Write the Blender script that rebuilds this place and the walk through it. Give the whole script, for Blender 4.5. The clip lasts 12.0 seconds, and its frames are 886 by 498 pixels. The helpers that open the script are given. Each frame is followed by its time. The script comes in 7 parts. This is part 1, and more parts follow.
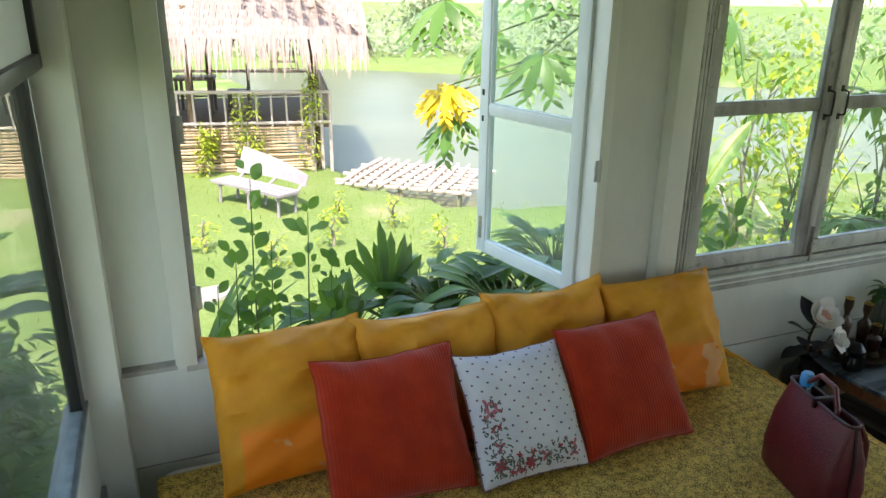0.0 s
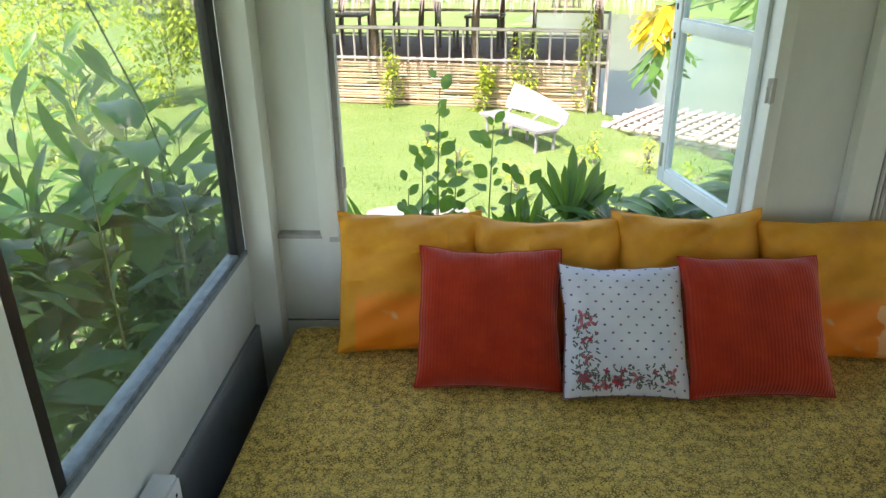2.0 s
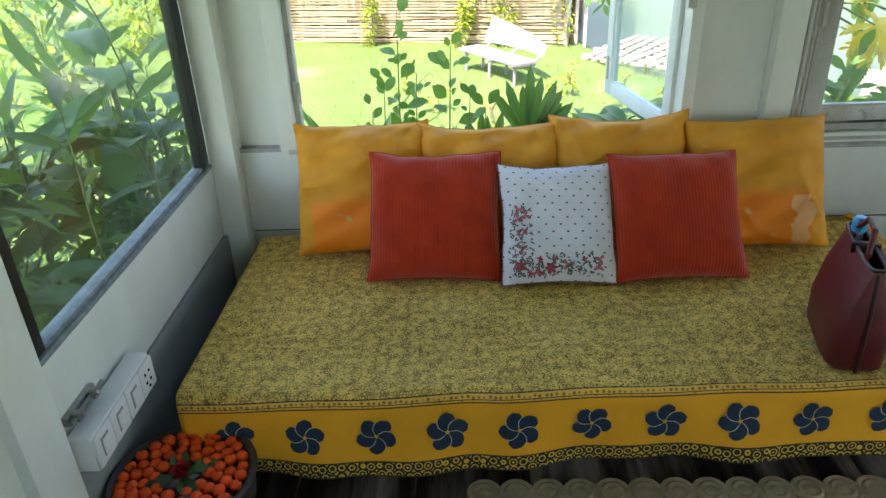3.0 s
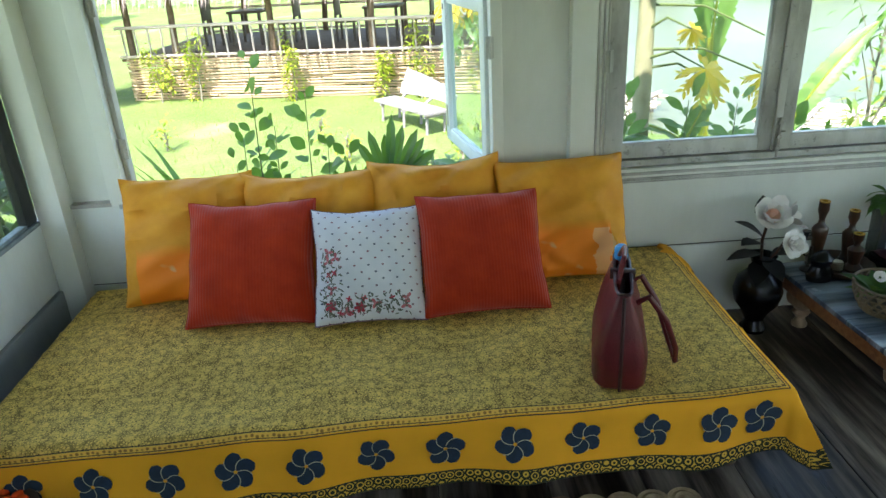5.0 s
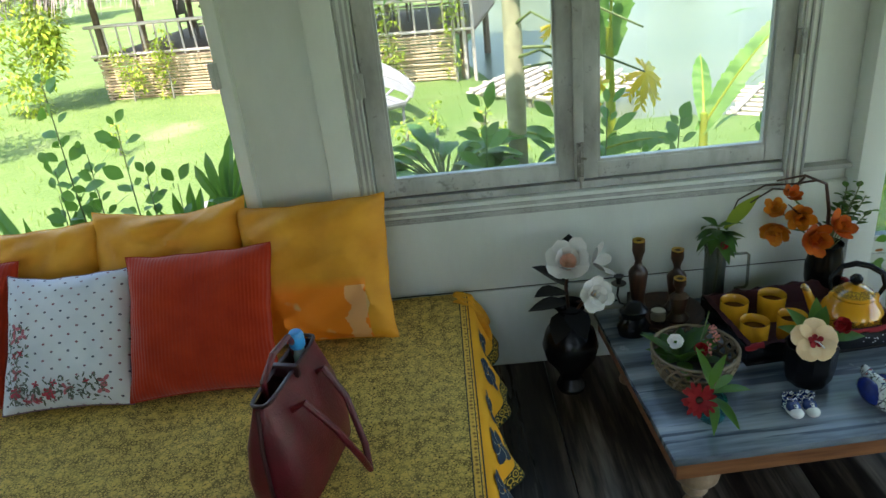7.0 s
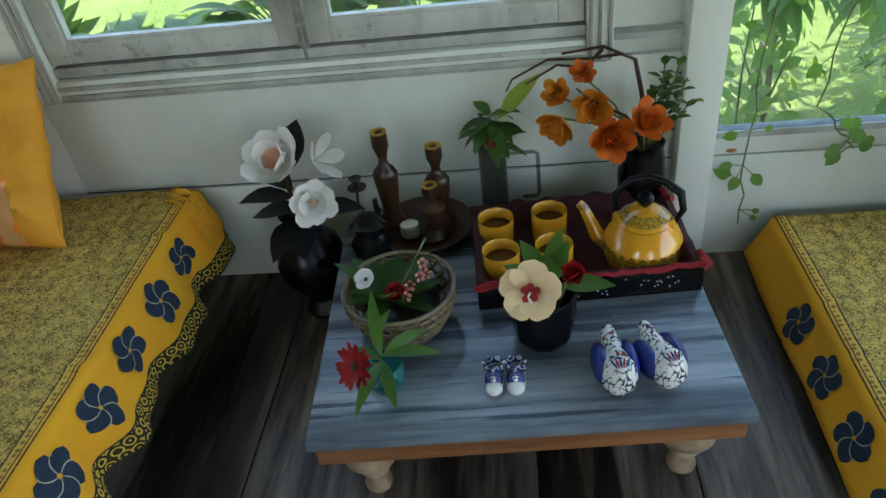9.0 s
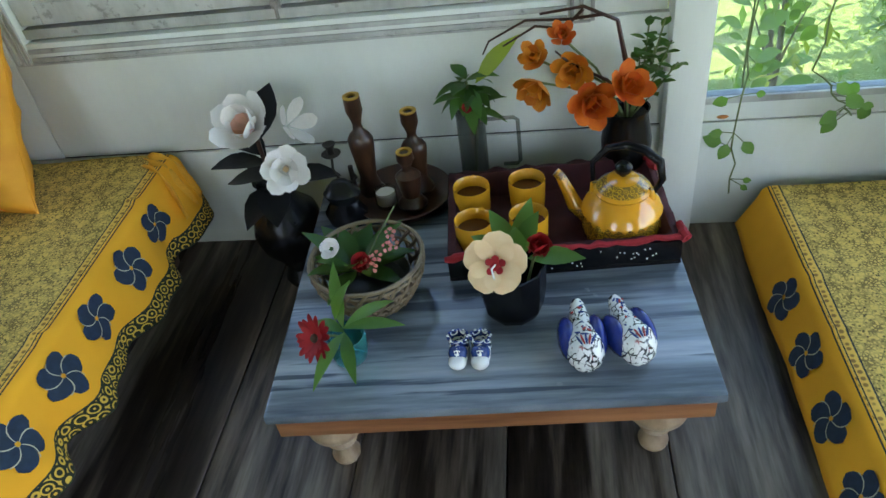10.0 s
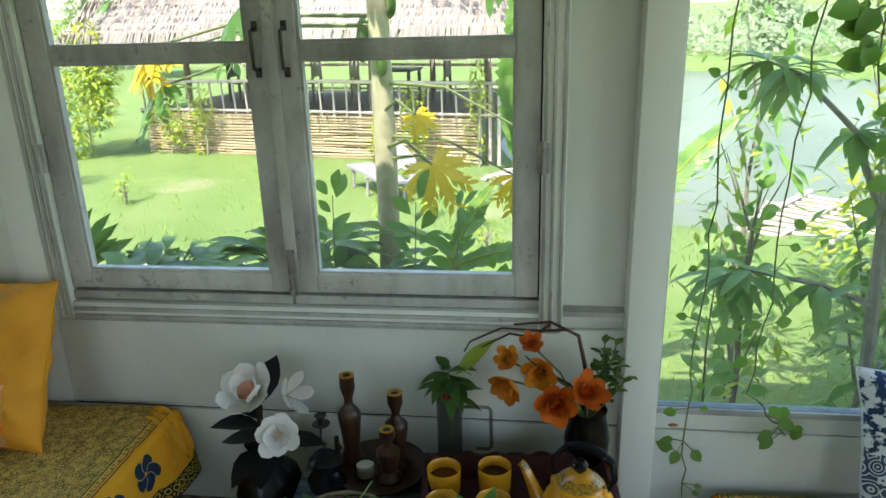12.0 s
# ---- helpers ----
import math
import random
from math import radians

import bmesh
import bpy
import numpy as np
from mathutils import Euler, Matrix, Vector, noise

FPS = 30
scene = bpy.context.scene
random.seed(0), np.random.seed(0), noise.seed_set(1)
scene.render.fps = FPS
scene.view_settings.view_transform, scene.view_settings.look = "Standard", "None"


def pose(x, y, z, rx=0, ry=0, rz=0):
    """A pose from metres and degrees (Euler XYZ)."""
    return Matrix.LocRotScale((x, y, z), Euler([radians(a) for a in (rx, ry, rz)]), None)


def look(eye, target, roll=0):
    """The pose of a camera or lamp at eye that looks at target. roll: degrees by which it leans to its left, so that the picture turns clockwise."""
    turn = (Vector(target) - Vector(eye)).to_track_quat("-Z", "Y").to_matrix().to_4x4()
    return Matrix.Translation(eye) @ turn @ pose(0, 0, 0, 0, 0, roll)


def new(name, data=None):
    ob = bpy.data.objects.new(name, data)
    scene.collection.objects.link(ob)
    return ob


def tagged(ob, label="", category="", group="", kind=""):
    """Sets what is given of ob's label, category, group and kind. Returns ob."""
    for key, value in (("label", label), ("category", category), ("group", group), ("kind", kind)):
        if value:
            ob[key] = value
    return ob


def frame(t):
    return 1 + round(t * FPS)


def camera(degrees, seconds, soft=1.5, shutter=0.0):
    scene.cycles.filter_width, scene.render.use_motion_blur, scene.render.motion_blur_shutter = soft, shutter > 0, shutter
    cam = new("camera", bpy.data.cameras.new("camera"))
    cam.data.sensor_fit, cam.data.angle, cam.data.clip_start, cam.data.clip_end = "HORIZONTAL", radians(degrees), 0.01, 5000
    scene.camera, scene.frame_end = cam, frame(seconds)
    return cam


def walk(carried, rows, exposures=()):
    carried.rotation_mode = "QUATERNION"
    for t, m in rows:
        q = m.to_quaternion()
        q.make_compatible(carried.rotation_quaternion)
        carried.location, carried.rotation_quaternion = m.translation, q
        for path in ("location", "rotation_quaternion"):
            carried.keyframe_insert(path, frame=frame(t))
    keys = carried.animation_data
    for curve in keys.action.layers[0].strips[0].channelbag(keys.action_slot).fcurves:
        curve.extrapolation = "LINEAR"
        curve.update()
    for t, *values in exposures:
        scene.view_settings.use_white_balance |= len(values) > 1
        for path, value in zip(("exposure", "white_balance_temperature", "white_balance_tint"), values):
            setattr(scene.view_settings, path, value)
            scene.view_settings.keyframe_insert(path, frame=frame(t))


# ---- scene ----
cam = camera(64.0, 12.0)
PATH = [
    (0, (0.263, -2.041, 1.678), (0.977, -0.294, 1.018), 0.7),
    (0.5, (0.403, -2.023, 1.666), (0.889, -0.203, 0.993), 0.2),
    (1, (0.497, -1.967, 1.644), (0.862, -0.129, 0.944), 2.5),
    (1.5, (0.636, -2.087, 1.606), (0.679, -0.231, 0.863), -0.4),
    (2, (0.753, -2.235, 1.547), (0.674, -0.398, 0.761), -0.7),
    (2.5, (0.796, -2.291, 1.485), (0.766, -0.517, 0.561), -1.2),
    (2.7, (0.845, -2.356, 1.491), (0.799, -0.589, 0.556), -1.6),
    (4.3, (1.130, -2.658, 1.488), (1.062, -0.831, 0.675), -3.6),
    (4.5, (1.186, -2.629, 1.484), (1.162, -0.805, 0.666), -3.3),
    (5, (1.383, -2.556, 1.493), (1.443, -0.727, 0.686), -3.1),
    (5.5, (1.633, -2.524, 1.504), (1.746, -0.704, 0.682), -4.8),
    (6, (1.874, -2.502, 1.530), (1.962, -0.689, 0.691), -5.5),
    (6.5, (2.087, -2.332, 1.503), (2.090, -0.519, 0.658), -5.7),
    (6.7, (2.185, -2.249, 1.508), (2.168, -0.440, 0.655), -5.9),
    (8.3, (2.979, -1.743, 1.339), (2.805, 0.055, 0.481), -6.7),
    (8.5, (3.047, -1.675, 1.304), (2.877, 0.069, 0.339), -6.8),
    (9, (3.233, -1.599, 1.278), (3.000, -0.019, 0.074), -7.9),
    (9.5, (3.311, -1.568, 1.241), (3.051, -0.133, -0.127), -9.0),
    (10, (3.331, -1.550, 1.248), (3.038, -0.037, -0.028), -9.0),
    (10.5, (3.332, -1.575, 1.270), (3.031, 0.017, 0.098), -8.2),
    (11, (3.338, -1.620, 1.389), (3.037, 0.158, 0.524), -4.5),
    (11.5, (3.327, -1.654, 1.472), (3.019, 0.219, 0.842), -2.2),
    (12, (3.372, -1.714, 1.403), (3.123, 0.163, 0.760), -1.6),
]
walk(cam, [(t, look(eye, target, roll)) for t, eye, target, roll in PATH], [(0, 2.35, 7200, 17), (2.0, 2.5, 7200, 19), (2.7, 2.7, 7000, 16), (4.5, 2.84, 6800, 14), (5.5, 2.8, 6700, 10), (6.7, 2.6, 6750, 10), (8.5, 2.5, 6900, 14), (9.0, 2.84, 6800, 15), (9.5, 3.22, 6750, 17), (10.0, 3.3, 6650, 17), (10.5, 3.3, 6500, 16), (11.0, 3.08, 6350, 15), (11.5, 2.83, 6550, 13), (12, 2.55, 6850, 14)])

# ---- world, sun, exposure ----
SUN_EL, SUN_AZ = 58.0, 200.0
world = bpy.data.worlds.new("world")
scene.world = world
world.use_nodes = True
wn = world.node_tree.nodes
sky = wn.new("ShaderNodeTexSky")
sky.sky_type, sky.sun_disc = "NISHITA", False
sky.sun_elevation, sky.sun_rotation = radians(SUN_EL), radians(SUN_AZ)
sky.air_density, sky.dust_density, sky.ozone_density = 1.2, 1.2, 1.0
world.node_tree.links.new(sky.outputs[0], wn["Background"].inputs[0])
wn["Background"].inputs[1].default_value = 0.13
sun_data = bpy.data.lights.new("sun", "SUN")
sun_data.energy, sun_data.angle, sun_data.color = 2.3, radians(0.6), (1.0, 0.95, 0.86)
sun = new("sun", sun_data)
_a, _e = radians(SUN_AZ), radians(SUN_EL)
sun_way = Vector((math.sin(_a) * math.cos(_e), math.cos(_a) * math.cos(_e), math.sin(_e)))
sun.matrix_world = look(sun_way * 30, (0, 0, 0))


# ---- materials ----
class Mat:
    """A node material under construction."""

    def __init__(self, name, rough=0.6, metal=0.0, spec=0.5, coat=0.0):
        self.m = bpy.data.materials.new(name)
        self.m.use_nodes = True
        self.t = self.m.node_tree
        self.n = self.t.nodes
        self.b = self.n["Principled BSDF"]
        self.b.inputs["Roughness"].default_value = rough
        self.b.inputs["Metallic"].default_value = metal
        self.b.inputs["Specular IOR Level"].default_value = spec
        self.b.inputs["Coat Weight"].default_value = coat

    def link(self, a, b):
        self.t.links.new(a, b)
        return b

    def coord(self, kind="Object", scale=(1, 1, 1)):
        c, m = self.n.new("ShaderNodeTexCoord"), self.n.new("ShaderNodeMapping")
        m.inputs["Scale"].default_value = scale
        self.link(c.outputs[kind], m.inputs[0])
        return m.outputs[0]

    def noise(self, scale, detail=4, vec=None, rough=0.55):
        x = self.n.new("ShaderNodeTexNoise")
        x.inputs["Scale"].default_value, x.inputs["Detail"].default_value, x.inputs["Roughness"].default_value = scale, detail, rough
        if vec is not None:
            self.link(vec, x.inputs["Vector"])
        return x.outputs["Fac"]

    def voronoi(self, scale, vec=None, feature="F1", out="Distance", rand=1.0):
        x = self.n.new("ShaderNodeTexVoronoi")
        x.feature = feature
        x.inputs["Scale"].default_value = scale
        x.inputs["Randomness"].default_value = rand
        if vec is not None:
            self.link(vec, x.inputs["Vector"])
        return x.outputs[out]

    def ramp(self, fac, stops, mode="LINEAR"):
        r = self.n.new("ShaderNodeValToRGB")
        r.color_ramp.interpolation = mode
        e = r.color_ramp.elements
        while len(e) < len(stops):
            e.new(0.5)
        for el, (p, c) in zip(e, stops):
            el.position, el.color = p, (*c, 1) if len(c) == 3 else c
        self.link(fac, r.inputs[0])
        return r.outputs[0]

    def math(self, op, a, b=None, c=None):
        x = self.n.new("ShaderNodeMath")
        x.operation = op
        for i, v in enumerate((a, b, c)):
            if v is None:
                continue
            if isinstance(v, (int, float)):
                x.inputs[i].default_value = v
            else:
                self.link(v, x.inputs[i])
        return x.outputs[0]

    def mix(self, fac, a, b, kind="MIX"):
        x = self.n.new("ShaderNodeMix")
        x.data_type, x.blend_type = "RGBA", kind
        for key, v in (("Factor", fac), ("A", a), ("B", b)):
            s = [i for i in x.inputs if i.name == key and i.type == ("VALUE" if key == "Factor" else "RGBA")][0]
            if isinstance(v, (int, float)):
                s.default_value = v
            elif isinstance(v, tuple):
                s.default_value = (*v, 1)
            else:
                self.link(v, s)
        return [o for o in x.outputs if o.type == "RGBA"][0]

    def uv(self):
        s, c = self.n.new("ShaderNodeSeparateXYZ"), self.n.new("ShaderNodeTexCoord")
        self.link(c.outputs["UV"], s.inputs[0])
        return s.outputs[0], s.outputs[1], c.outputs["UV"]

    def island(self):
        return self.n.new("ShaderNodeNewGeometry").outputs["Random Per Island"]

    def rand(self):
        return self.n.new("ShaderNodeObjectInfo").outputs["Random"]

    def color(self, c):
        if isinstance(c, tuple):
            self.b.inputs["Base Color"].default_value = (*c, 1)
        else:
            self.link(c, self.b.inputs["Base Color"])
        return self

    def rough(self, v):
        self.link(v, self.b.inputs["Roughness"])
        return self

    def bump(self, h, strength=0.3, dist=0.01):
        x = self.n.new("ShaderNodeBump")
        x.inputs["Strength"].default_value, x.inputs["Distance"].default_value = strength, dist
        self.link(h, x.inputs["Height"])
        self.link(x.outputs[0], self.b.inputs["Normal"])
        return self


def plain(name, c, var=0.25, scale=12, rough=0.6, metal=0.0, bump=0.15, coat=0.0, per_island=False, spec=0.5):
    """A surface with two scales of tone and fine relief."""
    m = Mat(name, rough, metal, spec, coat)
    v = m.coord()
    a, b = m.noise(scale, 5, v), m.noise(scale * 9, 3, v)
    dark = tuple(x * (1 - var) for x in c)
    light = tuple(min(1, x * (1 + var * 0.6)) for x in c)
    col = m.ramp(a, [(0.3, dark), (0.7, light)])
    col = m.mix(0.25, col, m.ramp(b, [(0.3, dark), (0.7, light)]))
    if per_island:
        col = m.mix(0.6, col, m.ramp(m.island(), [(0, dark), (1, light)]))
    m.color(col).bump(b, bump, 0.004)
    return m.m


def leafy(name, dark, light, third=None, gloss=0.38):
    """Foliage: tone per leaf, a little light passing through."""
    m = Mat(name, gloss, 0, 0.4)
    v = m.coord()
    stops = [(0, dark), (0.6, light)] + ([(1.0, third)] if third else [])
    c = m.mix(0.75, m.ramp(m.noise(14, 3, v), [(0.3, dark), (0.7, light)]), m.ramp(m.island(), stops))
    m.color(c)
    t = m.n.new("ShaderNodeBsdfTranslucent")
    m.link(m.mix(0.5, c, (0.25, 0.45, 0.03)), t.inputs[0])
    s = m.n.new("ShaderNodeMixShader")
    s.inputs[0].default_value = 0.4
    m.link(m.b.outputs[0], s.inputs[1])
    m.link(t.outputs[0], s.inputs[2])
    m.link(s.outputs[0], m.n["Material Output"].inputs[0])
    m.bump(m.noise(60, 2, v), 0.2, 0.004)
    return m.m


def paint(name, base, dirt, chips=0.62, worn=0.0):
    """Old brushed gloss paint on timber: streaks, grime and worn spots."""
    m = Mat(name, 0.45)
    v = m.coord()
    streak = m.noise(3, 6, m.coord(scale=(1.6, 1.6, 0.7)), 0.62)
    col = m.mix(m.ramp(streak, [(0.42 - 0.05 * worn, (0, 0, 0)), (0.85 - 0.17 * worn, (0.5 + 0.35 * worn,) * 3)]), base, dirt)
    spots = m.ramp(m.noise(26, 6, v, 0.7), [(chips, (0, 0, 0)), (chips + 0.06, (1, 1, 1))])
    col = m.mix(m.math("MULTIPLY", spots, 0.5), col, tuple(x * 0.6 for x in dirt))
    m.color(col).rough(m.ramp(streak, [(0.3, (0.35,) * 3), (0.8, (0.6,) * 3)]))
    m.bump(m.noise(40, 5, m.coord(scale=(1, 1, 0.25))), 0.25, 0.004)
    return m.m


M_WALL = paint("wall_paint", (0.66, 0.69, 0.65), (0.44, 0.46, 0.41), 0.72)
M_POST = paint("post_paint", (0.70, 0.73, 0.69), (0.48, 0.50, 0.44), 0.70)
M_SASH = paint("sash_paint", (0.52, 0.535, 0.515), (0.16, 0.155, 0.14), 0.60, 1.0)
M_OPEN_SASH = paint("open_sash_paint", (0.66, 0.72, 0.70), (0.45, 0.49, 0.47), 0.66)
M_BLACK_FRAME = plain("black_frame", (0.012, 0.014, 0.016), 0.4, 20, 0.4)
M_CEIL = paint("ceiling_paint", (0.62, 0.64, 0.60), (0.45, 0.45, 0.40), 0.75)
M_STEEL = plain("old_steel", (0.35, 0.34, 0.32), 0.4, 30, 0.4, 0.9)
M_DARK_METAL = plain("dark_metal", (0.05, 0.045, 0.04), 0.4, 30, 0.45, 0.8)


def glass_material(name, tint, rough=0.0, dirt=0.035):
    """Window glass: clear, with a real sheen and a faint film of dust."""
    m = Mat(name)
    m.n.remove(m.b)
    tr, gl, di = (m.n.new("ShaderNodeBsdf" + k) for k in ("Transparent", "Glossy", "Diffuse"))
    tr.inputs[0].default_value = (*tint, 1)
    gl.inputs["Roughness"].default_value = rough
    di.inputs[0].default_value = (0.7, 0.75, 0.72, 1)
    lw = m.n.new("ShaderNodeLayerWeight")
    lw.inputs[0].default_value = 0.5
    sheen = m.math("ADD", 0.035, m.math("MULTIPLY", m.math("POWER", lw.outputs["Facing"], 5.0), 0.42))
    a, b = m.n.new("ShaderNodeMixShader"), m.n.new("ShaderNodeMixShader")
    film = m.ramp(m.noise(3, 5, m.coord()), [(0.4, (dirt * 0.4,) * 3), (0.75, (dirt * 1.6,) * 3)])
    m.link(film, a.inputs[0])
    m.link(tr.outputs[0], a.inputs[1])
    m.link(di.outputs[0], a.inputs[2])
    m.link(sheen, b.inputs[0])
    m.link(a.outputs[0], b.inputs[1])
    m.link(gl.outputs[0], b.inputs[2])
    m.link(b.outputs[0], m.n["Material Output"].inputs[0])
    return m.m


M_GLASS = glass_material("window_glass", (0.93, 0.97, 0.95))
M_GLASS_OPEN = glass_material("open_window_glass", (0.90, 0.97, 0.95), 0.0, 0.08)


def floor_material():
    m = Mat("floor_boards", 0.42, 0, 0.22)
    r = m.rand()
    add = m.n.new("ShaderNodeVectorMath")
    comb = m.n.new("ShaderNodeCombineXYZ")
    m.link(m.math("MULTIPLY", r, 30), comb.inputs[2])
    m.link(m.coord(scale=(9, 0.8, 1)), add.inputs[0])
    m.link(comb.outputs[0], add.inputs[1])
    g = m.noise(2.2, 8, add.outputs[0], 0.62)
    cool, warm = (0.036, 0.026, 0.020), (0.16, 0.122, 0.094)
    c = m.ramp(g, [(0.34, (0.008, 0.005, 0.004)), (0.48, cool), (0.66, warm)])
    c = m.mix(m.math("MULTIPLY", r, 0.5), c, (0.014, 0.009, 0.007))
    wide = m.n.new("ShaderNodeVectorMath")
    m.link(m.coord(scale=(5.2, 0.42, 1)), wide.inputs[0])
    m.link(comb.outputs[0], wide.inputs[1])
    w = m.noise(1.6, 5, wide.outputs[0], 0.6)
    c = m.mix(m.ramp(w, [(0.49, (0, 0, 0)), (0.66, (0.85,) * 3)]), c, m.ramp(g, [(0.34, (0.11, 0.088, 0.07)), (0.66, (0.42, 0.355, 0.295))]))
    m.color(c).rough(m.ramp(w, [(0.3, (0.25,) * 3), (0.7, (0.42,) * 3)])).bump(g, 0.3, 0.004)
    return m.m


M_FLOOR = floor_material()


# ---- mesh helpers ----
def bm_box(x0, x1, y0, y1, z0, z1, bevel=0.0, bm=None, m=None):
    own = bm or bmesh.new()
    r = bmesh.ops.create_cube(own, size=1.0)
    vs = r["verts"]
    for v in vs:
        v.co = Vector(((x0 + x1) / 2 + v.co.x * (x1 - x0), (y0 + y1) / 2 + v.co.y * (y1 - y0), (z0 + z1) / 2 + v.co.z * (z1 - z0)))
    if m is not None:
        bmesh.ops.transform(own, matrix=m, verts=vs)
    if bevel:
        es = list({e for v in vs for e in v.link_edges})
        bmesh.ops.bevel(own, geom=es, offset=bevel, segments=2, profile=0.6, affect="EDGES")
    return own


def bm_lathe(profile, segs=28, bm=None, m=None, squash=1.0):
    """Turned shape from (radius, height) pairs, bottom to top."""
    own = bm or bmesh.new()
    rings = []
    for r, z in profile:
        if r < 1e-5:
            rings.append([own.verts.new((0, 0, z))])
        else:
            rings.append([own.verts.new((r * math.cos(2 * math.pi * i / segs), squash * r * math.sin(2 * math.pi * i / segs), z)) for i in range(segs)])
    for a, b in zip(rings, rings[1:]):
        for i in range(segs):
            j = (i + 1) % segs
            if len(a) == 1 and len(b) > 1:
                own.faces.new((a[0], b[j], b[i]))
            elif len(b) == 1 and len(a) > 1:
                own.faces.new((a[i], a[j], b[0]))
            elif len(a) > 1:
                own.faces.new((a[i], a[j], b[j], b[i]))
    if m is not None:
        bmesh.ops.transform(own, matrix=m, verts=[v for ring in rings for v in ring])
    return own


def bm_tube(points, radii, segs=8, bm=None, cap=True):
    """A round rod along points; radii a number or one for each point."""
    own = bm or bmesh.new()
    pts = [Vector(p) for p in points]
    if isinstance(radii, (int, float)):
        radii = [radii] * len(pts)
    rings, side = [], None
    for i, p in enumerate(pts):
        d = (pts[min(i + 1, len(pts) - 1)] - pts[max(i - 1, 0)]).normalized()
        if side is None:
            side = d.orthogonal().normalized()
        side = (side - d * side.dot(d)).normalized()
        up = d.cross(side)
        rings.append([own.verts.new(p + radii[i] * (side * math.cos(2 * math.pi * k / segs) + up * math.sin(2 * math.pi * k / segs))) for k in range(segs)])
    for a, b in zip(rings, rings[1:]):
        for k in range(segs):
            j = (k + 1) % segs
            own.faces.new((a[k], a[j], b[j], b[k]))
    if cap:
        own.faces.new(rings[0][::-1])
        own.faces.new(rings[-1])
    return own


def finish(bm, name, mats, smooth=True, angle=40):
    bmesh.ops.recalc_face_normals(bm, faces=bm.faces)
    me = bpy.data.meshes.new(name)
    bm.to_mesh(me)
    bm.free()
    for mt in mats if isinstance(mats, (list, tuple)) else [mats]:
        me.materials.append(mt)
    if smooth:
        me.shade_smooth()
        me.set_sharp_from_angle(angle=radians(angle))
    return me


def part(name, bm, material, parent, label="", smooth=True, at=None):
    ob = new(name, finish(bm, name, material, smooth))
    ob.parent = parent
    if at is not None:
        ob.matrix_basis = at
    if label:
        ob["label"] = label
    return ob


def thing(name, m, label, category, group=""):
    ob = new(name)
    ob.empty_display_size = 0.05
    ob.matrix_basis = m
    return tagged(ob, label, category, group)


def setting(name, bm, material, label="", smooth=True):
    ob = new(name, finish(bm, name, material, smooth))
    return tagged(ob, label, "", "", "structure")


def leaf_blade(bm, base, way, up, length, width, bend=0.3, fold=0.15, n=4, tip=1.0, wide_at=0.45):
    """One leaf with a midrib fold, bending down towards its tip."""
    d, u = Vector(way).normalized(), Vector(up)
    s = d.cross(u)
    if s.length < 1e-4:
        s = d.orthogonal()
    s.normalize()
    u = s.cross(d).normalized()
    prev = None
    p = Vector(base)
    for i in range(n + 1):
        f = i / n
        k = wide_at
        w = width / 2 * (math.sin(math.pi * 0.5 * f / k) if f < k else math.cos(math.pi * 0.5 * (f - k) / (1 - k)) ** tip)
        w = max(w, 0.0005)
        mid = bm.verts.new(p)
        l, r = bm.verts.new(p + s * w + u * w * fold), bm.verts.new(p - s * w + u * w * fold)
        if prev:
            bm.faces.new((prev[1], l, mid, prev[0]))
            bm.faces.new((prev[0], mid, r, prev[2]))
        prev = (mid, l, r)
        d2 = (d - u * bend / n).normalized()
        u = s.cross(d2).normalized()
        d = d2
        p = p + d * length / n
    return p


RNG = random.Random(11)
def rr(a, b):
    return RNG.uniform(a, b)

# ---- the room ----
ROOM_X, ROOM_Y, ROOM_H = 6.0, -4.2, 2.45


def joined(*boxes):
    bm = bmesh.new()
    for b in boxes:
        bm_box(*b, bm=bm)
    return bm


# north wall: backing, with openings left between the pieces
north = setting("wall_north", joined(
    (-0.06, 0.28, 0.02, 0.12, 0, 0.628), (0.28, 1.70, 0.02, 0.12, 0, 0.628), (1.70, 3.61, 0.02, 0.12, 0, 0.628),
    (3.60, ROOM_X, 0.02, 0.045, 0, 0.371), (-0.06, 0.245, 0.03, 0.12, 0.628, ROOM_H), (1.70, 1.96, 0.03, 0.12, 0.628, ROOM_H),
    (3.45, 3.70, 0.03, 0.12, 0.628, ROOM_H), (0.225, 1.70, 0.03, 0.12, 1.98, ROOM_H), (1.96, 3.45, 0.03, 0.12, 1.98, ROOM_H),
    (3.70, ROOM_X, 0.03, 0.12, 2.05, ROOM_H)), M_WALL, "white painted timber wall", False)
for x0, x1, z0, z1 in ((0.0, 2.02, 0.313, 0.632), (2.02, 3.62, 0.317, 0.596), (0.0, 1.55, 0.0, 0.307), (1.55, 3.62, 0.0, 0.310),
                       (3.70, ROOM_X, 0.0, 0.31), (3.70, ROOM_X, 0.314, 0.372)):
    part("board", bm_box(x0 + 0.001, x1 - 0.001, 0.0, 0.02, z0, z1, 0.003), M_WALL, north)
for bx in ((0.0, 3.61, 0.008, 0.0205, 0.300, 0.320), (3.70, ROOM_X, 0.008, 0.0205, 0.304, 0.320)):
    part("seam", bm_box(*bx), M_BLACK_FRAME, north, "dark open joint between boards")
setting("ledge", joined((0.092, 0.245, -0.012, 0.05, 0.632, 0.646), (1.70, 1.955, -0.012, 0.05, 0.632, 0.646), (3.455, 3.61, -0.012, 0.05, 0.64, 0.654)), M_SASH)
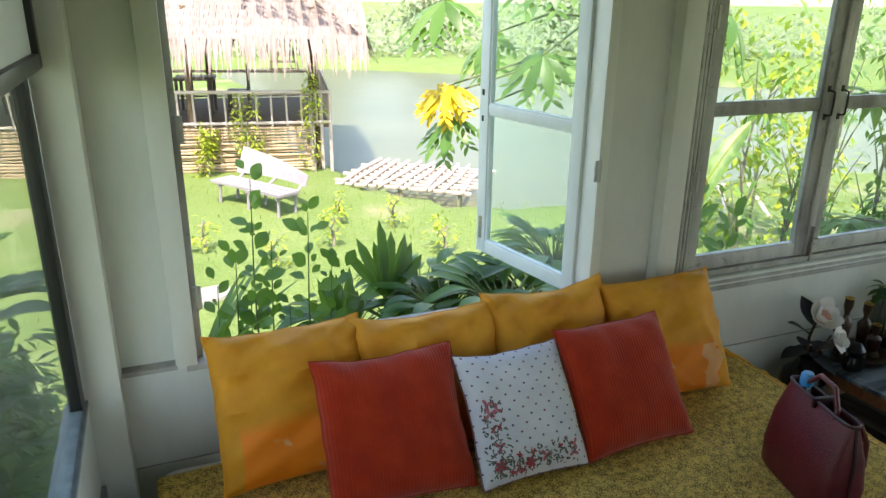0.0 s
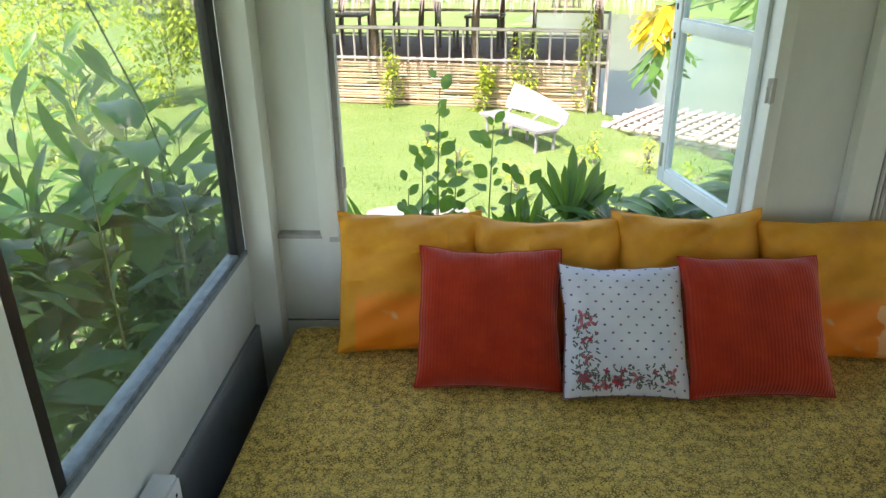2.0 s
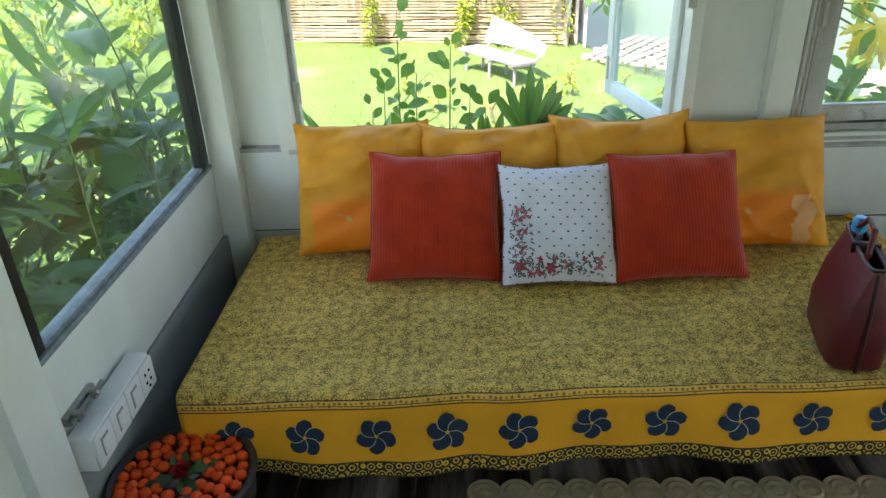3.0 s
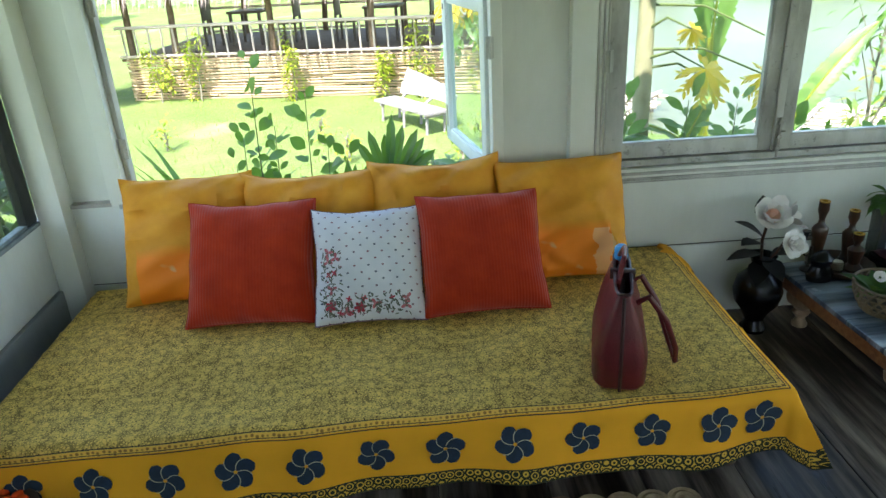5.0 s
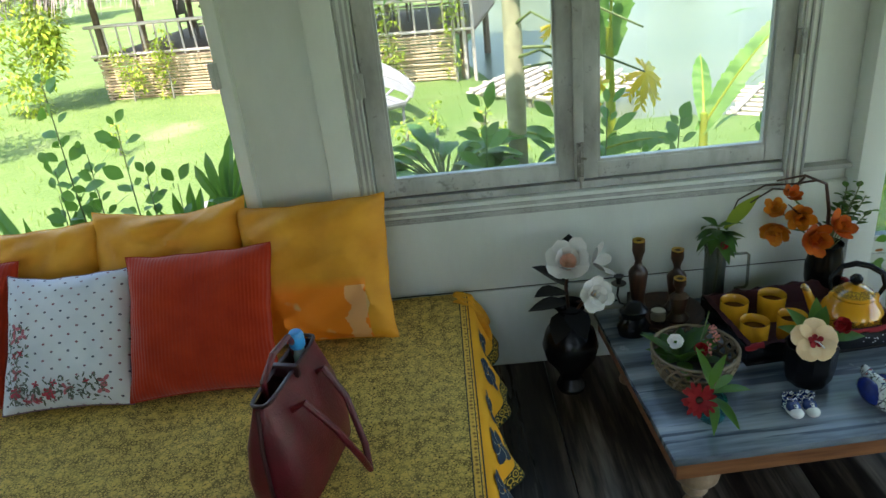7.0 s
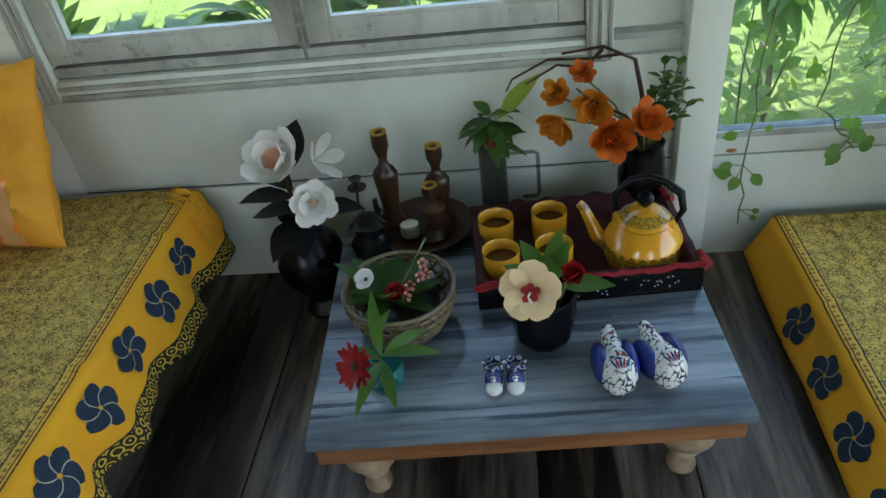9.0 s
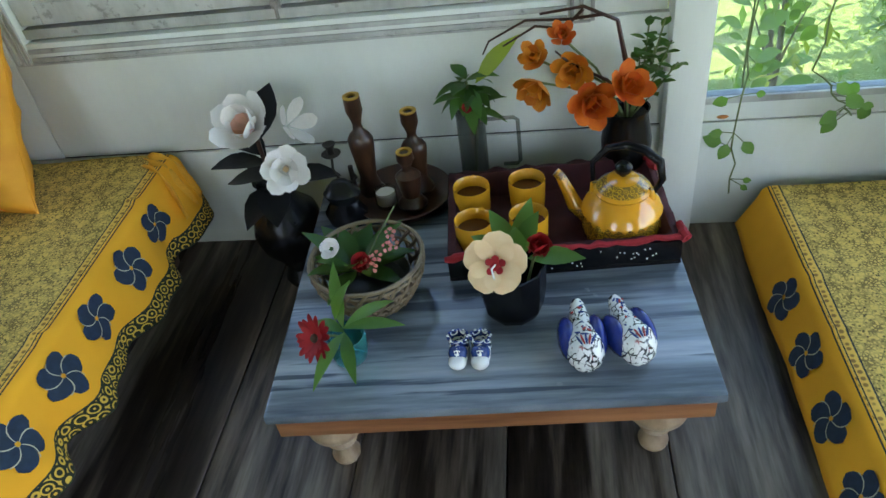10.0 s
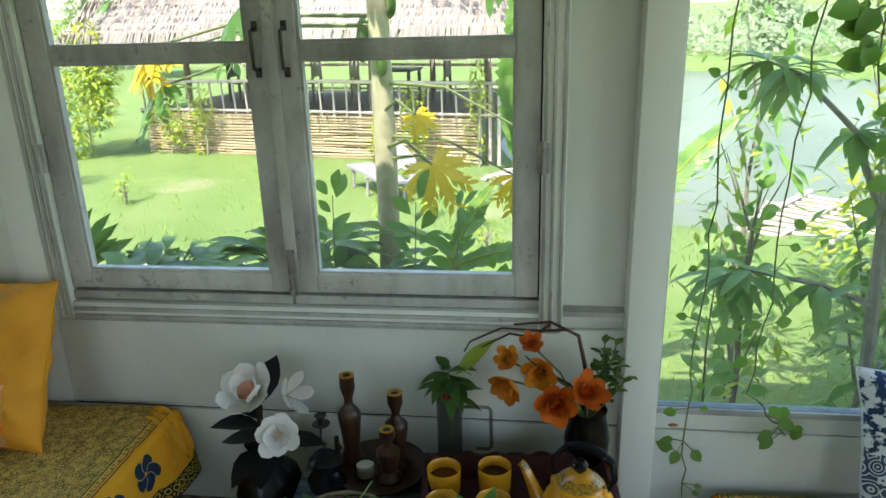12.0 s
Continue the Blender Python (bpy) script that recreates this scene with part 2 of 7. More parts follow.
setting("corner_post", bm_box(-0.005, 0.090, -0.072, 0.03, 0, ROOM_H, 0.006), M_POST)
setting("post", bm_box(3.612, 3.70, -0.05, 0.03, 0, ROOM_H, 0.006), M_POST)
setting("post_2", bm_box(1.955, 2.045, -0.03, 0.03, 0.60, ROOM_H, 0.006), M_POST)


def window_sash(parent, w, z0, z1, mid, mat, glass, name="sash"):
    """A two-pane casement in its own x-z plane, hinge edge at x = 0."""
    st, th = 0.058, 0.036
    s = part(name, bm_box(0, st, -th / 2, th / 2, z0, z1, 0.004), mat, parent)
    part("stile", bm_box(w - st, w, -th / 2, th / 2, z0, z1, 0.004), mat, s)
    part("bottom_rail", bm_box(st, w - st, -th / 2 + 0.002, th / 2 - 0.002, z0, z0 + 0.052, 0.004), mat, s)
    part("top_rail", bm_box(st, w - st, -th / 2 + 0.002, th / 2 - 0.002, z1 - 0.055, z1, 0.004), mat, s)
    part("glazing_bar", bm_box(st, w - st, -th / 2 + 0.003, th / 2 - 0.003, mid - 0.018, mid + 0.018, 0.004), mat, s)
    bead = bmesh.new()
    for a, b in ((z0 + 0.052, mid - 0.018), (mid + 0.018, z1 - 0.055)):
        for q in ((st, st + 0.008, a, b), (w - st - 0.008, w - st, a, b), (st + 0.008, w - st - 0.008, a, a + 0.008), (st + 0.008, w - st - 0.008, b - 0.008, b)):
            bm_box(q[0], q[1], -0.012, 0.010, q[2], q[3], bm=bead)
    part("beading", bead, mat, s)
    for a, b in ((z0 + 0.052, mid - 0.018), (mid + 0.018, z1 - 0.055)):
        p = part("pane", bm_box(st, w - st, -0.0015, 0.0015, a, b), glass, s, smooth=False)
        p.visible_shadow = False
    return s


def pull_handle(parent, x, y, z, length=0.10):
    b = bm_tube([(x, y, z), (x, y - 0.028, z + 0.006), (x, y - 0.03, z + length / 2), (x, y - 0.028, z + length - 0.006), (x, y, z + length)], 0.0045, 8)
    for zz in (z - 0.004, z + length + 0.004):
        bm_box(x - 0.007, x + 0.007, y - 0.003, y + 0.002, zz - 0.012, zz + 0.012, 0.001, bm=b)
    return part("handle", b, M_DARK_METAL, parent, "dark iron pull handle")


def tower_bolt(parent, x, y, z, length=0.10):
    b = bm_box(x - 0.011, x + 0.011, y - 0.004, y, z, z + length, 0.001)
    bm_tube([(x, y - 0.009, z - 0.02), (x, y - 0.009, z + length)], 0.0045, 8, b)
    bm_tube([(x, y - 0.009, z + length * 0.62), (x + 0.018, y - 0.02, z + length * 0.62)], 0.004, 6, b)
    for k in (0.12, 0.45, 0.88):
        bm_box(x - 0.009, x + 0.009, y - 0.015, y - 0.002, z + length * k - 0.006, z + length * k + 0.006, 0.001, bm=b)
    return part("bolt", b, M_STEEL, parent, "worn steel tower bolt")


def hinge(parent, x, y, z):
    b = bm_box(x - 0.014, x + 0.014, y - 0.003, y + 0.003, z, z + 0.075, 0.001)
    bm_tube([(x, y - 0.006, z - 0.002), (x, y - 0.006, z + 0.077)], 0.005, 8, b)
    return part("hinge", b, M_SASH, parent, "hinge painted over in white")


SILL_1, SILL_2, HEAD = 0.645, 0.69, 1.97
# window with one leaf swung outwards
win1 = new("window_1")
tagged(win1, "white painted casement window with one leaf swung open outwards", "", "", "structure")
part("frame", bm_box(0.240, 0.302, -0.012, 0.09, 0.632, HEAD, 0.004), M_POST, win1)
part("frame", bm_box(0.3025, 0.322, 0.03, 0.075, 0.641, HEAD - 0.041, 0.003), M_SASH, win1)
part("frame", bm_box(1.672, 1.712, -0.010, 0.09, 0.632, HEAD, 0.004), M_POST, win1)
part("frame", bm_box(0.302, 1.672, -0.010, 0.09, HEAD - 0.04, HEAD + 0.03, 0.004), M_POST, win1)
part("sill", bm_box(0.27, 1.69, -0.014, 0.105, 0.620, 0.640, 0.004), M_SASH, win1)
hinge(win1, 0.320, 0.026, 0.80)
hinge(win1, 0.320, 0.026, 1.30)
hinge(win1, 1.668, -0.012, 1.09)
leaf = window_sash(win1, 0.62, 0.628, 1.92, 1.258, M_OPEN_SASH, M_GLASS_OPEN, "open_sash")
leaf.matrix_basis = pose(1.674, 0.085, 0, 0, 0, 101)
pull_handle(leaf, 0.595, 0.018, 1.22)
tower_bolt(leaf, 0.592, 0.02, 0.69)

# pair of closed casements
win2 = new("window_2")
tagged(win2, "closed pair of white painted casements with peeling paint", "", "", "structure")
part("frame", bm_box(2.045, 2.092, -0.022, 0.09, 0.598, HEAD, 0.004), M_POST, win2)
part("frame", bm_box(3.392, 3.452, -0.022, 0.09, 0.598, HEAD, 0.004), M_POST, win2)
part("frame", bm_box(2.092, 3.392, -0.018, 0.09, HEAD - 0.03, HEAD + 0.03, 0.004), M_POST, win2)
part("sill", bm_box(2.092, 3.392, -0.020, 0.10, 0.600, 0.650, 0.004), M_POST, win2)
part("sill", bm_box(2.092, 3.392, -0.006, 0.06, 0.655, 0.680, 0.003), M_SASH, win2)
# black strips paint in the shade around the closed sashes
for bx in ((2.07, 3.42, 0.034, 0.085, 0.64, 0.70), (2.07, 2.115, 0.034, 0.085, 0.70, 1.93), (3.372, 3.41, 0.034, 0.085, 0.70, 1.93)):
    part("rebate_shade", bm_box(*bx), M_BLACK_FRAME, win2, "black strip that paints in the shade behind the sash")
for x in (2.048, 2.066, 2.082, 3.396, 3.416, 3.440):
    part("moulding", bm_box(x, x + 0.009, -0.028, -0.0215, 0.60, HEAD, 0.003), M_SASH, win2)
for z in (0.604, 0.626):
    part("moulding", bm_box(2.095, 3.39, -0.027, -0.0195, z, z + 0.012, 0.003), M_SASH, win2)
part("sill", bm_box(2.05, 3.44, -0.024, -0.0205, 0.596, 0.602, 0.001), M_SASH, win2)
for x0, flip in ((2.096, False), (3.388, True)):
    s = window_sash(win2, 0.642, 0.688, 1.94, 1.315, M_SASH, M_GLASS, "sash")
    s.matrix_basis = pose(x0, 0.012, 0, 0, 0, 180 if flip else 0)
holder = part("meeting_strip", bm_box(2.727, 2.757, -0.018, -0.0065, 0.69, 1.94, 0.003), M_SASH, win2)
pull_handle(win2, 2.705, -0.008, 1.27)
pull_handle(win2, 2.778, -0.008, 1.27)
tower_bolt(win2, 2.744, -0.020, 0.685, 0.13)
for xx in (2.092, 3.396):
    for zz in (1.02, 1.60):
        hinge(win2, xx, -0.024, zz)


def fixed_window(name, label, box, axis, frame_w, mats):
    """A fixed pane between four frame members, set in the wall."""
    w = new(name)
    tagged(w, label, "", "", "structure")
    a0, a1, z0, z1, d0, d1 = box
    def b(p0, p1, q0, q1, e0=d0, e1=d1, bevel=0.004):
        return bm_box(p0, p1, e0, e1, q0, q1, bevel) if axis == "x" else bm_box(e0, e1, p0, p1, q0, q1, bevel)
    part("frame", b(a0, a0 + frame_w, z0, z1), mats[0], w)
    part("frame", b(a1 - frame_w, a1, z0, z1), mats[0], w)
    part("frame", b(a0 + frame_w, a1 - frame_w, z1 - 0.05, z1), mats[0], w)
    part("frame", b(a0 + frame_w, a1 - frame_w, z0, z0 + 0.012), mats[1], w)
    mid = (d0 + d1) / 2
    p = part("pane", b(a0 + frame_w, a1 - frame_w, z0 + 0.012, z1 - 0.05, mid - 0.002, mid + 0.002, 0), M_GLASS, w, smooth=False)
    p.visible_shadow = False
    return w


M_BLUE_EDGE = plain("blue_grey_bead", (0.19, 0.235, 0.26), 0.4, 30, 0.5)
fixed_window("window_3", "large fixed pane in a worn pale frame", (3.70, 5.35, 0.372, 2.05, -0.002, 0.028), "x", 0.012, (M_SASH, M_BLUE_EDGE))
part("sill", bm_box(3.70, ROOM_X, -0.012, -0.003, 0.366, 0.384, 0.003), M_SASH, north)
setting("post_3", bm_box(5.35, 5.45, -0.03, 0.12, 0, ROOM_H, 0.005), M_POST)

rust = bm_lathe([(0, 0), (0.014, 0), (0.012, 0.0015), (0, 0.002)], 11, m=pose(3.755, -0.0005, 0.325, 90, 0, 0), squash=0.4)
part("rust_mark", rust, plain("rust", (0.42, 0.16, 0.03), 0.4, 90, 0.8), north, "small rust-orange scar in the paint")
# west wall with its big pane
west = setting("wall_west", joined((-0.055, -0.02, -1.30, 0.02, -0.02, 0.60), (-0.12, 0.0, ROOM_Y, -1.36, -0.02, ROOM_H), (-0.12, 0.0, -1.36, 0.02, 2.05, ROOM_H)), M_WALL, "white painted timber wall below a large pane", False)
part("board", bm_box(-0.02, 0.0, -1.29, -0.072, 0.335, 0.60, 0.003), M_WALL, west)
# lower board of the west wall, darker grey than the one above
M_LOWER_BOARD = paint("lower_board_grey", (0.22, 0.235, 0.23), (0.15, 0.155, 0.15))
part("board", bm_box(-0.02, 0.012, -1.29, -0.072, 0.0, 0.33, 0.004), M_LOWER_BOARD, west, "thicker lower board, darker grey than the board above")
part("sill", bm_box(-0.055, 0.004, -1.29, -0.075, 0.602, 0.618, 0.003), M_BLUE_EDGE, west, "worn blue-grey sill")
fixed_window("window_4", "large fixed pane with a black frame", (-1.285, -0.072, 0.618, 2.05, -0.036, -0.004), "y", 0.075, (M_BLACK_FRAME, M_BLUE_EDGE))
setting("post_4", bm_box(-0.115, 0.03, -1.42, -1.285, 0, ROOM_H, 0.006), M_POST)

# unseen sides, added: openings placed and sized to set the room's daylight
setting("wall_south", joined((-0.12, 4.15, ROOM_Y - 0.12, ROOM_Y, -0.02, 0.75), (5.0, ROOM_X + 0.12, ROOM_Y - 0.12, ROOM_Y, -0.02, 0.75), (-0.12, ROOM_X + 0.12, ROOM_Y - 0.12, ROOM_Y, 2.1, ROOM_H),
                             (-0.12, 1.3, ROOM_Y - 0.12, ROOM_Y, 0.75, 2.1), (2.2, 4.15, ROOM_Y - 0.12, ROOM_Y, 0.75, 2.1), (5.0, ROOM_X + 0.12, ROOM_Y - 0.12, ROOM_Y, 0.75, 2.1)), M_WALL, "", False)
setting("wall_east", joined((ROOM_X, ROOM_X + 0.12, ROOM_Y, 0.12, -0.02, 0.1), (ROOM_X, ROOM_X + 0.12, ROOM_Y, 0.12, 2.15, ROOM_H),
                            (ROOM_X, ROOM_X + 0.12, ROOM_Y, -3.3, 0.1, 2.15), (ROOM_X, ROOM_X + 0.12, -0.1, 0.12, 0.1, 2.15)), M_WALL, "", False)
setting("ceiling", bm_box(-0.14, ROOM_X + 0.14, ROOM_Y - 0.14, 0.14, ROOM_H, ROOM_H + 0.05), M_CEIL, "", False)
# unseen roof, added; overhangs sized to shade the west plants, free the north ones
setting("roof", bm_box(-1.35, ROOM_X + 0.9, ROOM_Y - 0.9, 0.32, ROOM_H + 0.06, ROOM_H + 0.14), plain("shade_roof_sheet", (0.22, 0.2, 0.19)), "", False)
floor = setting("floor", bm_box(-0.1, ROOM_X + 0.1, ROOM_Y - 0.1, 0.1, -0.12, -0.02), plain("subfloor", (0.03, 0.025, 0.02)), "dark weathered timber floor boards", False)
setting("foundation", joined((-0.12, ROOM_X + 0.12, -0.02, 0.12, -0.9, -0.03), (-0.12, 0.0, ROOM_Y, -0.02, -0.9, -0.03), (ROOM_X, ROOM_X + 0.12, ROOM_Y, -0.02, -0.9, -0.03), (-0.12, ROOM_X + 0.12, ROOM_Y - 0.12, ROOM_Y, -0.9, -0.03)), plain("plaster", (0.4, 0.38, 0.34)), "", False)

# ---- day beds ----
INK = (0.012, 0.028, 0.055)


def spread_material(name):
    """Block-printed cotton; UV in metres: u from the side hem, v from the front hem."""
    m = Mat(name, 0.85, 0, 0.2)
    u, v, uv = m.uv()
    d = m.math("MINIMUM", u, v)
    ochre, olive, yellow = (0.82, 0.54, 0.13), (0.075, 0.048, 0.016), (0.92, 0.42, 0.025)
    warp = m.n.new("ShaderNodeVectorMath")
    warp.operation = "ADD"
    nz = m.n.new("ShaderNodeTexNoise")
    nz.inputs["Scale"].default_value = 35
    m.link(uv, nz.inputs["Vector"])
    sc = m.n.new("ShaderNodeVectorMath")
    sc.operation = "SCALE"
    sc.inputs["Scale"].default_value = 0.012
    m.link(nz.outputs["Color"], sc.inputs[0])
    m.link(uv, warp.inputs[0])
    m.link(sc.outputs[0], warp.inputs[1])
    fine = m.ramp(m.voronoi(130, warp.outputs[0], "DISTANCE_TO_EDGE"), [(0.10, (1, 1, 1)), (0.22, (0, 0, 0))])
    veins = m.ramp(m.voronoi(64, warp.outputs[0], "DISTANCE_TO_EDGE"), [(0.05, (1, 1, 1)), (0.10, (0, 0, 0))])
    dots = m.ramp(m.voronoi(125, warp.outputs[0]), [(0.28, (1, 1, 1)), (0.36, (0, 0, 0))])
    sway = m.ramp(m.noise(30, 3, uv), [(0.42, (0, 0, 0)), (0.58, (1, 1, 1))])
    ink = m.mix(sway, fine, m.mix(0.5, dots, veins, "ADD"))
    blob = m.ramp(m.voronoi(24, uv, "F1", "Distance", 0.25), [(0.16, (0.35,) * 3), (0.3, (1, 1, 1))])
    ink = m.math("MULTIPLY", ink, m.math("MULTIPLY", blob, 0.82))
    field = m.mix(ink, ochre, olive)
    field = m.mix(m.ramp(m.noise(5, 3, uv), [(0.35, (0, 0, 0)), (0.7, (0.15,) * 3)]), field, (0.68, 0.54, 0.22))
    edge = m.ramp(m.voronoi(70, uv, "F1", "Distance", 0.3), [(0.25, INK), (0.4, ochre)])

    def band(lo, hi):
        return m.math("MULTIPLY", m.math("GREATER_THAN", d, lo), m.math("LESS_THAN", d, hi))

    scroll = m.ramp(m.math("SINE", m.math("MULTIPLY", m.voronoi(40, uv, "F1", "Distance", 0.35), 20)), [(0.28, (0.03, 0.035, 0.02)), (0.42, (0.72, 0.45, 0.07))])
    col = m.mix(m.math("LESS_THAN", d, 0.205), field, yellow)
    col = m.mix(band(0.205, 0.225), col, m.mix(0.35, edge, yellow))
    for lo, hi in ((0.199, 0.2025), (0.208, 0.2105), (0.226, 0.229)):
        col = m.mix(band(lo, hi), col, (0.03, 0.035, 0.04))
    col = m.mix(m.math("LESS_THAN", d, 0.042), col, scroll)
    for lo, hi in ((0.042, 0.046), (0.0, 0.004)):
        col = m.mix(band(lo, hi), col, (0.03, 0.04, 0.03))
    stain = m.ramp(m.noise(2.5, 4, uv), [(0.3, (0.8,) * 3), (0.7, (1.05,) * 3)])
    col = m.mix(1.0, col, stain, "MULTIPLY")
    m.color(col)
    m.bump(m.math("ADD", m.math("MULTIPLY", m.noise(7, 4, uv), 3.0), m.noise(600, 2, uv)), 0.3, 0.006)
    return m.m


M_SPREAD = spread_material("printed_cotton")
M_SPREAD_INK = plain("navy_print", INK, 0.35, 60, 0.85)
M_SPREAD_LINE = plain("pale_print_line", (0.50, 0.46, 0.32), 0.3, 60, 0.85)
M_MATTRESS = plain("mattress_cloth", (0.62, 0.62, 0.60), 0.12, 10, 0.9)
M_BEDWOOD = plain("bed_wood", (0.10, 0.06, 0.035), 0.35, 14, 0.5)


def day_bed(x0, x1, y0, y1, top, side, hang_side, hang_front, seed, label, front_tilt=0.0, flare=1.0, tuck=0.0, slope=0.0):
    """side: +1 where the cloth hangs over the x1 end, -1 over the x0 end; tuck: hem turned under; slope: how far the sides lean out."""
    thin = top < 0.2
    bed = thing("floor_mattress" if thin else "day_bed", pose(0, 0, 0), "thin white mattress lying on the floor under the window" if thin else "low day bed with a white mattress base against the wall", "mattress" if thin else "bed")
    if not thin:
        part("frame", bm_box(x0 + 0.03, x1 - 0.03, y0 + 0.04, y1, 0.085, 0.14, 0.006), M_BEDWOOD, bed)
    part("mattress", bm_box(x0 + 0.015, x1 - 0.015, y0 + 0.015, y1 - 0.01, 0.002 if thin else 0.14, top - 0.012, 0.035), M_MATTRESS, bed, "white mattress")
    for xx in () if thin else (x0 + 0.09, x1 - 0.09):
        for yy in (y0 + 0.10, y1 - 0.08):
            part("leg", bm_lathe([(0.022, 0), (0.03, 0.012), (0.034, 0.05), (0.024, 0.075), (0.04, 0.088)], 16, m=pose(xx, yy, 0)), M_BEDWOOD, bed)
    rn = random.Random(seed)
    ph = [rn.uniform(0, 6.3) for _ in range(8)]
    ex = x1 if side > 0 else x0
    L = (x1 - x0) + hang_side
    W = (y1 - y0) + hang_front

    def surf(u, v, lift=0.0):
        """u: metres in from the side hem, v: metres in from the front hem."""
        du, dv = hang_side - u, hang_front + front_tilt * u / L - v
        px = ex - side * max(0.0, -du)
        py = y0 + max(0.0, -dv)
        r = 0.028
        z = top + 0.004 * math.sin(px * 5 + ph[0]) * math.sin(py * 6 + ph[1]) + 0.0022 * math.sin(px * 17 + py * 9 + ph[2])
        for k in range(7):
            q = (py + 1.0 - 0.14 * k - 0.05 * math.sin(px * 2.1 + ph[k]) - 0.012 * math.sin(px * 9 + k)) / 0.011
            z += 0.0065 * math.exp(-q * q) * max(0.0, math.sin(px * 2.3 + ph[7 - k]))
        a, b = max(0.0, du), max(0.0, dv)
        s = math.hypot(a, b) if (a > 0 and b > 0) else max(a, b)
        if a > 0 and b > 0:
            s = max(a, b) + 0.25 * min(a, b)
        if s > 0:
            arc = min(s, r * 1.57)
            out = r * math.sin(arc / r) + lift
            down = r * (1 - math.cos(arc / r)) + max(0.0, s - r * 1.57)
            grow = max(0.0, s - 0.05)
            rip = grow * (0.14 * math.sin(px * 9 + ph[3] + 2 * math.sin(px * 3 + ph[4])) + 0.06 * math.sin(px * 23 + ph[5])) if b >= a else grow * ((0.22 * math.sin(py * 25 + ph[6] + math.sin(py * 7)) + 0.10 * math.sin(py * 47 + ph[7])) if side > 0 else 0.16 * math.sin(py * 13 + ph[6]) + 0.06 * math.sin(py * 29 + ph[7]))
            out += flare * (rip + grow * 0.10) + slope * grow * (1.0 if a > b else 0.2) + (0.34 if side > 0 else 0.62) * max(0.0, min(a, b) - 0.01)
            z -= down * (1.0 - (0.35 * slope if a > b else 0.0)) * (1.0 - 0.03 * math.sin(px * 6 + py * 8 + ph[1]))
            n = math.hypot(a, b)
            px += side * out * a / n
            py -= out * b / n
            z = max(z, 0.006 + 0.004 * math.sin(30 * px + 30 * py))
        else:
            z += lift
        return Vector((px, py, z))

    bm = bmesh.new()
    uvl = bm.loops.layers.uv.new("UVMap")
    nu, nv = int(L / 0.018), int(W / 0.016)
    grid = [[(bm.verts.new(surf(L * i / nu, W * j / nv)), (L * i / nu, W * j / nv)) for j in range(nv + 1)] for i in range(nu + 1)]
    for i in range(nu):
        for j in range(nv):
            q = (grid[i][j], grid[i + 1][j], grid[i + 1][j + 1], grid[i][j + 1])
            f = bm.faces.new([c[0] for c in q])
            for loop, c in zip(f.loops, q):
                loop[uvl].uv = (c[1][0] + tuck, c[1][1] + tuck)
    spread = new("bedspread")
    tagged(spread, label, "bedspread")
    cloth = part("cloth", bm, M_SPREAD, spread)
    sol = cloth.modifiers.new("thickness", "SOLIDIFY")
    sol.thickness, sol.offset = 0.003, 1 if side > 0 else -1

    def flower(cu, cv, size, turn, parent):
        b, lines = bmesh.new(), bmesh.new()
        for k in range(5):
            a = turn + k * 2 * math.pi / 5
            rows = []
            for i in range(11):
                f = i / 10
                rad = size * (0.10 + 0.90 * f)
                half = size * 0.545 * math.sin(math.pi * (0.08 + 0.76 * f)) ** 0.62
                sw = 0.18 * f * f
                row = []
                for e in (-1, -0.5, 0, 0.5, 1):
                    rad2 = rad * (1 - 0.10 * abs(e) * f)
                    ang = a + sw + math.atan2(e * half, rad)
                    row.append(b.verts.new(surf(cu + rad2 * math.cos(ang), cv + rad2 * math.sin(ang), 0.0030)))
                rows.append(row)
            for r0, r1 in zip(rows, rows[1:]):
                for e in range(4):
                    b.faces.new((r0[e], r0[e + 1], r1[e + 1], r1[e]))
            prev = None
            for i in range(6):
                f = i / 5
                rad = size * (0.08 + 0.72 * f)
                ang = a + 0.30 + 0.55 * f * f
                w = 0.045 / (0.35 + f)
                pr = [lines.verts.new(surf(cu + rad * math.cos(ang + s * w), cv + rad * math.sin(ang + s * w), 0.0042)) for s in (-1, 1)]
                if prev:
                    lines.faces.new((prev[0], prev[1], pr[1], pr[0]))
                prev = pr
        fl = part("printed_flower", b, M_SPREAD_INK, parent)
        part("petal_line", lines, M_SPREAD_LINE, fl)

    if side > 0:
        tail = bmesh.new()
        rows = []
        for i in range(13):
            f = i / 12
            row = []
            for j in range(19):
                g = j / 18
                wide = 0.055 + 0.05 * f
                row.append(tail.verts.new((ex - 0.035 + 0.085 * f ** 0.6 + 0.020 * math.sin(g * 19 + 2 * f) * (0.4 + f), y1 - 0.015 - wide * g - 0.03 * f, top + 0.010 - (0.11 + 0.035 * math.sin(g * 11) + 0.03 * math.sin(g * 23)) * f ** 1.4 - 0.03 * f * g + 0.008 * math.sin(g * 13 + 3 * f))))
            rows.append(row)
        for r0, r1 in zip(rows, rows[1:]):
            for j in range(18):
                tail.faces.new((r0[j], r0[j + 1], r1[j + 1], r1[j]))
        tl = part("corner_tail", tail, plain("plain_yellow_cotton", (0.80, 0.37, 0.026), 0.3, 14, 0.85), spread, "bunched yellow corner of the bedspread")
        ts = tl.modifiers.new("thickness", "SOLIDIFY")
        ts.thickness = 0.003

    # the first flowers stand closer together at the corner
    run = [0.198 + hang_side - 0.125, 0.32 + hang_side - 0.125]
    while run[-1] < L - 0.26:
        run.append(run[-1] + (0.18 if len(run) == 2 else 0.1865))
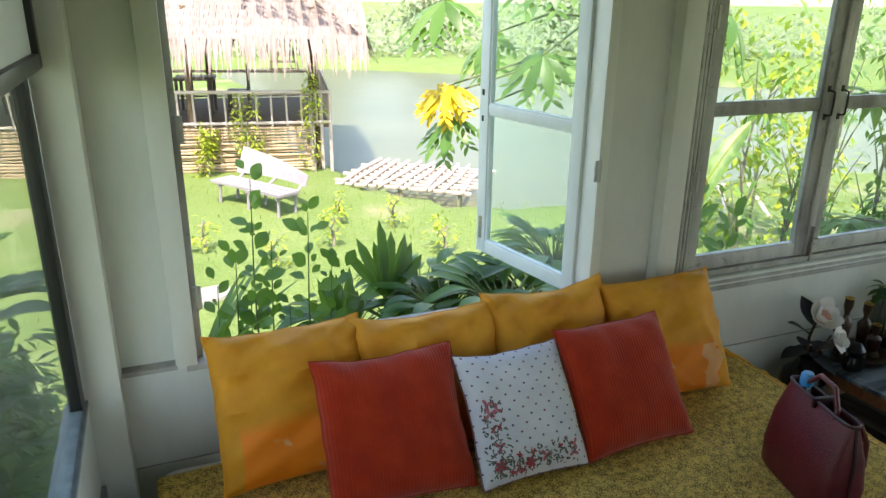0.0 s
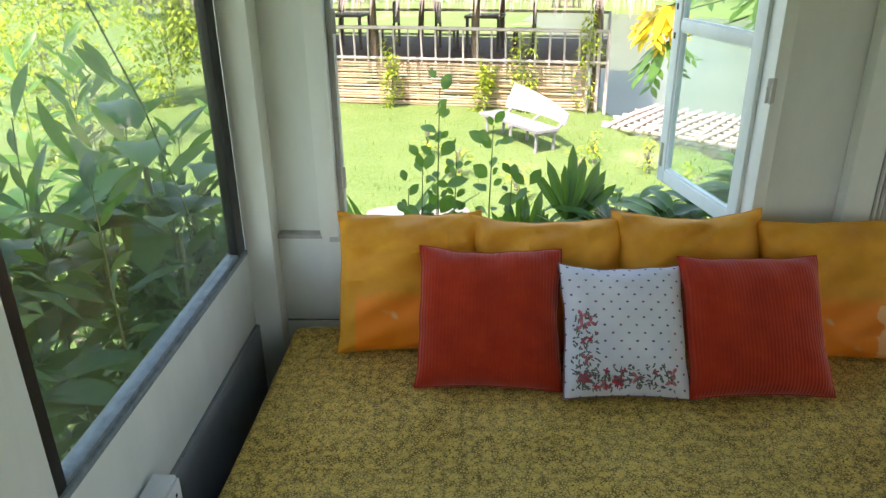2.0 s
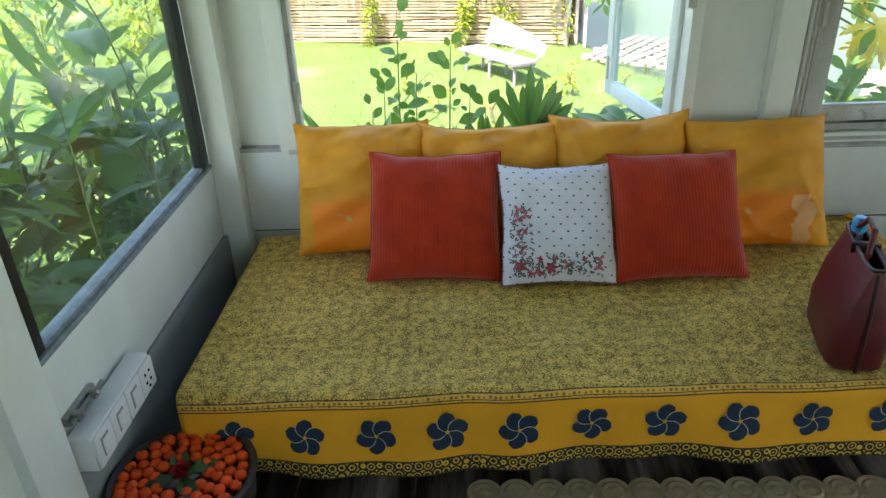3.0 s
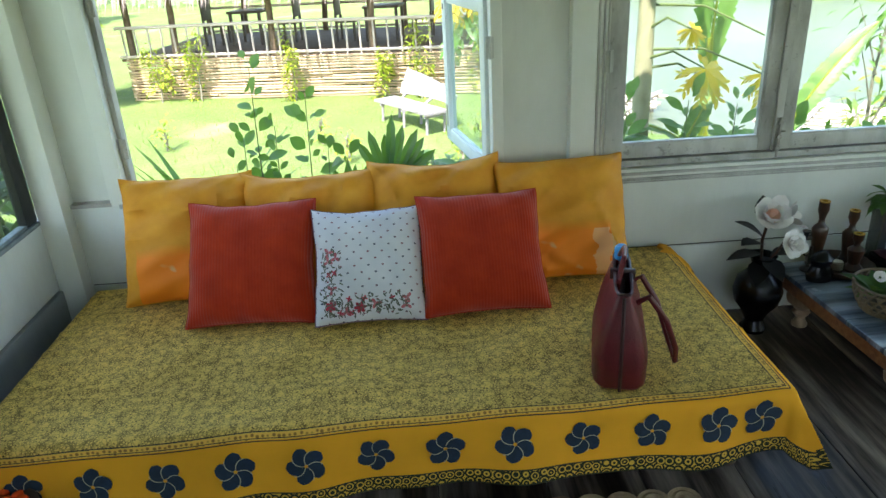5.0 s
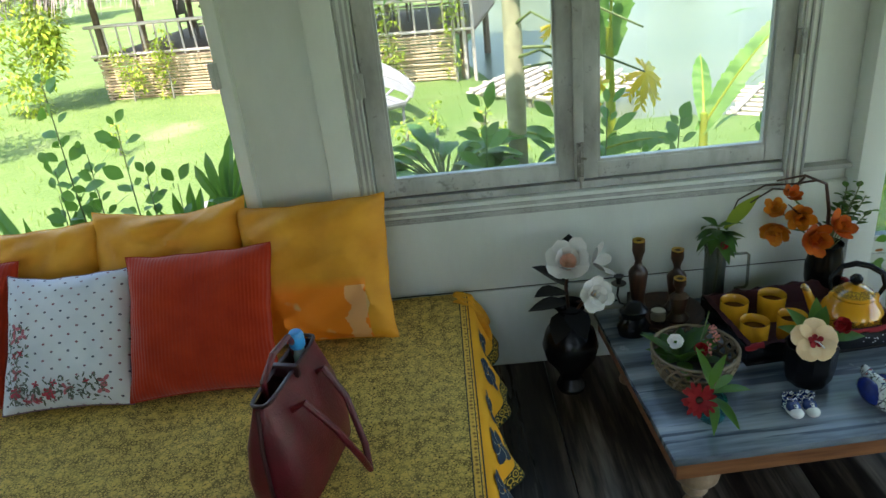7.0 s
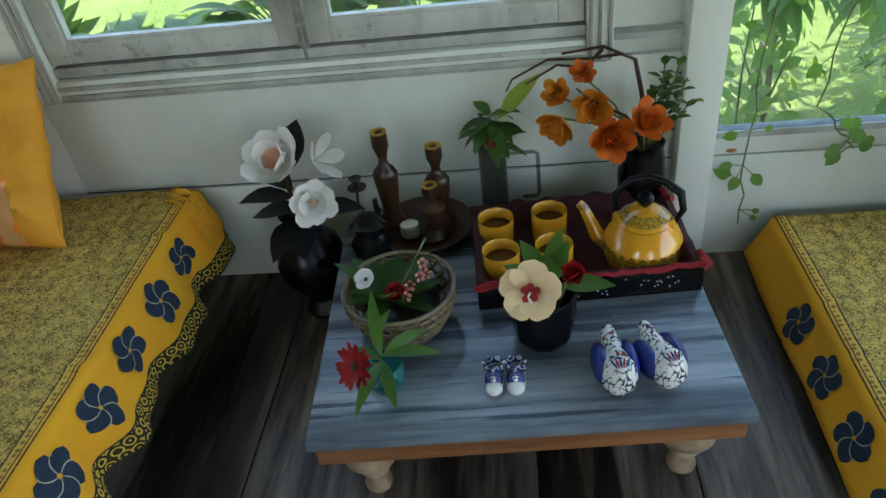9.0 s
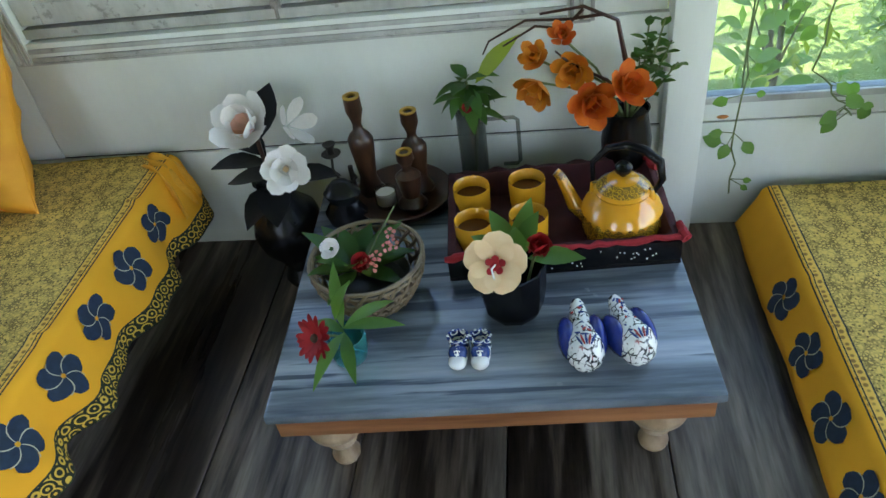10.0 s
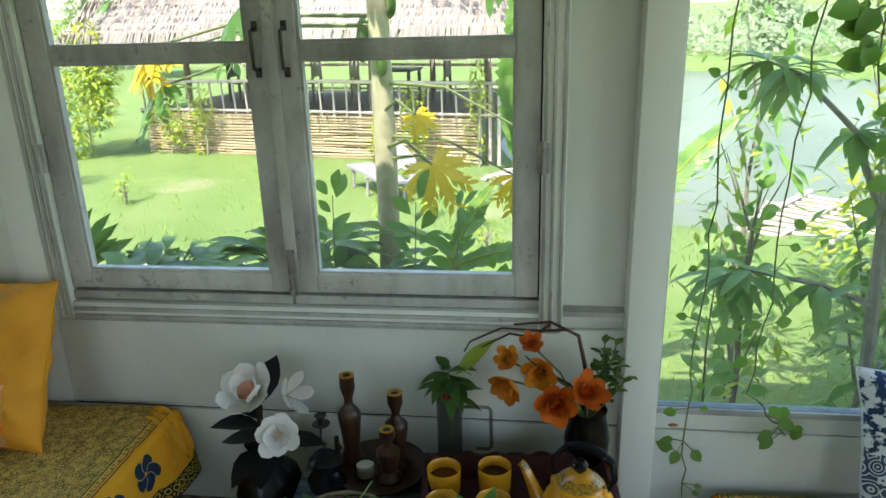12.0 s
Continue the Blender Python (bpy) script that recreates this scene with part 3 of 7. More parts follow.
    for u in run:
        flower(u, 0.122 - tuck, 0.054 * rn.uniform(0.94, 1.06), rn.uniform(0, 1.2), spread)
    for i in range(int((W - 0.36) / 0.158)):
        flower(0.122 - tuck, 0.315 + 0.158 * i, 0.054 * rn.uniform(0.94, 1.06), rn.uniform(0, 1.2), spread)
    return surf


BED_TOP = 0.332
day_bed(0.15, 2.345, -1.0, -0.03, BED_TOP, 1, 0.205, 0.205, 4, "ochre block-printed cotton bedspread with navy flower border", 0.065, 0.65, 0.0, 0.28)
day_bed(3.885, 5.3, -1.02, -0.05, 0.155, -1, 0.155, 0.155, 9, "olive block-printed cotton bedspread with navy flower border", 0.0, 0.15, 0.058, 0.45)


# ---- cushions ----
def cushion(name, size_x, size_y, thick, mat, m, label, seed, sag=0.0, extra=None, wrinkle=0.002):
    """A stuffed square cushion with pinched corners, standing in its x-z plane, bottom edge at z = 0."""
    rn = random.Random(seed)
    ph = [rn.uniform(0, 6.3) for _ in range(6)]
    n = 40

    def at(a, b, face):
        """a, b in -1..1."""
        pin = 0.055
        x = a * (1 - pin * (1 - b * b) * abs(a) ** 3)
        y = b * (1 - pin * (1 - a * a) * abs(b) ** 3)
        x += 0.010 * math.sin(4.5 * b + ph[1]) * abs(a) ** 3 + 0.005 * math.sin(13 * b + ph[2]) * abs(a) ** 6
        y += 0.014 * math.sin(4.0 * a + ph[3]) * max(0.0, b) ** 3 + 0.006 * math.sin(12 * a + ph[0]) * max(0.0, b) ** 6
        t = (max(0.0, 1 - a ** 4) * max(0.0, 1 - b ** 4)) ** 0.62
        t *= 1 + 0.05 * math.sin(3 * a + ph[0]) * math.sin(4 * b + ph[1])
        edge = max(abs(a), abs(b))
        wr = (0.006 * math.sin(11 * a + 5 * b + ph[2]) * edge ** 4 + wrinkle * (math.sin(7 * a - 9 * b + ph[3]) * math.sin(5 * b + ph[4]) + 0.7 * math.sin(16 * b + 6 * a * a + ph[5]) * max(0.0, b) ** 2)) * (1 - edge ** 16)
        for k in range(5):
            c0 = (a * math.cos(ph[k]) + b * math.sin(ph[k]) - 0.55 * math.sin(2 * ph[k] + k) - 0.10 * math.sin(3 * a - 2 * b + k)) / 0.045
            wr += 1.1 * wrinkle * math.exp(-c0 * c0) * (0.3 + edge) * (1 - edge ** 10)
        drop = sag * (1 - a * a) * max(0, b) ** 2
        return Vector((x * size_x / 2, -face * (t * thick / 2 + wr), (y + 1) * size_y / 2 - drop))

    c = thing(name, m, label, "cushion")
    bm = bmesh.new()
    uvl = bm.loops.layers.uv.new("UVMap")
    for face in (1, -1):
        g = []
        for i in range(n + 1):
            for_j = []
            for j in range(n + 1):
                a, b = math.sin(math.pi / 2 * (2 * i / n - 1)), math.sin(math.pi / 2 * (2 * j / n - 1))
                for_j.append((bm.verts.new(at(a, b, face)), ((a + 1) / 2 * size_x, (b + 1) / 2 * size_y)))
            g.append(for_j)
        for i in range(n):
            for j in range(n):
                q = (g[i][j], g[i + 1][j], g[i + 1][j + 1], g[i][j + 1])
                f = bm.faces.new([k[0] for k in q])
                for loop, k in zip(f.loops, q):
                    loop[uvl].uv = k[1]
    bmesh.ops.remove_doubles(bm, verts=bm.verts, dist=0.0006)
    part("cover", bm, mat, c)
    rim = [at(a, b, 1) for a, b in [(-1 + 2 * i / 30, -1) for i in range(30)] + [(1, -1 + 2 * i / 30) for i in range(30)] + [(1 - 2 * i / 30, 1) for i in range(30)] + [(-1, 1 - 2 * i / 30) for i in range(31)]]
    part("seam", bm_tube([(p.x, 0, p.z) for p in rim], 0.003, 5, cap=False), mat, c)
    if extra:
        extra(c, lambda u, v, lift=0.002: at(u / size_x * 2 - 1, v / size_y * 2 - 1, 1) + Vector((0, -lift, 0)))
    return c


def yellow_cloth():
    m = Mat("yellow_silk_cotton", 0.62, 0, 0.35)
    u, v, uv = m.uv()
    base = m.ramp(m.noise(9, 4, uv), [(0.3, (0.62, 0.245, 0.014)), (0.7, (0.76, 0.34, 0.024))])
    patch = m.math("MULTIPLY", m.ramp(m.math("ADD", v, m.math("MULTIPLY", m.noise(6, 3, uv), 0.06)), [(0.19, (1, 1, 1)), (0.23, (0, 0, 0))]), m.math("GREATER_THAN", u, 0.06))
    patch = m.math("MULTIPLY", patch, m.math("LESS_THAN", u, 0.40))
    col = m.mix(m.math("MULTIPLY", patch, 0.9), base, (0.88, 0.22, 0.008))
    pale = m.ramp(m.noise(6, 3, uv), [(0.60, (0, 0, 0)), (0.64, (1, 1, 1))])
    col = m.mix(m.math("MULTIPLY", m.math("MULTIPLY", pale, m.math("LESS_THAN", v, 0.17)), 0.75), col, (0.70, 0.48, 0.24))
    strip = m.math("ADD", u, m.math("MULTIPLY", m.noise(12, 4, uv), 0.16))
    strip = m.math("MULTIPLY", m.math("MULTIPLY", m.math("GREATER_THAN", strip, 0.42), m.math("LESS_THAN", strip, 0.475)), m.math("LESS_THAN", v, 0.17))
    col = m.mix(m.math("MULTIPLY", strip, 0.5), col, (0.80, 0.58, 0.33))
    m.color(col)
    weave = m.noise(420, 2, uv)
    m.bump(m.math("ADD", m.math("MULTIPLY", m.noise(11, 3, uv), 2.5), weave), 0.35, 0.004)
    return m.m


def rib_cloth():
    m = Mat("rust_corduroy", 0.9, 0, 0.15)
    u, v, uv = m.uv()
    ribs = m.math("SINE", m.math("MULTIPLY", u, 2 * math.pi / 0.0105))
    c = m.ramp(m.noise(12, 4, uv), [(0.3, (0.34, 0.020, 0.005)), (0.7, (0.47, 0.036, 0.007))])
    m.color(m.mix(m.math("MULTIPLY", m.math("ADD", ribs, 1.0), 0.05), c, (0.20, 0.014, 0.004)))
    m.b.inputs["Sheen Weight"].default_value = 0.25
    m.bump(ribs, 0.28, 0.003)
    return m.m


def dotted_cloth():
    m = Mat("white_dotted_cotton", 0.85, 0, 0.2)
    u, v, uv = m.uv()

    def cell(x, off):
        f = m.math("FRACT", m.math("ADD", m.math("MULTIPLY", x, 1 / 0.046), off))
        return m.math("MULTIPLY", m.math("SUBTRACT", f, 0.5), 0.046)

    def dots(off):
        a, b = cell(u, off), cell(v, off)
        d = m.math("SQRT", m.math("ADD", m.math("MULTIPLY", m.math("MULTIPLY", a, a), 0.6), m.math("MULTIPLY", b, b)))
        return m.math("LESS_THAN", d, 0.0032)

    spot = m.math("MAXIMUM", dots(0.0), dots(0.5))
    base = m.ramp(m.noise(10, 4, uv), [(0.3, (0.60, 0.60, 0.64)), (0.7, (0.72, 0.71, 0.73))])
    tone = m.ramp(m.noise(25, 1, uv), [(0.45, (0.10, 0.11, 0.15)), (0.55, (0.28, 0.13, 0.16))])
    m.color(m.mix(spot, base, tone)).bump(m.math("ADD", m.math("MULTIPLY", m.noise(12, 3, uv), 2.0), m.noise(500, 2, uv)), 0.3, 0.004)
    return m.m


M_YELLOW, M_RUST, M_DOTS = yellow_cloth(), rib_cloth(), dotted_cloth()
M_EMB_RED = plain("red_thread", (0.45, 0.04, 0.07), 0.4, 80, 0.8, per_island=True)
M_EMB_GREY = plain("grey_green_thread", (0.12, 0.13, 0.10), 0.4, 80, 0.8, per_island=True)
M_EMB_PINK = plain("rose_thread", (0.52, 0.14, 0.17), 0.35, 80, 0.8, per_island=True)


def embroidery(c, on):
    """A spray of red flowers and sprigs up one side and along the foot."""
    rn = random.Random(3)
    red, grey, rose = bmesh.new(), bmesh.new(), bmesh.new()

    def petal(b, u, v, ang, ln, wd):
        ring = []
        for k in range(8):
            t = 2 * math.pi * k / 8
            p, q = ln / 2 * (1 + math.cos(t)), wd / 2 * math.sin(t)
            ring.append(b.verts.new(on(u + p * math.cos(ang) - q * math.sin(ang), v + p * math.sin(ang) + q * math.cos(ang))))
        b.faces.new(ring)

    def bloom(b, u, v, n, s):
        a0 = rn.uniform(0, 6)
        for k in range(n):
            petal(b, u, v, a0 + 6.283 * k / n, s, s * 0.55)

    for u, v in ((0.055, 0.055), (0.15, 0.045)):
        bloom(red, u, v, 6, 0.021)
    for u, v in ((0.05, 0.235), (0.075, 0.215), (0.048, 0.205), (0.06, 0.11), (0.20, 0.055), (0.305, 0.07), (0.30, 0.045), (0.105, 0.03)):
        bloom(rose, u, v, 3, 0.020)
    for u, v in ((0.115, 0.075), (0.165, 0.075), (0.255, 0.072), (0.085, 0.03), (0.12, 0.028), (0.07, 0.165), (0.05, 0.16)):
        bloom(red, u, v, 4, 0.011)
    for k in range(270):
        if k < 110:
            u, v = 0.055 + 0.02 * math.sin(k * 0.5) + rn.uniform(-0.018, 0.018), 0.03 + 0.21 * k / 110
        else:
            u, v = 0.04 + 0.27 * (k - 110) / 160, 0.05 + 0.014 * math.sin(k * 0.6) + rn.uniform(-0.022, 0.026)
        petal(grey, u, v, rn.uniform(0, 6.28), rn.uniform(0.010, 0.018), rn.uniform(0.0035, 0.006))
    part("red_embroidery", red, M_EMB_RED, c, "embroidered crimson flowers")["kind"] = "stuff"
    part("rose_embroidery", rose, M_EMB_PINK, c, "embroidered rose buds")["kind"] = "stuff"
    part("green_embroidery", grey, M_EMB_GREY, c, "embroidered dark sprigs")["kind"] = "stuff"


def lean(x, y, z, back, turn=0, roll=0):
    """Foot of a cushion and how far it leans back."""
    return pose(x, y, z) @ pose(0, 0, 0, 0, 0, turn) @ pose(0, 0, 0, -back, 0, 0) @ pose(0, 0, 0, 0, roll, 0)


YL = "mustard yellow silk cushion with an orange patch, leaning on the wall"
cushion("cushion", 0.47, 0.46, 0.14, M_YELLOW, lean(0.56, -0.27, BED_TOP + 0.012, 27, 2), YL, 1, wrinkle=0.011, sag=0.008)
cushion("cushion", 0.49, 0.45, 0.14, M_YELLOW, lean(0.99, -0.28, BED_TOP + 0.012, 27, -1), YL, 2, wrinkle=0.011, sag=0.016)
cushion("cushion", 0.48, 0.465, 0.14, M_YELLOW, lean(1.445, -0.27, BED_TOP + 0.012, 27, 1), YL, 3, wrinkle=0.011, sag=0.018)
cushion("cushion", 0.47, 0.445, 0.15, M_YELLOW, lean(1.895, -0.29, BED_TOP + 0.012, 27, -4, -2), YL, 4, wrinkle=0.011, sag=0.004)
RL = "rust red ribbed cushion leaning on yellow cushions"
cushion("cushion", 0.435, 0.43, 0.13, M_RUST, lean(0.805, -0.475, BED_TOP + 0.012, 36, 0, 1), RL, 5, 0.006)
cushion("cushion", 0.42, 0.42, 0.13, M_RUST, lean(1.59, -0.50, BED_TOP + 0.012, 36, 4, 1), RL, 6, 0.004)
cushion("cushion", 0.368, 0.40, 0.11, M_DOTS, lean(1.205, -0.515, BED_TOP + 0.012, 38, 3, 1.5), "white dotted cushion with red flower embroidery", 7, 0.008, embroidery)


def blue_cloth():
    m = Mat("blue_print_cotton", 0.85, 0, 0.2)
    u, v, uv = m.uv()
    a = m.ramp(m.noise(38, 4, uv), [(0.47, (0.02, 0.04, 0.09)), (0.53, (0.62, 0.65, 0.66))])
    b = m.ramp(m.math("SINE", m.math("MULTIPLY", m.voronoi(30, uv), 30)), [(0.4, (0.05, 0.07, 0.12)), (0.6, (0.55, 0.58, 0.6))])
    m.color(m.mix(m.math("LESS_THAN", v, 0.22), a, b)).bump(m.noise(400, 2, uv), 0.2, 0.003)
    return m.m


cushion("cushion", 0.44, 0.42, 0.13, blue_cloth(), lean(4.37, -0.25, 0.163, 24, -4), "navy and white leaf-print cushion standing against the window", 8)

# ---- outdoors ----
GROUND, WATER = -0.8, -1.13


def fall(y):
    """The lawn drops gently away from the house."""
    return 0.1 * max(0.0, min(1.0, (y - 2.5) / 6.0))


def pond(x, y):
    """Above 0 inside the pond, in metres from its shore, roughly."""
    near = 6.4 + 0.5 * math.sin(x * 0.8) + 1.2 * max(0.0, (4.0 - x)) - 0.10 * max(0.0, x - 5)
    west = x - 2.75 - 0.25 * math.sin(y * 0.9)
    far = 29.0 - 0.62 * max(0.0, x - 5) + 1.5 * math.sin(x * 0.22) - y
    return min(y - near, west, far)


def grass_ground():
    m = Mat("grass_ground", 0.9, 0, 0.2)
    v = m.coord()
    c = m.ramp(m.noise(1.1, 6, v), [(0.3, (0.10, 0.17, 0.038)), (0.55, (0.15, 0.215, 0.062)), (0.75, (0.21, 0.245, 0.10))])
    c = m.mix(0.5, c, m.ramp(m.noise(24, 4, v), [(0.3, (0.08, 0.145, 0.03)), (0.7, (0.20, 0.26, 0.09))]))
    bare = m.ramp(m.noise(0.5, 4, v), [(0.60, (0, 0, 0)), (0.72, (0.7,) * 3)])
    c = m.mix(bare, c, (0.33, 0.28, 0.19))
    m.color(c).bump(m.noise(60, 4, v), 0.8, 0.03)
    return m.m


def ground_mesh():
    xs = [-1500, -400, -120, -60] + [-40 + 2 * i for i in range(13)] + [-14 + 0.4 * i for i in range(66)] + [12.5 + 1.5 * i for i in range(26)] + [60, 120, 400, 1500]
    ys = [-1500, -300, -60, -20, -9] + [-5 + 0.4 * i for i in range(45)] + [13 + 0.9 * i for i in range(30)] + [42, 60, 110, 300, 1500]
    bm = bmesh.new()
    def h(x, y):
        d = pond(x, y)
        bank = max(0.0, min(1.0, (d + 0.3) / 1.2))
        z = GROUND - fall(y) - 0.55 * bank * bank * (3 - 2 * bank)
        if abs(x) < 60 and abs(y) < 60:
            z += 0.035 * noise.noise(Vector((x * 0.6, y * 0.6, 3)))
        return z
    rows = [[bm.verts.new((x, y, h(x, y))) for x in xs] for y in ys]
    for a, b in zip(rows, rows[1:]):
        for i in range(len(xs) - 1):
            bm.faces.new((a[i], a[i + 1], b[i + 1], b[i]))
    return bm


setting("ground", ground_mesh(), grass_ground(), "sunlit lawn sloping to a pond")
mw = Mat("pond_water", 0.32, 0, 0.16)
mw.color(mw.ramp(mw.noise(0.3, 3, mw.coord()), [(0.3, (0.085, 0.10, 0.055)), (0.7, (0.125, 0.135, 0.08))])).bump(mw.noise(5, 3, mw.coord(scale=(1, 2.5, 1))), 0.06, 0.02)
bmw = bmesh.new()
bmw.faces.new([bmw.verts.new(p) for p in ((2.2, 4.5, WATER), (45, 1, WATER), (45, 32, WATER), (2.2, 32, WATER))])
setting("water", bmw, mw.m, "still olive pond water", False)

M_LAWN = leafy("lawn_blades", (0.12, 0.19, 0.03), (0.22, 0.30, 0.06), (0.33, 0.35, 0.11), 0.6)
bm = bmesh.new()
g_rn = random.Random(21)
for _ in range(9000):
    x, y = g_rn.uniform(-7, 6), 1.6 + 10 * g_rn.random() ** 1.3
    if pond(x, y) > -0.05:
        continue
    a, l = g_rn.uniform(0, 6.28), g_rn.uniform(0.03, 0.085)
    s, t = Vector((math.cos(a), math.sin(a), 0)) * 0.006, Vector((g_rn.uniform(-0.03, 0.03), g_rn.uniform(-0.03, 0.03), l))
    p = Vector((x, y, GROUND - fall(y) - 0.01 + 0.035 * noise.noise(Vector((x * 0.6, y * 0.6, 3)))))
    bm.faces.new((bm.verts.new(p - s), bm.verts.new(p + s), bm.verts.new(p + t)))
lawn = new("grass", finish(bm, "grass", M_LAWN, False))
tagged(lawn, "short bright green grass on the lawn", "grass", "", "stuff")

M_LEAF = leafy("leaf_green", (0.045, 0.12, 0.024), (0.11, 0.24, 0.05), (0.20, 0.33, 0.09))
M_LEAF_DARK = leafy("leaf_dark", (0.018, 0.06, 0.016), (0.05, 0.14, 0.028), (0.09, 0.20, 0.045))
M_LEAF_LIME = leafy("leaf_lime", (0.20, 0.29, 0.03), (0.38, 0.45, 0.05), (0.52, 0.50, 0.07))
M_LEAF_LIGHT = leafy("leaf_light", (0.08, 0.19, 0.04), (0.18, 0.34, 0.08), (0.28, 0.42, 0.13))
M_LEAF_YELLOW = leafy("leaf_yellow", (0.66, 0.46, 0.02), (0.86, 0.52, 0.03), (0.62, 0.56, 0.06))
# far leaves: distance haze put into the colour as pale grey-green
M_LEAF_HAZED = leafy("leaf_haze_tint", (0.22, 0.27, 0.18), (0.30, 0.36, 0.24), (0.36, 0.40, 0.29), 0.8)
M_STEM = plain("green_stem", (0.12, 0.16, 0.05), 0.35, 30, 0.6)
M_BARK = plain("grey_bark", (0.24, 0.22, 0.17), 0.4, 18, 0.85, bump=0.5)
M_PAPAYA = plain("papaya_bark", (0.40, 0.37, 0.24), 0.4, 14, 0.85, bump=0.5)
M_BAMBOO = plain("bamboo", (0.46, 0.33, 0.21), 0.35, 6, 0.5, per_island=True)
# base colour raised to carry the overexposed look of the sunlit rails
M_BAMBOO_PALE = plain("pale_bamboo", (0.50, 0.42, 0.37), 0.3, 6, 0.6, per_island=True)
M_THATCH = plain("thatch", (0.25, 0.20, 0.18), 0.35, 8, 0.9, per_island=True)
M_TRUNK = plain("post_timber", (0.16, 0.11, 0.07), 0.4, 10, 0.85, bump=0.5)
M_DARK_WOOD = plain("dark_furniture", (0.07, 0.05, 0.038), 0.4, 12, 0.5)


def plant(name, x, y, z, label, category="plant"):
    return thing(name, pose(x, y, z), label, category)


def crown(count, size, box, seed, spread_up=0.6, width=0.45, bend=0.4, hull=None):
    """Loose leaves through a lumpy volume, denser outside."""
    rn = random.Random(seed)
    bm = bmesh.new()
    lumps = [(Vector((rn.uniform(-1, 1) * box[0] * 0.62, rn.uniform(-1, 1) * box[1] * 0.62, rn.uniform(0.12, 0.9) * box[2])), rn.uniform(0.25, 0.5)) for _ in range(12)]
    for _ in range(count):
        c, r = rn.choice(lumps)
        d = Vector((rn.gauss(0, 1), rn.gauss(0, 1), rn.gauss(0, 1))).normalized()
        p = c + Vector((d.x * box[0], d.y * box[1], d.z * box[2] * 0.6)) * r * rn.uniform(0.55, 1.0)
        p.z = max(p.z, 0.01)
        w = Vector((d.x + rn.uniform(-0.5, 0.5), d.y + rn.uniform(-0.5, 0.5), rn.uniform(-0.6, spread_up)))
        s = size * rn.uniform(0.6, 1.3)
        leaf_blade(bm, p, w, (0, 0, 1), s, s * width, bend, 0.15, 2)
    return bm


def limbs(n, h, seed, r=0.02, reach=0.4):
    rn = random.Random(seed)
    b = bm_tube([(0, 0, -0.05), (0.02, 0.01, h * 0.3), (0.0, 0.03, h * 0.62), (0.03, 0.0, h * 0.9)], [r, r * 0.8, r * 0.6, r * 0.3], 7)
    for _ in range(n):
        a, z = rn.uniform(0, 6.28), rn.uniform(0.25, 0.8) * h
        q = reach * rn.uniform(0.5, 1)
        bm_tube([(0, 0, z), (q * 0.5 * math.cos(a), q * 0.5 * math.sin(a), z + 0.12 * h), (q * math.cos(a), q * math.sin(a), z + 0.22 * h)], [r * 0.45, r * 0.3, r * 0.12], 5, b)
    return b


def bush(x, y, w, d, h, count, size, mat, label, seed, name="bush", z=GROUND, width=0.45):
    p = plant(name, x, y, z - fall(y), label, "bush")
    part("stem", limbs(0 if name == "climber" else 9, h * 0.8, seed, 0.018, w * 0.6), M_BARK, p)
    part("crown", crown(count, size, (w, d, h), seed, width=width), mat, p, smooth=False)
    return p


# far bank: scrub and trees, as one growth
bm = bmesh.new()
f_rn = random.Random(31)
for _ in range(15000):
    x = f_rn.uniform(-26, 50)
    y = 32 - 0.5 * max(0, x - 8) * 0.6 + f_rn.uniform(0, 9)
    top = 2.2 + 0.9 * math.sin(x * 0.33) + 0.6 * math.sin(x * 0.9 + 1) + 0.12 * (y - 30)
    z = GROUND - 0.3 + f_rn.random() ** 0.8 * max(0.6, top)
    s = f_rn.uniform(0.16, 0.42)
    leaf_blade(bm, (x, y, z), (f_rn.uniform(-1, 1), f_rn.uniform(-1, 0.3), f_rn.uniform(-0.4, 1)), (0, -1, 0.4), s, s * 0.6, 0.4, 0.1, 2)
far = new("far_scrub", finish(bm, "far_scrub", M_LEAF_HAZED, False))
tagged(far, "green scrub and reeds along the far bank, haze in the leaf colour", "scrub", "", "stuff")
for i, (x, y, h) in enumerate(((6.5, 35, 5.2), (9.5, 37, 6.2), (14.5, 36, 4.2), (-12, 26, 5.0), (-17, 30, 6.0), (-6, 34, 5.0), (22, 34, 4.5))):
    t = plant("tree", x, y, GROUND, "broad-leaved tree beyond the pond, haze in the leaf colour", "tree")
    t["group"] = "trees beyond the pond"
    part("trunk", limbs(12, h, 40 + i, 0.11, 1.2), M_BARK, t)
    part("crown", crown(900, 0.42, (1.7, 1.6, h), 50 + i, width=0.55), M_LEAF_HAZED, t, smooth=False)

# ---- bamboo pavilion ----
hut = thing("bamboo_pavilion", pose(-5.26, 10.58, -0.23, 0, 0, -10.5) @ Matrix.Scale(0.82, 4), "thatched bamboo pavilion with a pole railing and slatted skirt", "pavilion")
HL, HX = 9.64, 2.2
h_rn = random.Random(8)


def pole(x0, x1, y, z, r, mat=M_BAMBOO, parent=hut, name="bamboo_pole"):
    n = 5
    pts = [(x0 + (x1 - x0) * i / n, y + h_rn.uniform(-0.012, 0.012), z + h_rn.uniform(-0.012, 0.012)) for i in range(n + 1)]
    return part(name, bm_tube(pts, [r * h_rn.uniform(0.8, 1.15) for _ in pts], 6), mat, parent)


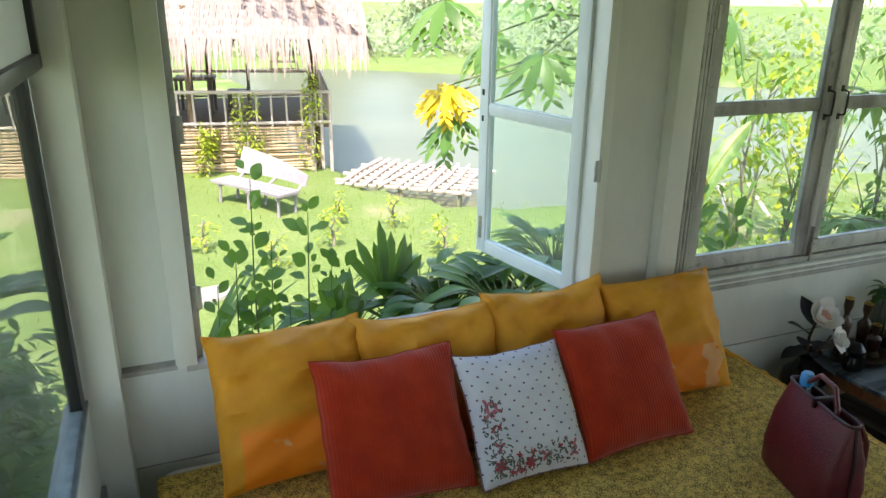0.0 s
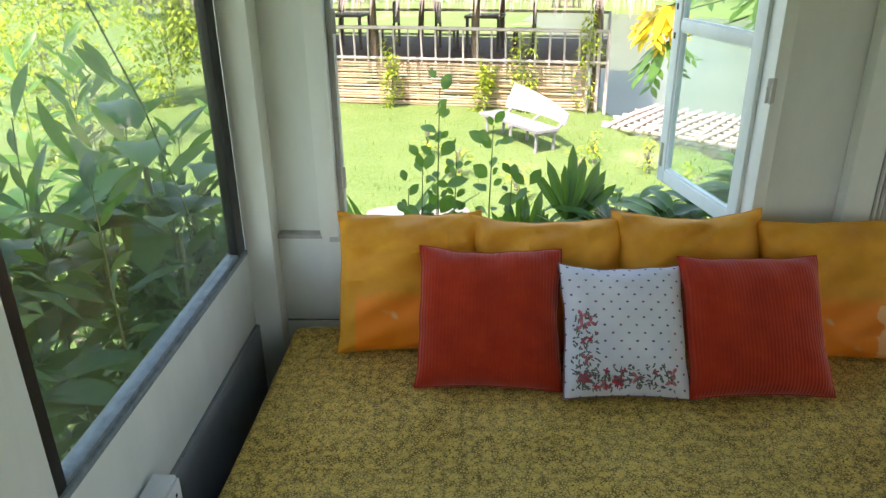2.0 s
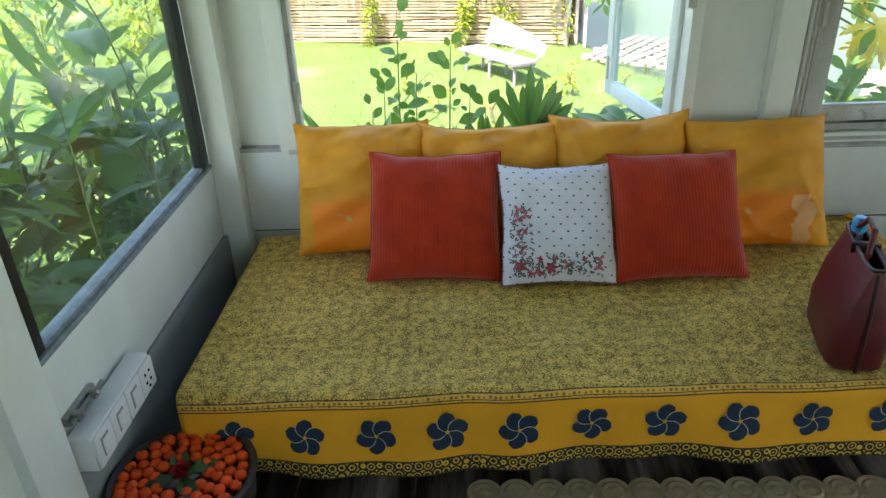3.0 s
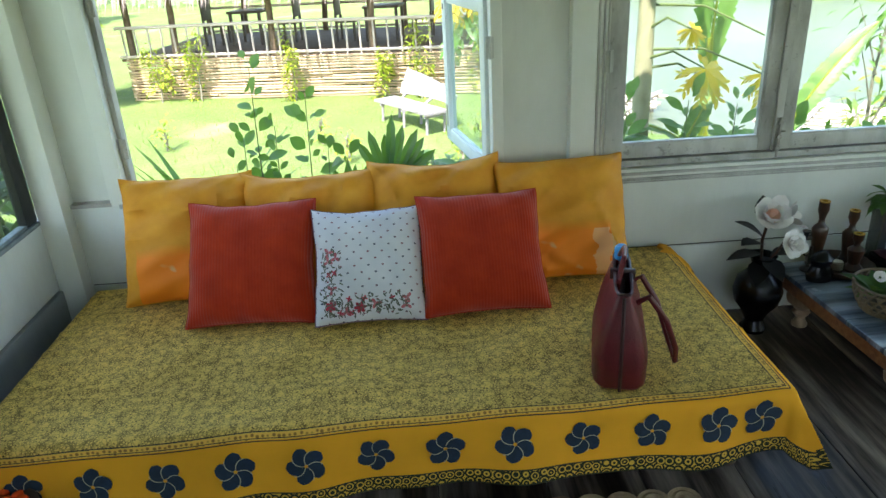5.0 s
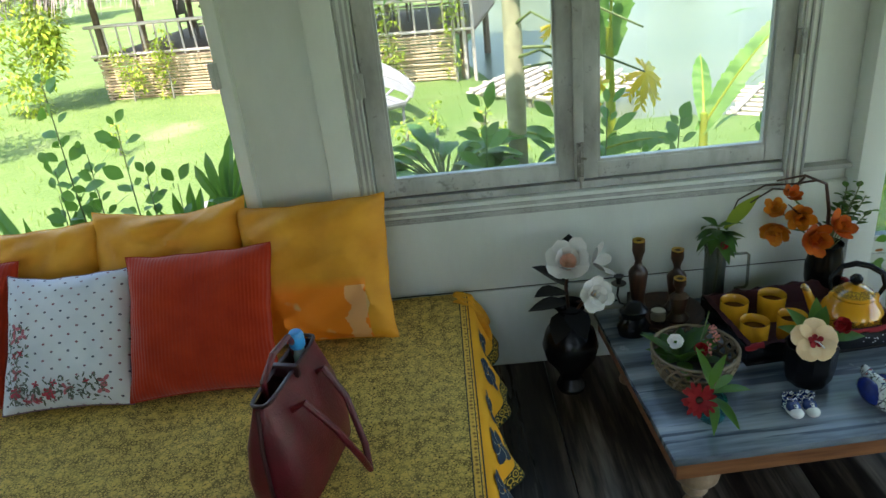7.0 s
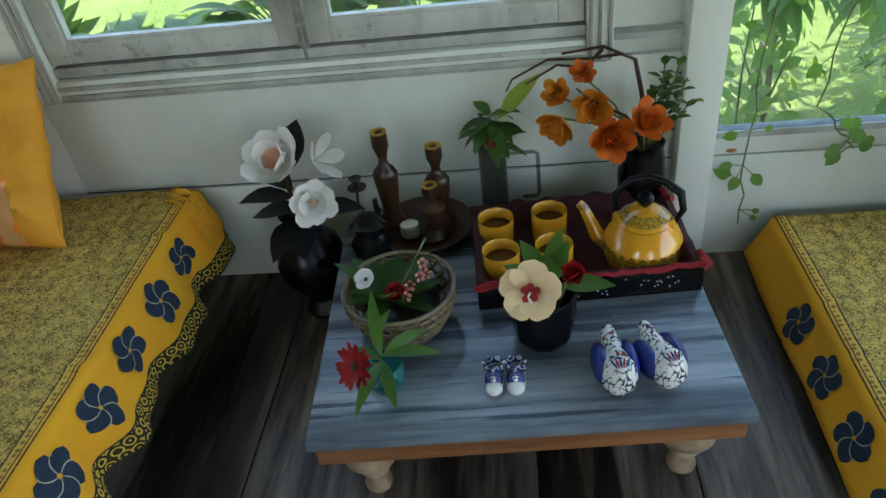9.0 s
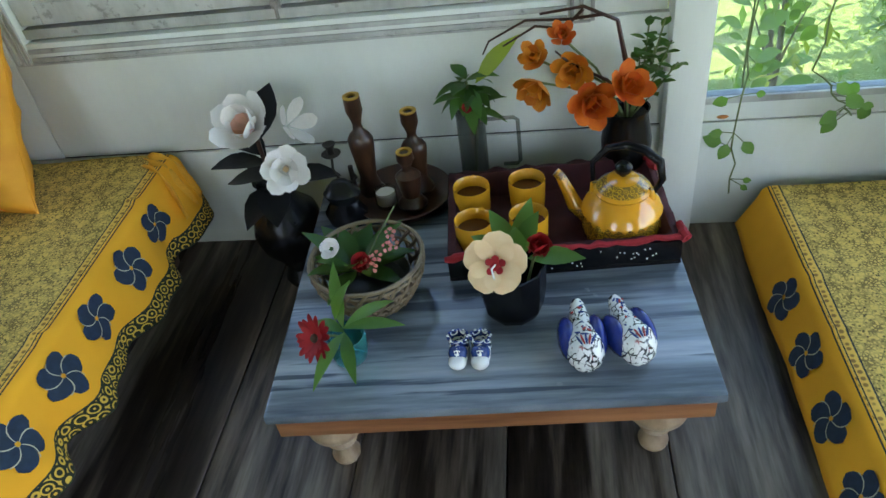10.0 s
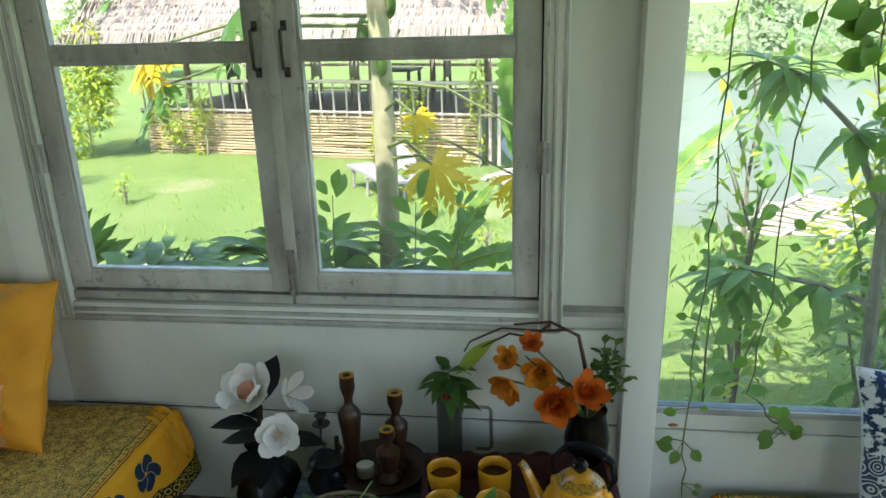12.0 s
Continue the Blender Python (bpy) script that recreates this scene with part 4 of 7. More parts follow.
for i in range(15):
    z = -0.80 + i * 0.058
    cuts = [HX] + sorted(h_rn.uniform(HX + 0.5, HL - 0.5) for _ in range(2)) + [HL]
    for a, b in zip(cuts, cuts[1:]):
        pole(a + 0.01, b - 0.01 + h_rn.uniform(0, 0.1), h_rn.uniform(-0.02, 0.02), z, 0.024)
for x in [HX + 0.05 + 0.82 * i for i in range(10)]:
    part("upright", bm_tube([(x, 0.05, -0.95), (x + h_rn.uniform(-0.03, 0.03), 0.05, 0.04)], 0.035, 7), M_BAMBOO, hut)
part("deck", bm_box(HX - 0.1, HL + 0.42, 0.0, 4.2, 0.0, 0.05, 0.01), M_TRUNK, hut)
for y, x0, x1 in ((-0.02, HX - 0.1, HL + 0.42), (4.15, HX - 0.1, HL + 0.42)):
    part("rail", bm_tube([(x0, y, 0.68), ((x0 + x1) / 2, y, 0.70), (x1, y, 0.67)], 0.034, 7), M_BAMBOO_PALE, hut)
    part("rail", bm_tube([(x0, y, 0.10), ((x0 + x1) / 2, y, 0.11), (x1, y, 0.10)], 0.03, 7), M_BAMBOO_PALE, hut)
for x in (HL + 0.40,):
    part("rail", bm_tube([(x, 0, 0.67), (x, 4.1, 0.67)], 0.034, 7), M_BAMBOO_PALE, hut)
    for k in range(14):
        part("baluster", bm_tube([(x, 0.25 + 0.28 * k, 0.05), (x, 0.25 + 0.28 * k, 0.67)], 0.02, 6), M_BAMBOO_PALE, hut)
for k in range(28):
    x = HX + 0.05 + 0.28 * k
    part("baluster", bm_tube([(x, -0.02, 0.04), (x + h_rn.uniform(-0.02, 0.02), -0.02, 0.68)], 0.022, 6), M_BAMBOO_PALE, hut)
for x in (HX + 0.1, 3.3, 5.4, 7.5, HL + 0.2):
    for y in (0.15, 4.0):
        w = [h_rn.uniform(-0.05, 0.05) for _ in range(3)]
        part("post", bm_tube([(x, y, -1.3), (x + w[0], y, 0.2), (x + w[1], y, 0.9), (x + w[2], y, 2.2)], [0.085, 0.075, 0.07, 0.06], 8), M_TRUNK, hut)
for x in (HL + 0.05, HL + 0.25, HL + 0.42):
    part("stilt", bm_tube([(x, 0.0, -1.4), (x, 0.0, 0.65)], 0.035, 7), M_BAMBOO_PALE, hut)
# thatch: underlay and many layered strands
EX0, EX1, EY0, EY1, EZ, RZ = 0.9, HL + 1.1, -0.65, 5.1, 1.66, 3.4
roof = bmesh.new()
q = [roof.verts.new(p) for p in ((EX0, EY0, EZ), (EX1, EY0, EZ), (EX1, EY1, EZ), (EX0, EY1, EZ), (EX0 + 2.6, 2.1, RZ), (EX1 - 2.6, 2.1, RZ))]
for f in ((0, 1, 5, 4), (1, 2, 5), (2, 3, 4, 5), (3, 0, 4)):
    roof.faces.new([q[i] for i in f])
part("roof_underlay", roof, M_THATCH, hut, smooth=False)
st = bmesh.new()


def strands(p0, p1, up, rows, per, ln):
    p0, p1, up = Vector(p0), Vector(p1), Vector(up)
    along = (p1 - p0).normalized()
    for r in range(rows):
        f = r / rows
        a, b = p0.lerp(p0 + up, f), p1.lerp(p1 + up, f)
        for _ in range(int(per * (1 - 0.4 * f))):
            c = a.lerp(b, h_rn.random())
            l = ln * h_rn.uniform(0.5, 1.25)
            slope = (up.normalized() * -1)
            tip = c + slope * l * 0.55 + Vector((h_rn.uniform(-0.07, 0.07), h_rn.uniform(-0.05, 0.05), -l * (0.62 if r == 0 else 0.25)))
            s = along * h_rn.uniform(0.010, 0.026)
            off = Vector((0, 0, 0.05 + 0.03 * h_rn.random()))
            k = c.lerp(tip, 0.5) + Vector((0, 0, 0.04))
            v = [st.verts.new(x) for x in (c - s + off, c + s + off, k + s * 0.8 + off * 0.4, k - s * 0.8 + off * 0.4, tip)]
            st.faces.new((v[0], v[1], v[2], v[3]))
            st.faces.new((v[3], v[2], v[4]))


strands((EX0, EY0, EZ), (EX1, EY0, EZ), (0, 2.75, RZ - EZ), 13, 620, 0.62)
strands((EX1, EY0, EZ), (EX1, EY1, EZ), (-2.6, 0, RZ - EZ), 9, 260, 0.5)
strands((EX0, EY0, EZ), (EX0, EY1, EZ), (2.6, 0, RZ - EZ), 6, 130, 0.6)
thatch = part("thatch", st, M_THATCH, hut, "ragged dry palm thatch", smooth=False)
thatch["kind"] = "stuff"
# furniture on the deck
def stool_table(x, y, w, h, name, label, cat):
    t = thing(name, hut.matrix_basis @ pose(x, y, 0.05), label, cat)
    part("top", bm_box(-w / 2, w / 2, -w / 2, w / 2, h - 0.05, h, 0.008), M_DARK_WOOD, t)
    for a in (-1, 1):
        for b in (-1, 1):
            part("leg", bm_box(a * w * 0.42 - 0.03, a * w * 0.42 + 0.03, b * w * 0.42 - 0.03, b * w * 0.42 + 0.03, 0, h - 0.05), M_DARK_WOOD, t)
    return t


def deck_chair(x, y, turn):
    t = thing("chair", hut.matrix_basis @ pose(x, y, 0.05, 0, 0, turn), "dark wooden chair on the pavilion deck", "chair", "chairs in the pavilion")
    part("seat", bm_box(-0.23, 0.23, -0.23, 0.23, 0.40, 0.45, 0.01), M_DARK_WOOD, t)
    part("backrest", bm_box(-0.23, 0.23, 0.19, 0.23, 0.55, 1.0, 0.01), M_DARK_WOOD, t)
    for a in (-1, 1):
        part("leg", bm_box(a * 0.2 - 0.025, a * 0.2 + 0.025, -0.22, -0.17, 0, 0.40), M_DARK_WOOD, t)
        part("leg", bm_box(a * 0.2 - 0.025, a * 0.2 + 0.025, 0.18, 0.23, 0, 0.55), M_DARK_WOOD, t)


for x in (4.3, 7.4):
    stool_table(x, 1.9, 0.8, 0.74, "table", "dark wooden table on the pavilion deck", "table")
    for dx, dy, tn in ((-0.85, 0, 90), (0.85, 0.1, -90)):
        deck_chair(x + dx, 1.9 + dy, tn)
lamp = thing("cane_lantern", hut.matrix_basis @ pose(9.25, -0.25, 1.12), "woven cane lantern hanging under the eaves", "lantern")
b = bm_tube([(0, 0, 0.26), (0, 0, 0.6)], 0.006, 5)
part("cord", b, M_TRUNK, lamp)
for k in range(12):
    a = k * math.pi / 6
    part("cane", bm_tube([(0.26 * math.cos(a), 0.16 * math.sin(a), 0), (0.20 * math.cos(a), 0.13 * math.sin(a), 0.26)], 0.010, 5), M_BAMBOO_PALE, lamp)
for z, r in ((0.0, 0.26), (0.13, 0.23), (0.26, 0.20)):
    part("hoop", bm_tube([(r * math.cos(k * math.pi / 8), r * 0.63 * math.sin(k * math.pi / 8), z) for k in range(17)], 0.012, 5, cap=False), M_BAMBOO_PALE, lamp)

CL = "lime green climber growing up the bamboo skirt"
for i, (x, y, h, w) in enumerate(((-0.55, 9.45, 1.15, 0.20), (0.95, 9.2, 0.9, 0.24), (1.55, 9.05, 1.2, 0.24), (-2.9, 9.9, 0.95, 0.34), (-2.2, 9.8, 1.15, 0.28), (2.55, 8.95, 1.75, 0.22))):
    bush(x, y, w, 0.15, h, 420, 0.085, M_LEAF_LIME, CL, 60 + i, "climber")
bush(-4.4, 9.9, 0.85, 0.65, 2.15, 2600, 0.13, M_LEAF_LIME, "rounded yellow-green bush beside the pavilion", 70)
bush(-7.3, 11.2, 1.4, 1.0, 2.2, 1300, 0.15, M_LEAF_LIME, "rounded yellow-green bush at the edge of the lawn", 71)
bush(-6.3, 9.4, 0.6, 0.6, 1.7, 800, 0.11, M_LEAF_LIME, "yellow-green bush on the lawn", 72)
for i, (x, y) in enumerate(((1.9, 5.1), (2.75, 5.6), (2.95, 4.5), (0.6, 5.5), (0.2, 6.4), (2.2, 6.0), (1.2, 4.6), (-1.8, 6.5))):
    bush(x, y, 0.16, 0.16, 0.42, 60, 0.085, M_LEAF_LIME, "small yellowish seedling on the lawn", 80 + i, "seedling")

# lawn bench with a curved back
M_BENCH = plain("bleached_bench", (0.25, 0.23, 0.24), 0.2, 9, 0.7)
bench = thing("garden_bench", pose(1.37, 7.05, GROUND - fall(7.05), 0, 0, -58) @ Matrix.Scale(0.66, 4), "bleached wooden garden bench with a curved back on the lawn", "bench")
def bench_strip(profile):
    """A solid strip along the bench; profile(x) gives the four corners of its section."""
    b, last = bmesh.new(), None
    for i in range(17):
        x = -1.0 + 2.0 * i / 16
        row = [b.verts.new(p) for p in profile(x)]
        if last:
            for k in range(4):
                b.faces.new((last[k], last[(k + 1) % 4], row[(k + 1) % 4], row[k]))
        else:
            b.faces.new(row)
        last = row
    b.faces.new(last[::-1])
    return b


for k in range(3):
    part("seat_slat", bench_strip(lambda x: [(x, 0.16 * (1 - x * x) + yy - 0.30 + 0.18 * k, zz + 0.06 * x * x) for yy, zz in ((0, 0.36), (0.172, 0.355), (0.172, 0.405), (0, 0.41))]), M_BENCH, bench)
for k in range(2):
    part("back_board", bench_strip(lambda x: [(x, 0.16 * (1 - x * x) + 0.36 + (0.10 + 0.035 * k) * zz / 0.3 + yy, 0.50 + zz) for h in [0.10 + 0.15 * ((1 - x) / 2) ** 1.2] for yy, zz in ((0, h * k), (0.03, h * k), (0.03, h * (k + 1) - 0.006), (0, h * (k + 1) - 0.006))]), M_BENCH, bench)
for x in (-0.85, 0.0, 0.85):
    part("leg", bm_tube([(x, -0.2, 0), (x, -0.18, 0.38)], 0.03, 7), M_BENCH, bench)
    part("leg", bm_tube([(x, 0.22, 0), (x, 0.24, 0.36), (x, 0.40 + 0.16 * (1 - x * x), 0.52)], 0.03, 7), M_BENCH, bench)
    part("bearer", bm_box(x - 0.025, x + 0.025, -0.24, 0.30, 0.34, 0.38), M_BENCH, bench)

# bamboo raft platforms over the water
def raft(x, y, w, d, turn, n, k, label):
    t = thing("bamboo_platform", pose(x, y, -0.90, 0, 0, turn), label, "platform")
    for i in range(n):
        yy = -d / 2 + d * i / (n - 1)
        part("bamboo_pole", bm_tube([(-w / 2 + h_rn.uniform(-0.15, 0.05), yy, 0), (0, yy + h_rn.uniform(-0.03, 0.03), 0.01), (w / 2 + h_rn.uniform(-0.05, 0.2), yy + h_rn.uniform(-0.05, 0.05), 0)], 0.032, 6), M_BAMBOO_PALE, t)
    for i in range(k):
        xx = -w / 2 + 0.1 + (w - 0.2) * i / (k - 1)
        part("bamboo_pole", bm_tube([(xx + h_rn.uniform(-0.08, 0.08), -d / 2 - 0.1, 0.055), (xx, 0, 0.06), (xx + h_rn.uniform(-0.08, 0.08), d / 2 + 0.1, 0.055)], 0.03, 6), M_BAMBOO_PALE, t)
    for a in (-1, 0, 1):
        for b in (-1, 1):
            part("stake", bm_tube([(a * w * 0.45, b * d * 0.45, -0.7), (a * w * 0.45, b * d * 0.45, 0.06)], 0.04, 6), M_BARK, t)
    return t


raft(3.9, 8.05, 2.0, 1.5, -38, 8, 11, "pale bamboo grid platform standing in the pond")
raft(7.0, 5.8, 2.4, 1.8, -38, 10, 6, "pale bamboo slat jetty at the edge of the pond")
M_STONE = plain("pale_stone", (0.25, 0.235, 0.21), 0.2, 5, 0.8)
for i, (x, y, w) in enumerate(((0.03, 4.1, 0.30), (0.54, 4.1, 0.24))):
    part_ob = new("stepping_stone", finish(bm_lathe([(0, 0), (w * 0.9, 0), (w, 0.03), (w * 0.94, 0.055), (w * 0.5, 0.06), (0, 0.06)], 11, squash=0.7), "stepping_stone", M_STONE))
    part_ob.matrix_basis = pose(x, y, GROUND - fall(y) - 0.02, 0, 0, 40 * i)
    tagged(part_ob, "flat pale stepping stone sunk in the lawn", "stone", "stepping stones")


# ---- plants close to the windows ----
def shoot(x, y, z0, z1, seed, n=16, leaf=0.10, width=0.62, mat=M_LEAF_DARK, label="young shrub with round glossy leaves on a thin stem", name="shrub", leanx=0.02):
    rn = random.Random(seed)
    p = plant(name, x, y, z0, label)
    h = z1 - z0
    pts = [(leanx * math.sin(2.2 * f) + 0.012 * math.sin(7 * f), 0.01 * math.sin(5 * f), h * f) for f in [i / 8 for i in range(9)]]
    part("stem", bm_tube(pts, [0.008 - 0.006 * i / 8 for i in range(9)], 6), M_STEM, p)
    b = bmesh.new()
    for i in range(n):
        f = 1.0 if i == n - 1 else min(0.99, max(0.2, 0.30 + 0.70 * i / (n - 1) + rn.uniform(-0.05, 0.05)))
        a = i * 2.4 + rn.uniform(-0.9, 0.9)
        k = min(int(f * 8), 7)
        c = Vector(pts[k]).lerp(Vector(pts[k + 1]), f * 8 - k)
        d = Vector((math.cos(a), math.sin(a) * 0.8, rn.uniform(0.3, 1.2) + 0.8 * (f > 0.95)))
        s = leaf * (1.15 - 0.45 * f) * rn.uniform(0.55, 1.35)
        q = c + d.normalized() * rn.uniform(0.01, 0.05)
        leaf_blade(b, q, d, (rn.uniform(-0.5, 0.5), -rn.uniform(0.2, 1.2), 0.8), s, s * width, 0.45, 0.12, 5, 0.8, 0.5)
        if name == "shrub":
            part("leaf", b, mat, p)
            b = bmesh.new()
    if name == "shrub":
        b.free()
    else:
        part("leaves", b, mat, p)
    return p


shoot(0.585, 0.98, GROUND, 0.96, 1, 44, 0.105, 0.66, M_LEAF)
shoot(0.50, 1.0, GROUND, 0.60, 51, 26, 0.10, 0.66, M_LEAF)
shoot(0.66, 1.02, GROUND, 0.66, 52, 32, 0.095, 0.62, M_LEAF)
shoot(0.92, 0.98, GROUND, 0.54, 53, 26, 0.11)
shoot(0.83, 1.02, GROUND, 0.78, 2, 40, 0.105, 0.66, M_LEAF)
shoot(0.42, 1.1, GROUND, 0.45, 3, 18, 0.10)
shoot(0.70, 0.85, GROUND, 0.42, 4, 18, 0.10)
shoot(0.56, 1.06, GROUND, 0.40, 54, 18, 0.10)
shoot(1.0, 1.1, GROUND, 0.45, 5, 18, 0.10)


def blades(x, y, z0, n, length, width, seed, mat, label, up=1.6, fan=None, name="plant", bend=0.6, stalk=0.0):
    """A tuft of long strap leaves; fan: they spread in one upright plane facing that way."""
    rn = random.Random(seed)
    p = plant(name, x, y, z0, label)
    b, s = bmesh.new(), bmesh.new()
    for i in range(n):
        if fan is None:
            a = rn.uniform(0, 6.28)
            d = Vector((math.cos(a), math.sin(a), up * rn.uniform(0.6, 1.4)))
        else:
            f = -1 + 2 * i / (n - 1)
            d = Vector((math.cos(fan) * f * 0.9, math.sin(fan) * f * 0.9, 1.35 - 0.5 * abs(f)))
        c = Vector((0, 0, 0))
        if stalk:
            e = d.normalized() * stalk * rn.uniform(0.7, 1.2)
            bm_tube([(0, 0, 0), e * 0.6, e], [0.006, 0.005, 0.004], 5, s)
            c = e
            d.z *= 0.6
        leaf_blade(b, c, d, (math.sin(fan), -math.cos(fan), 0.3) if fan is not None else (0, 0, 1), length * rn.uniform(0.75, 1.15), width, bend * rn.uniform(0.5, 1.3), 0.25, 6, 0.9, 0.5)
    part("leaves", b, mat, p)
    if stalk:
        part("leaf_stalk", s, M_STEM, p)["kind"] = "stuff"
    else:
        s.free()
    return p


def fan_palm(x, y, z, seed, turn):
    rn = random.Random(seed)
    p = plant("palm", x, y, GROUND, "dark fan palm with pleated leaves below the sill")
    part("stem", bm_tube([(0, 0, 0), (0.02, 0, (z - GROUND) * 0.5), (0, 0, z - GROUND)], [0.02, 0.014, 0.008], 7), M_STEM, p)
    for k in range(9):
        f = -1 + 2 * k / 8
        b = bmesh.new()
        d = Vector((math.cos(turn) * (0.34 + 0.80 * f + rn.uniform(-0.06, 0.06)), math.sin(turn) * f + 0.15, 1.15 - 0.4 * abs(f)))
        leaf_blade(b, (0.01 * f, 0, z - GROUND), d, (0, -1, 0.2), 0.40 * (1 - 0.22 * abs(f)) * rn.uniform(0.78, 1.1), 0.052, 0.55, 0.5, 5, 0.35, 0.6)
        part("leaf_segment", b, M_LEAF_DARK, p)
    return p


fan_palm(1.24, 1.12, 0.27, 3, 0.1)
fan_palm(1.02, 1.2, 0.02, 5, 0.5)
for i, (x, y, top, n) in enumerate(((1.50, 0.95, 0.42, 34), (1.78, 0.85, 0.46, 40), (2.02, 0.98, 0.40, 34), (1.3, 0.75, 0.25, 26), (1.15, 1.5, 0.15, 30), (2.3, 1.25, 0.50, 36), (2.62, 1.0, 0.46, 34), (0.25, 0.8, 0.30, 24), (2.92, 1.15, 0.28, 26), (1.55, 1.4, 0.36, 30))):
    blades(x, y, top - 0.26, int(n * 1.7), 0.25, 0.078, 20 + i, M_LEAF if i % 2 else M_LEAF_DARK, "dark broad-leaved shrub close under the window", 0.7, None, "shrub", 1.0, 0.22)
    b = bm_tube([(0, 0, GROUND - (top - 0.26)), (0.02, 0.02, 0.02)], 0.012, 6)
    part("stem", b, M_STEM, bpy.data.objects[[o.name for o in bpy.data.objects if o.name.startswith("shrub")][-1]])
blades(0.30, 1.0, GROUND + 0.75, 18, 0.80, 0.04, 41, M_LEAF, "pale strap-leaved plant outside the window", 2.4, None, "plant", 0.45)
blades(1.35, 1.3, 0.0, 14, 0.42, 0.05, 42, M_LEAF_DARK, "strap-leaved plant outside the window", 1.4)


def lobed_leaf(b, base, way, up, size, seed):
    """A papaya leaf: deep fingers round one point, each with side points."""
    rn = random.Random(seed)
    d, u = Vector(way).normalized(), Vector(up).normalized()
    s = d.cross(u).normalized()
    u = s.cross(d).normalized()
    for k in range(7):
        a = -2.2 + 4.4 * k / 6 + rn.uniform(-0.09, 0.09)
        w = d * math.cos(a) + s * math.sin(a) - u * 0.25
        l = size * (0.62 + 0.38 * math.cos(a * 0.6)) * rn.uniform(0.9, 1.08)
        tip = leaf_blade(b, base, w, u, l, l * 0.27, 0.5, 0.12, 5, 0.9, 0.5)
        for f, e in ((0.40, 1), (0.45, -1), (0.58, 1), (0.62, -1), (0.76, 1), (0.78, -1)):
            p = Vector(base).lerp(tip, f)
            side = (w + e * (w.cross(u)) * 0.9).normalized()
            leaf_blade(b, p, side, u, l * 0.34, l * 0.13, 0.3, 0.1, 3)


def papaya(x, y, h, leaves, seed):
    p = plant("papaya_tree", x, y, GROUND, "papaya tree with a scarred trunk and lobed leaves", "tree")
    H = h - GROUND
    pts = [(0.02 * math.sin(3 * f), 0.0, H * f) for f in [i / 10 for i in range(11)]]
    part("trunk", bm_tube(pts, [0.058 - 0.02 * i / 10 + 0.003 * (i % 2) for i in range(11)], 10), M_PAPAYA, p)
    green, old, st = bmesh.new(), bmesh.new(), bmesh.new()
    for i, (z, tx, ty, tz, size, aged) in enumerate(leaves):
        base, tip = Vector((0, 0, z - GROUND)), Vector((tx - x, ty - y, tz - GROUND))
        mid = base.lerp(tip, 0.5) + Vector((0, 0, 0.07))
        bm_tube([base, mid, tip], [0.010, 0.007, 0.005], 6, st)
        way = (tip - base)
        if size == 0.0:
            continue
        way.z = -0.9 * way.length if aged == 1 else way.z - 0.25
        lobed_leaf(old if aged else green, tip, way, (0, -0.22, 1) if aged != 1 else (way.x, -1, 0.4), size, seed + i)
    part("stalks", st, M_STEM, p)
    part("leaves", green, M_LEAF, p)
    if len(old.verts):
        part("old_leaves", old, M_LEAF_YELLOW, p, "yellowed papaya leaves")
    else:
        old.free()
    for k in range(5):
        a = k * 1.3
        part("fruit", bm_lathe([(0, -0.07), (0.022, -0.05), (0.03, -0.01), (0.024, 0.04), (0.008, 0.065), (0, 0.068)], 10, m=pose(0.07 * math.cos(a), 0.07 * math.sin(a), H * 0.72 - 0.06 * k)), M_LEAF, p)
    return p


papaya(2.68, 1.45, 2.3, [(1.75, 1.66, 1.40, 1.68, 0.30, 0), (1.38, 1.68, 1.38, 1.27, 0.22, 2), (1.34, 1.64, 1.36, 1.22, 0.17, 1), (1.26, 1.70, 1.38, 1.10, 0.24, 0), (1.55, 2.15, 1.25, 1.42, 0.26, 0),
                        (1.9, 3.35, 1.25, 1.62, 0.34, 0), (1.8, 2.2, 1.3, 1.85, 0.3, 0), (2.1, 3.0, 1.2, 2.0, 0.32, 0), (0.86, 3.30, 1.25, 0.72, 0.16, 1), (0.80, 2.95, 1.2, 0.78, 0.20, 1), (0.95, 2.88, 1.25, 0.98, 0.10, 1), (1.1, 3.30, 1.3, 0.92, 0.0, 0), (0.75, 3.05, 1.3, 0.68, 0.0, 0),
                        (1.6, 2.05, 1.7, 1.5, 0.28, 0), (2.2, 2.4, 1.1, 2.2, 0.3, 0)], 7)


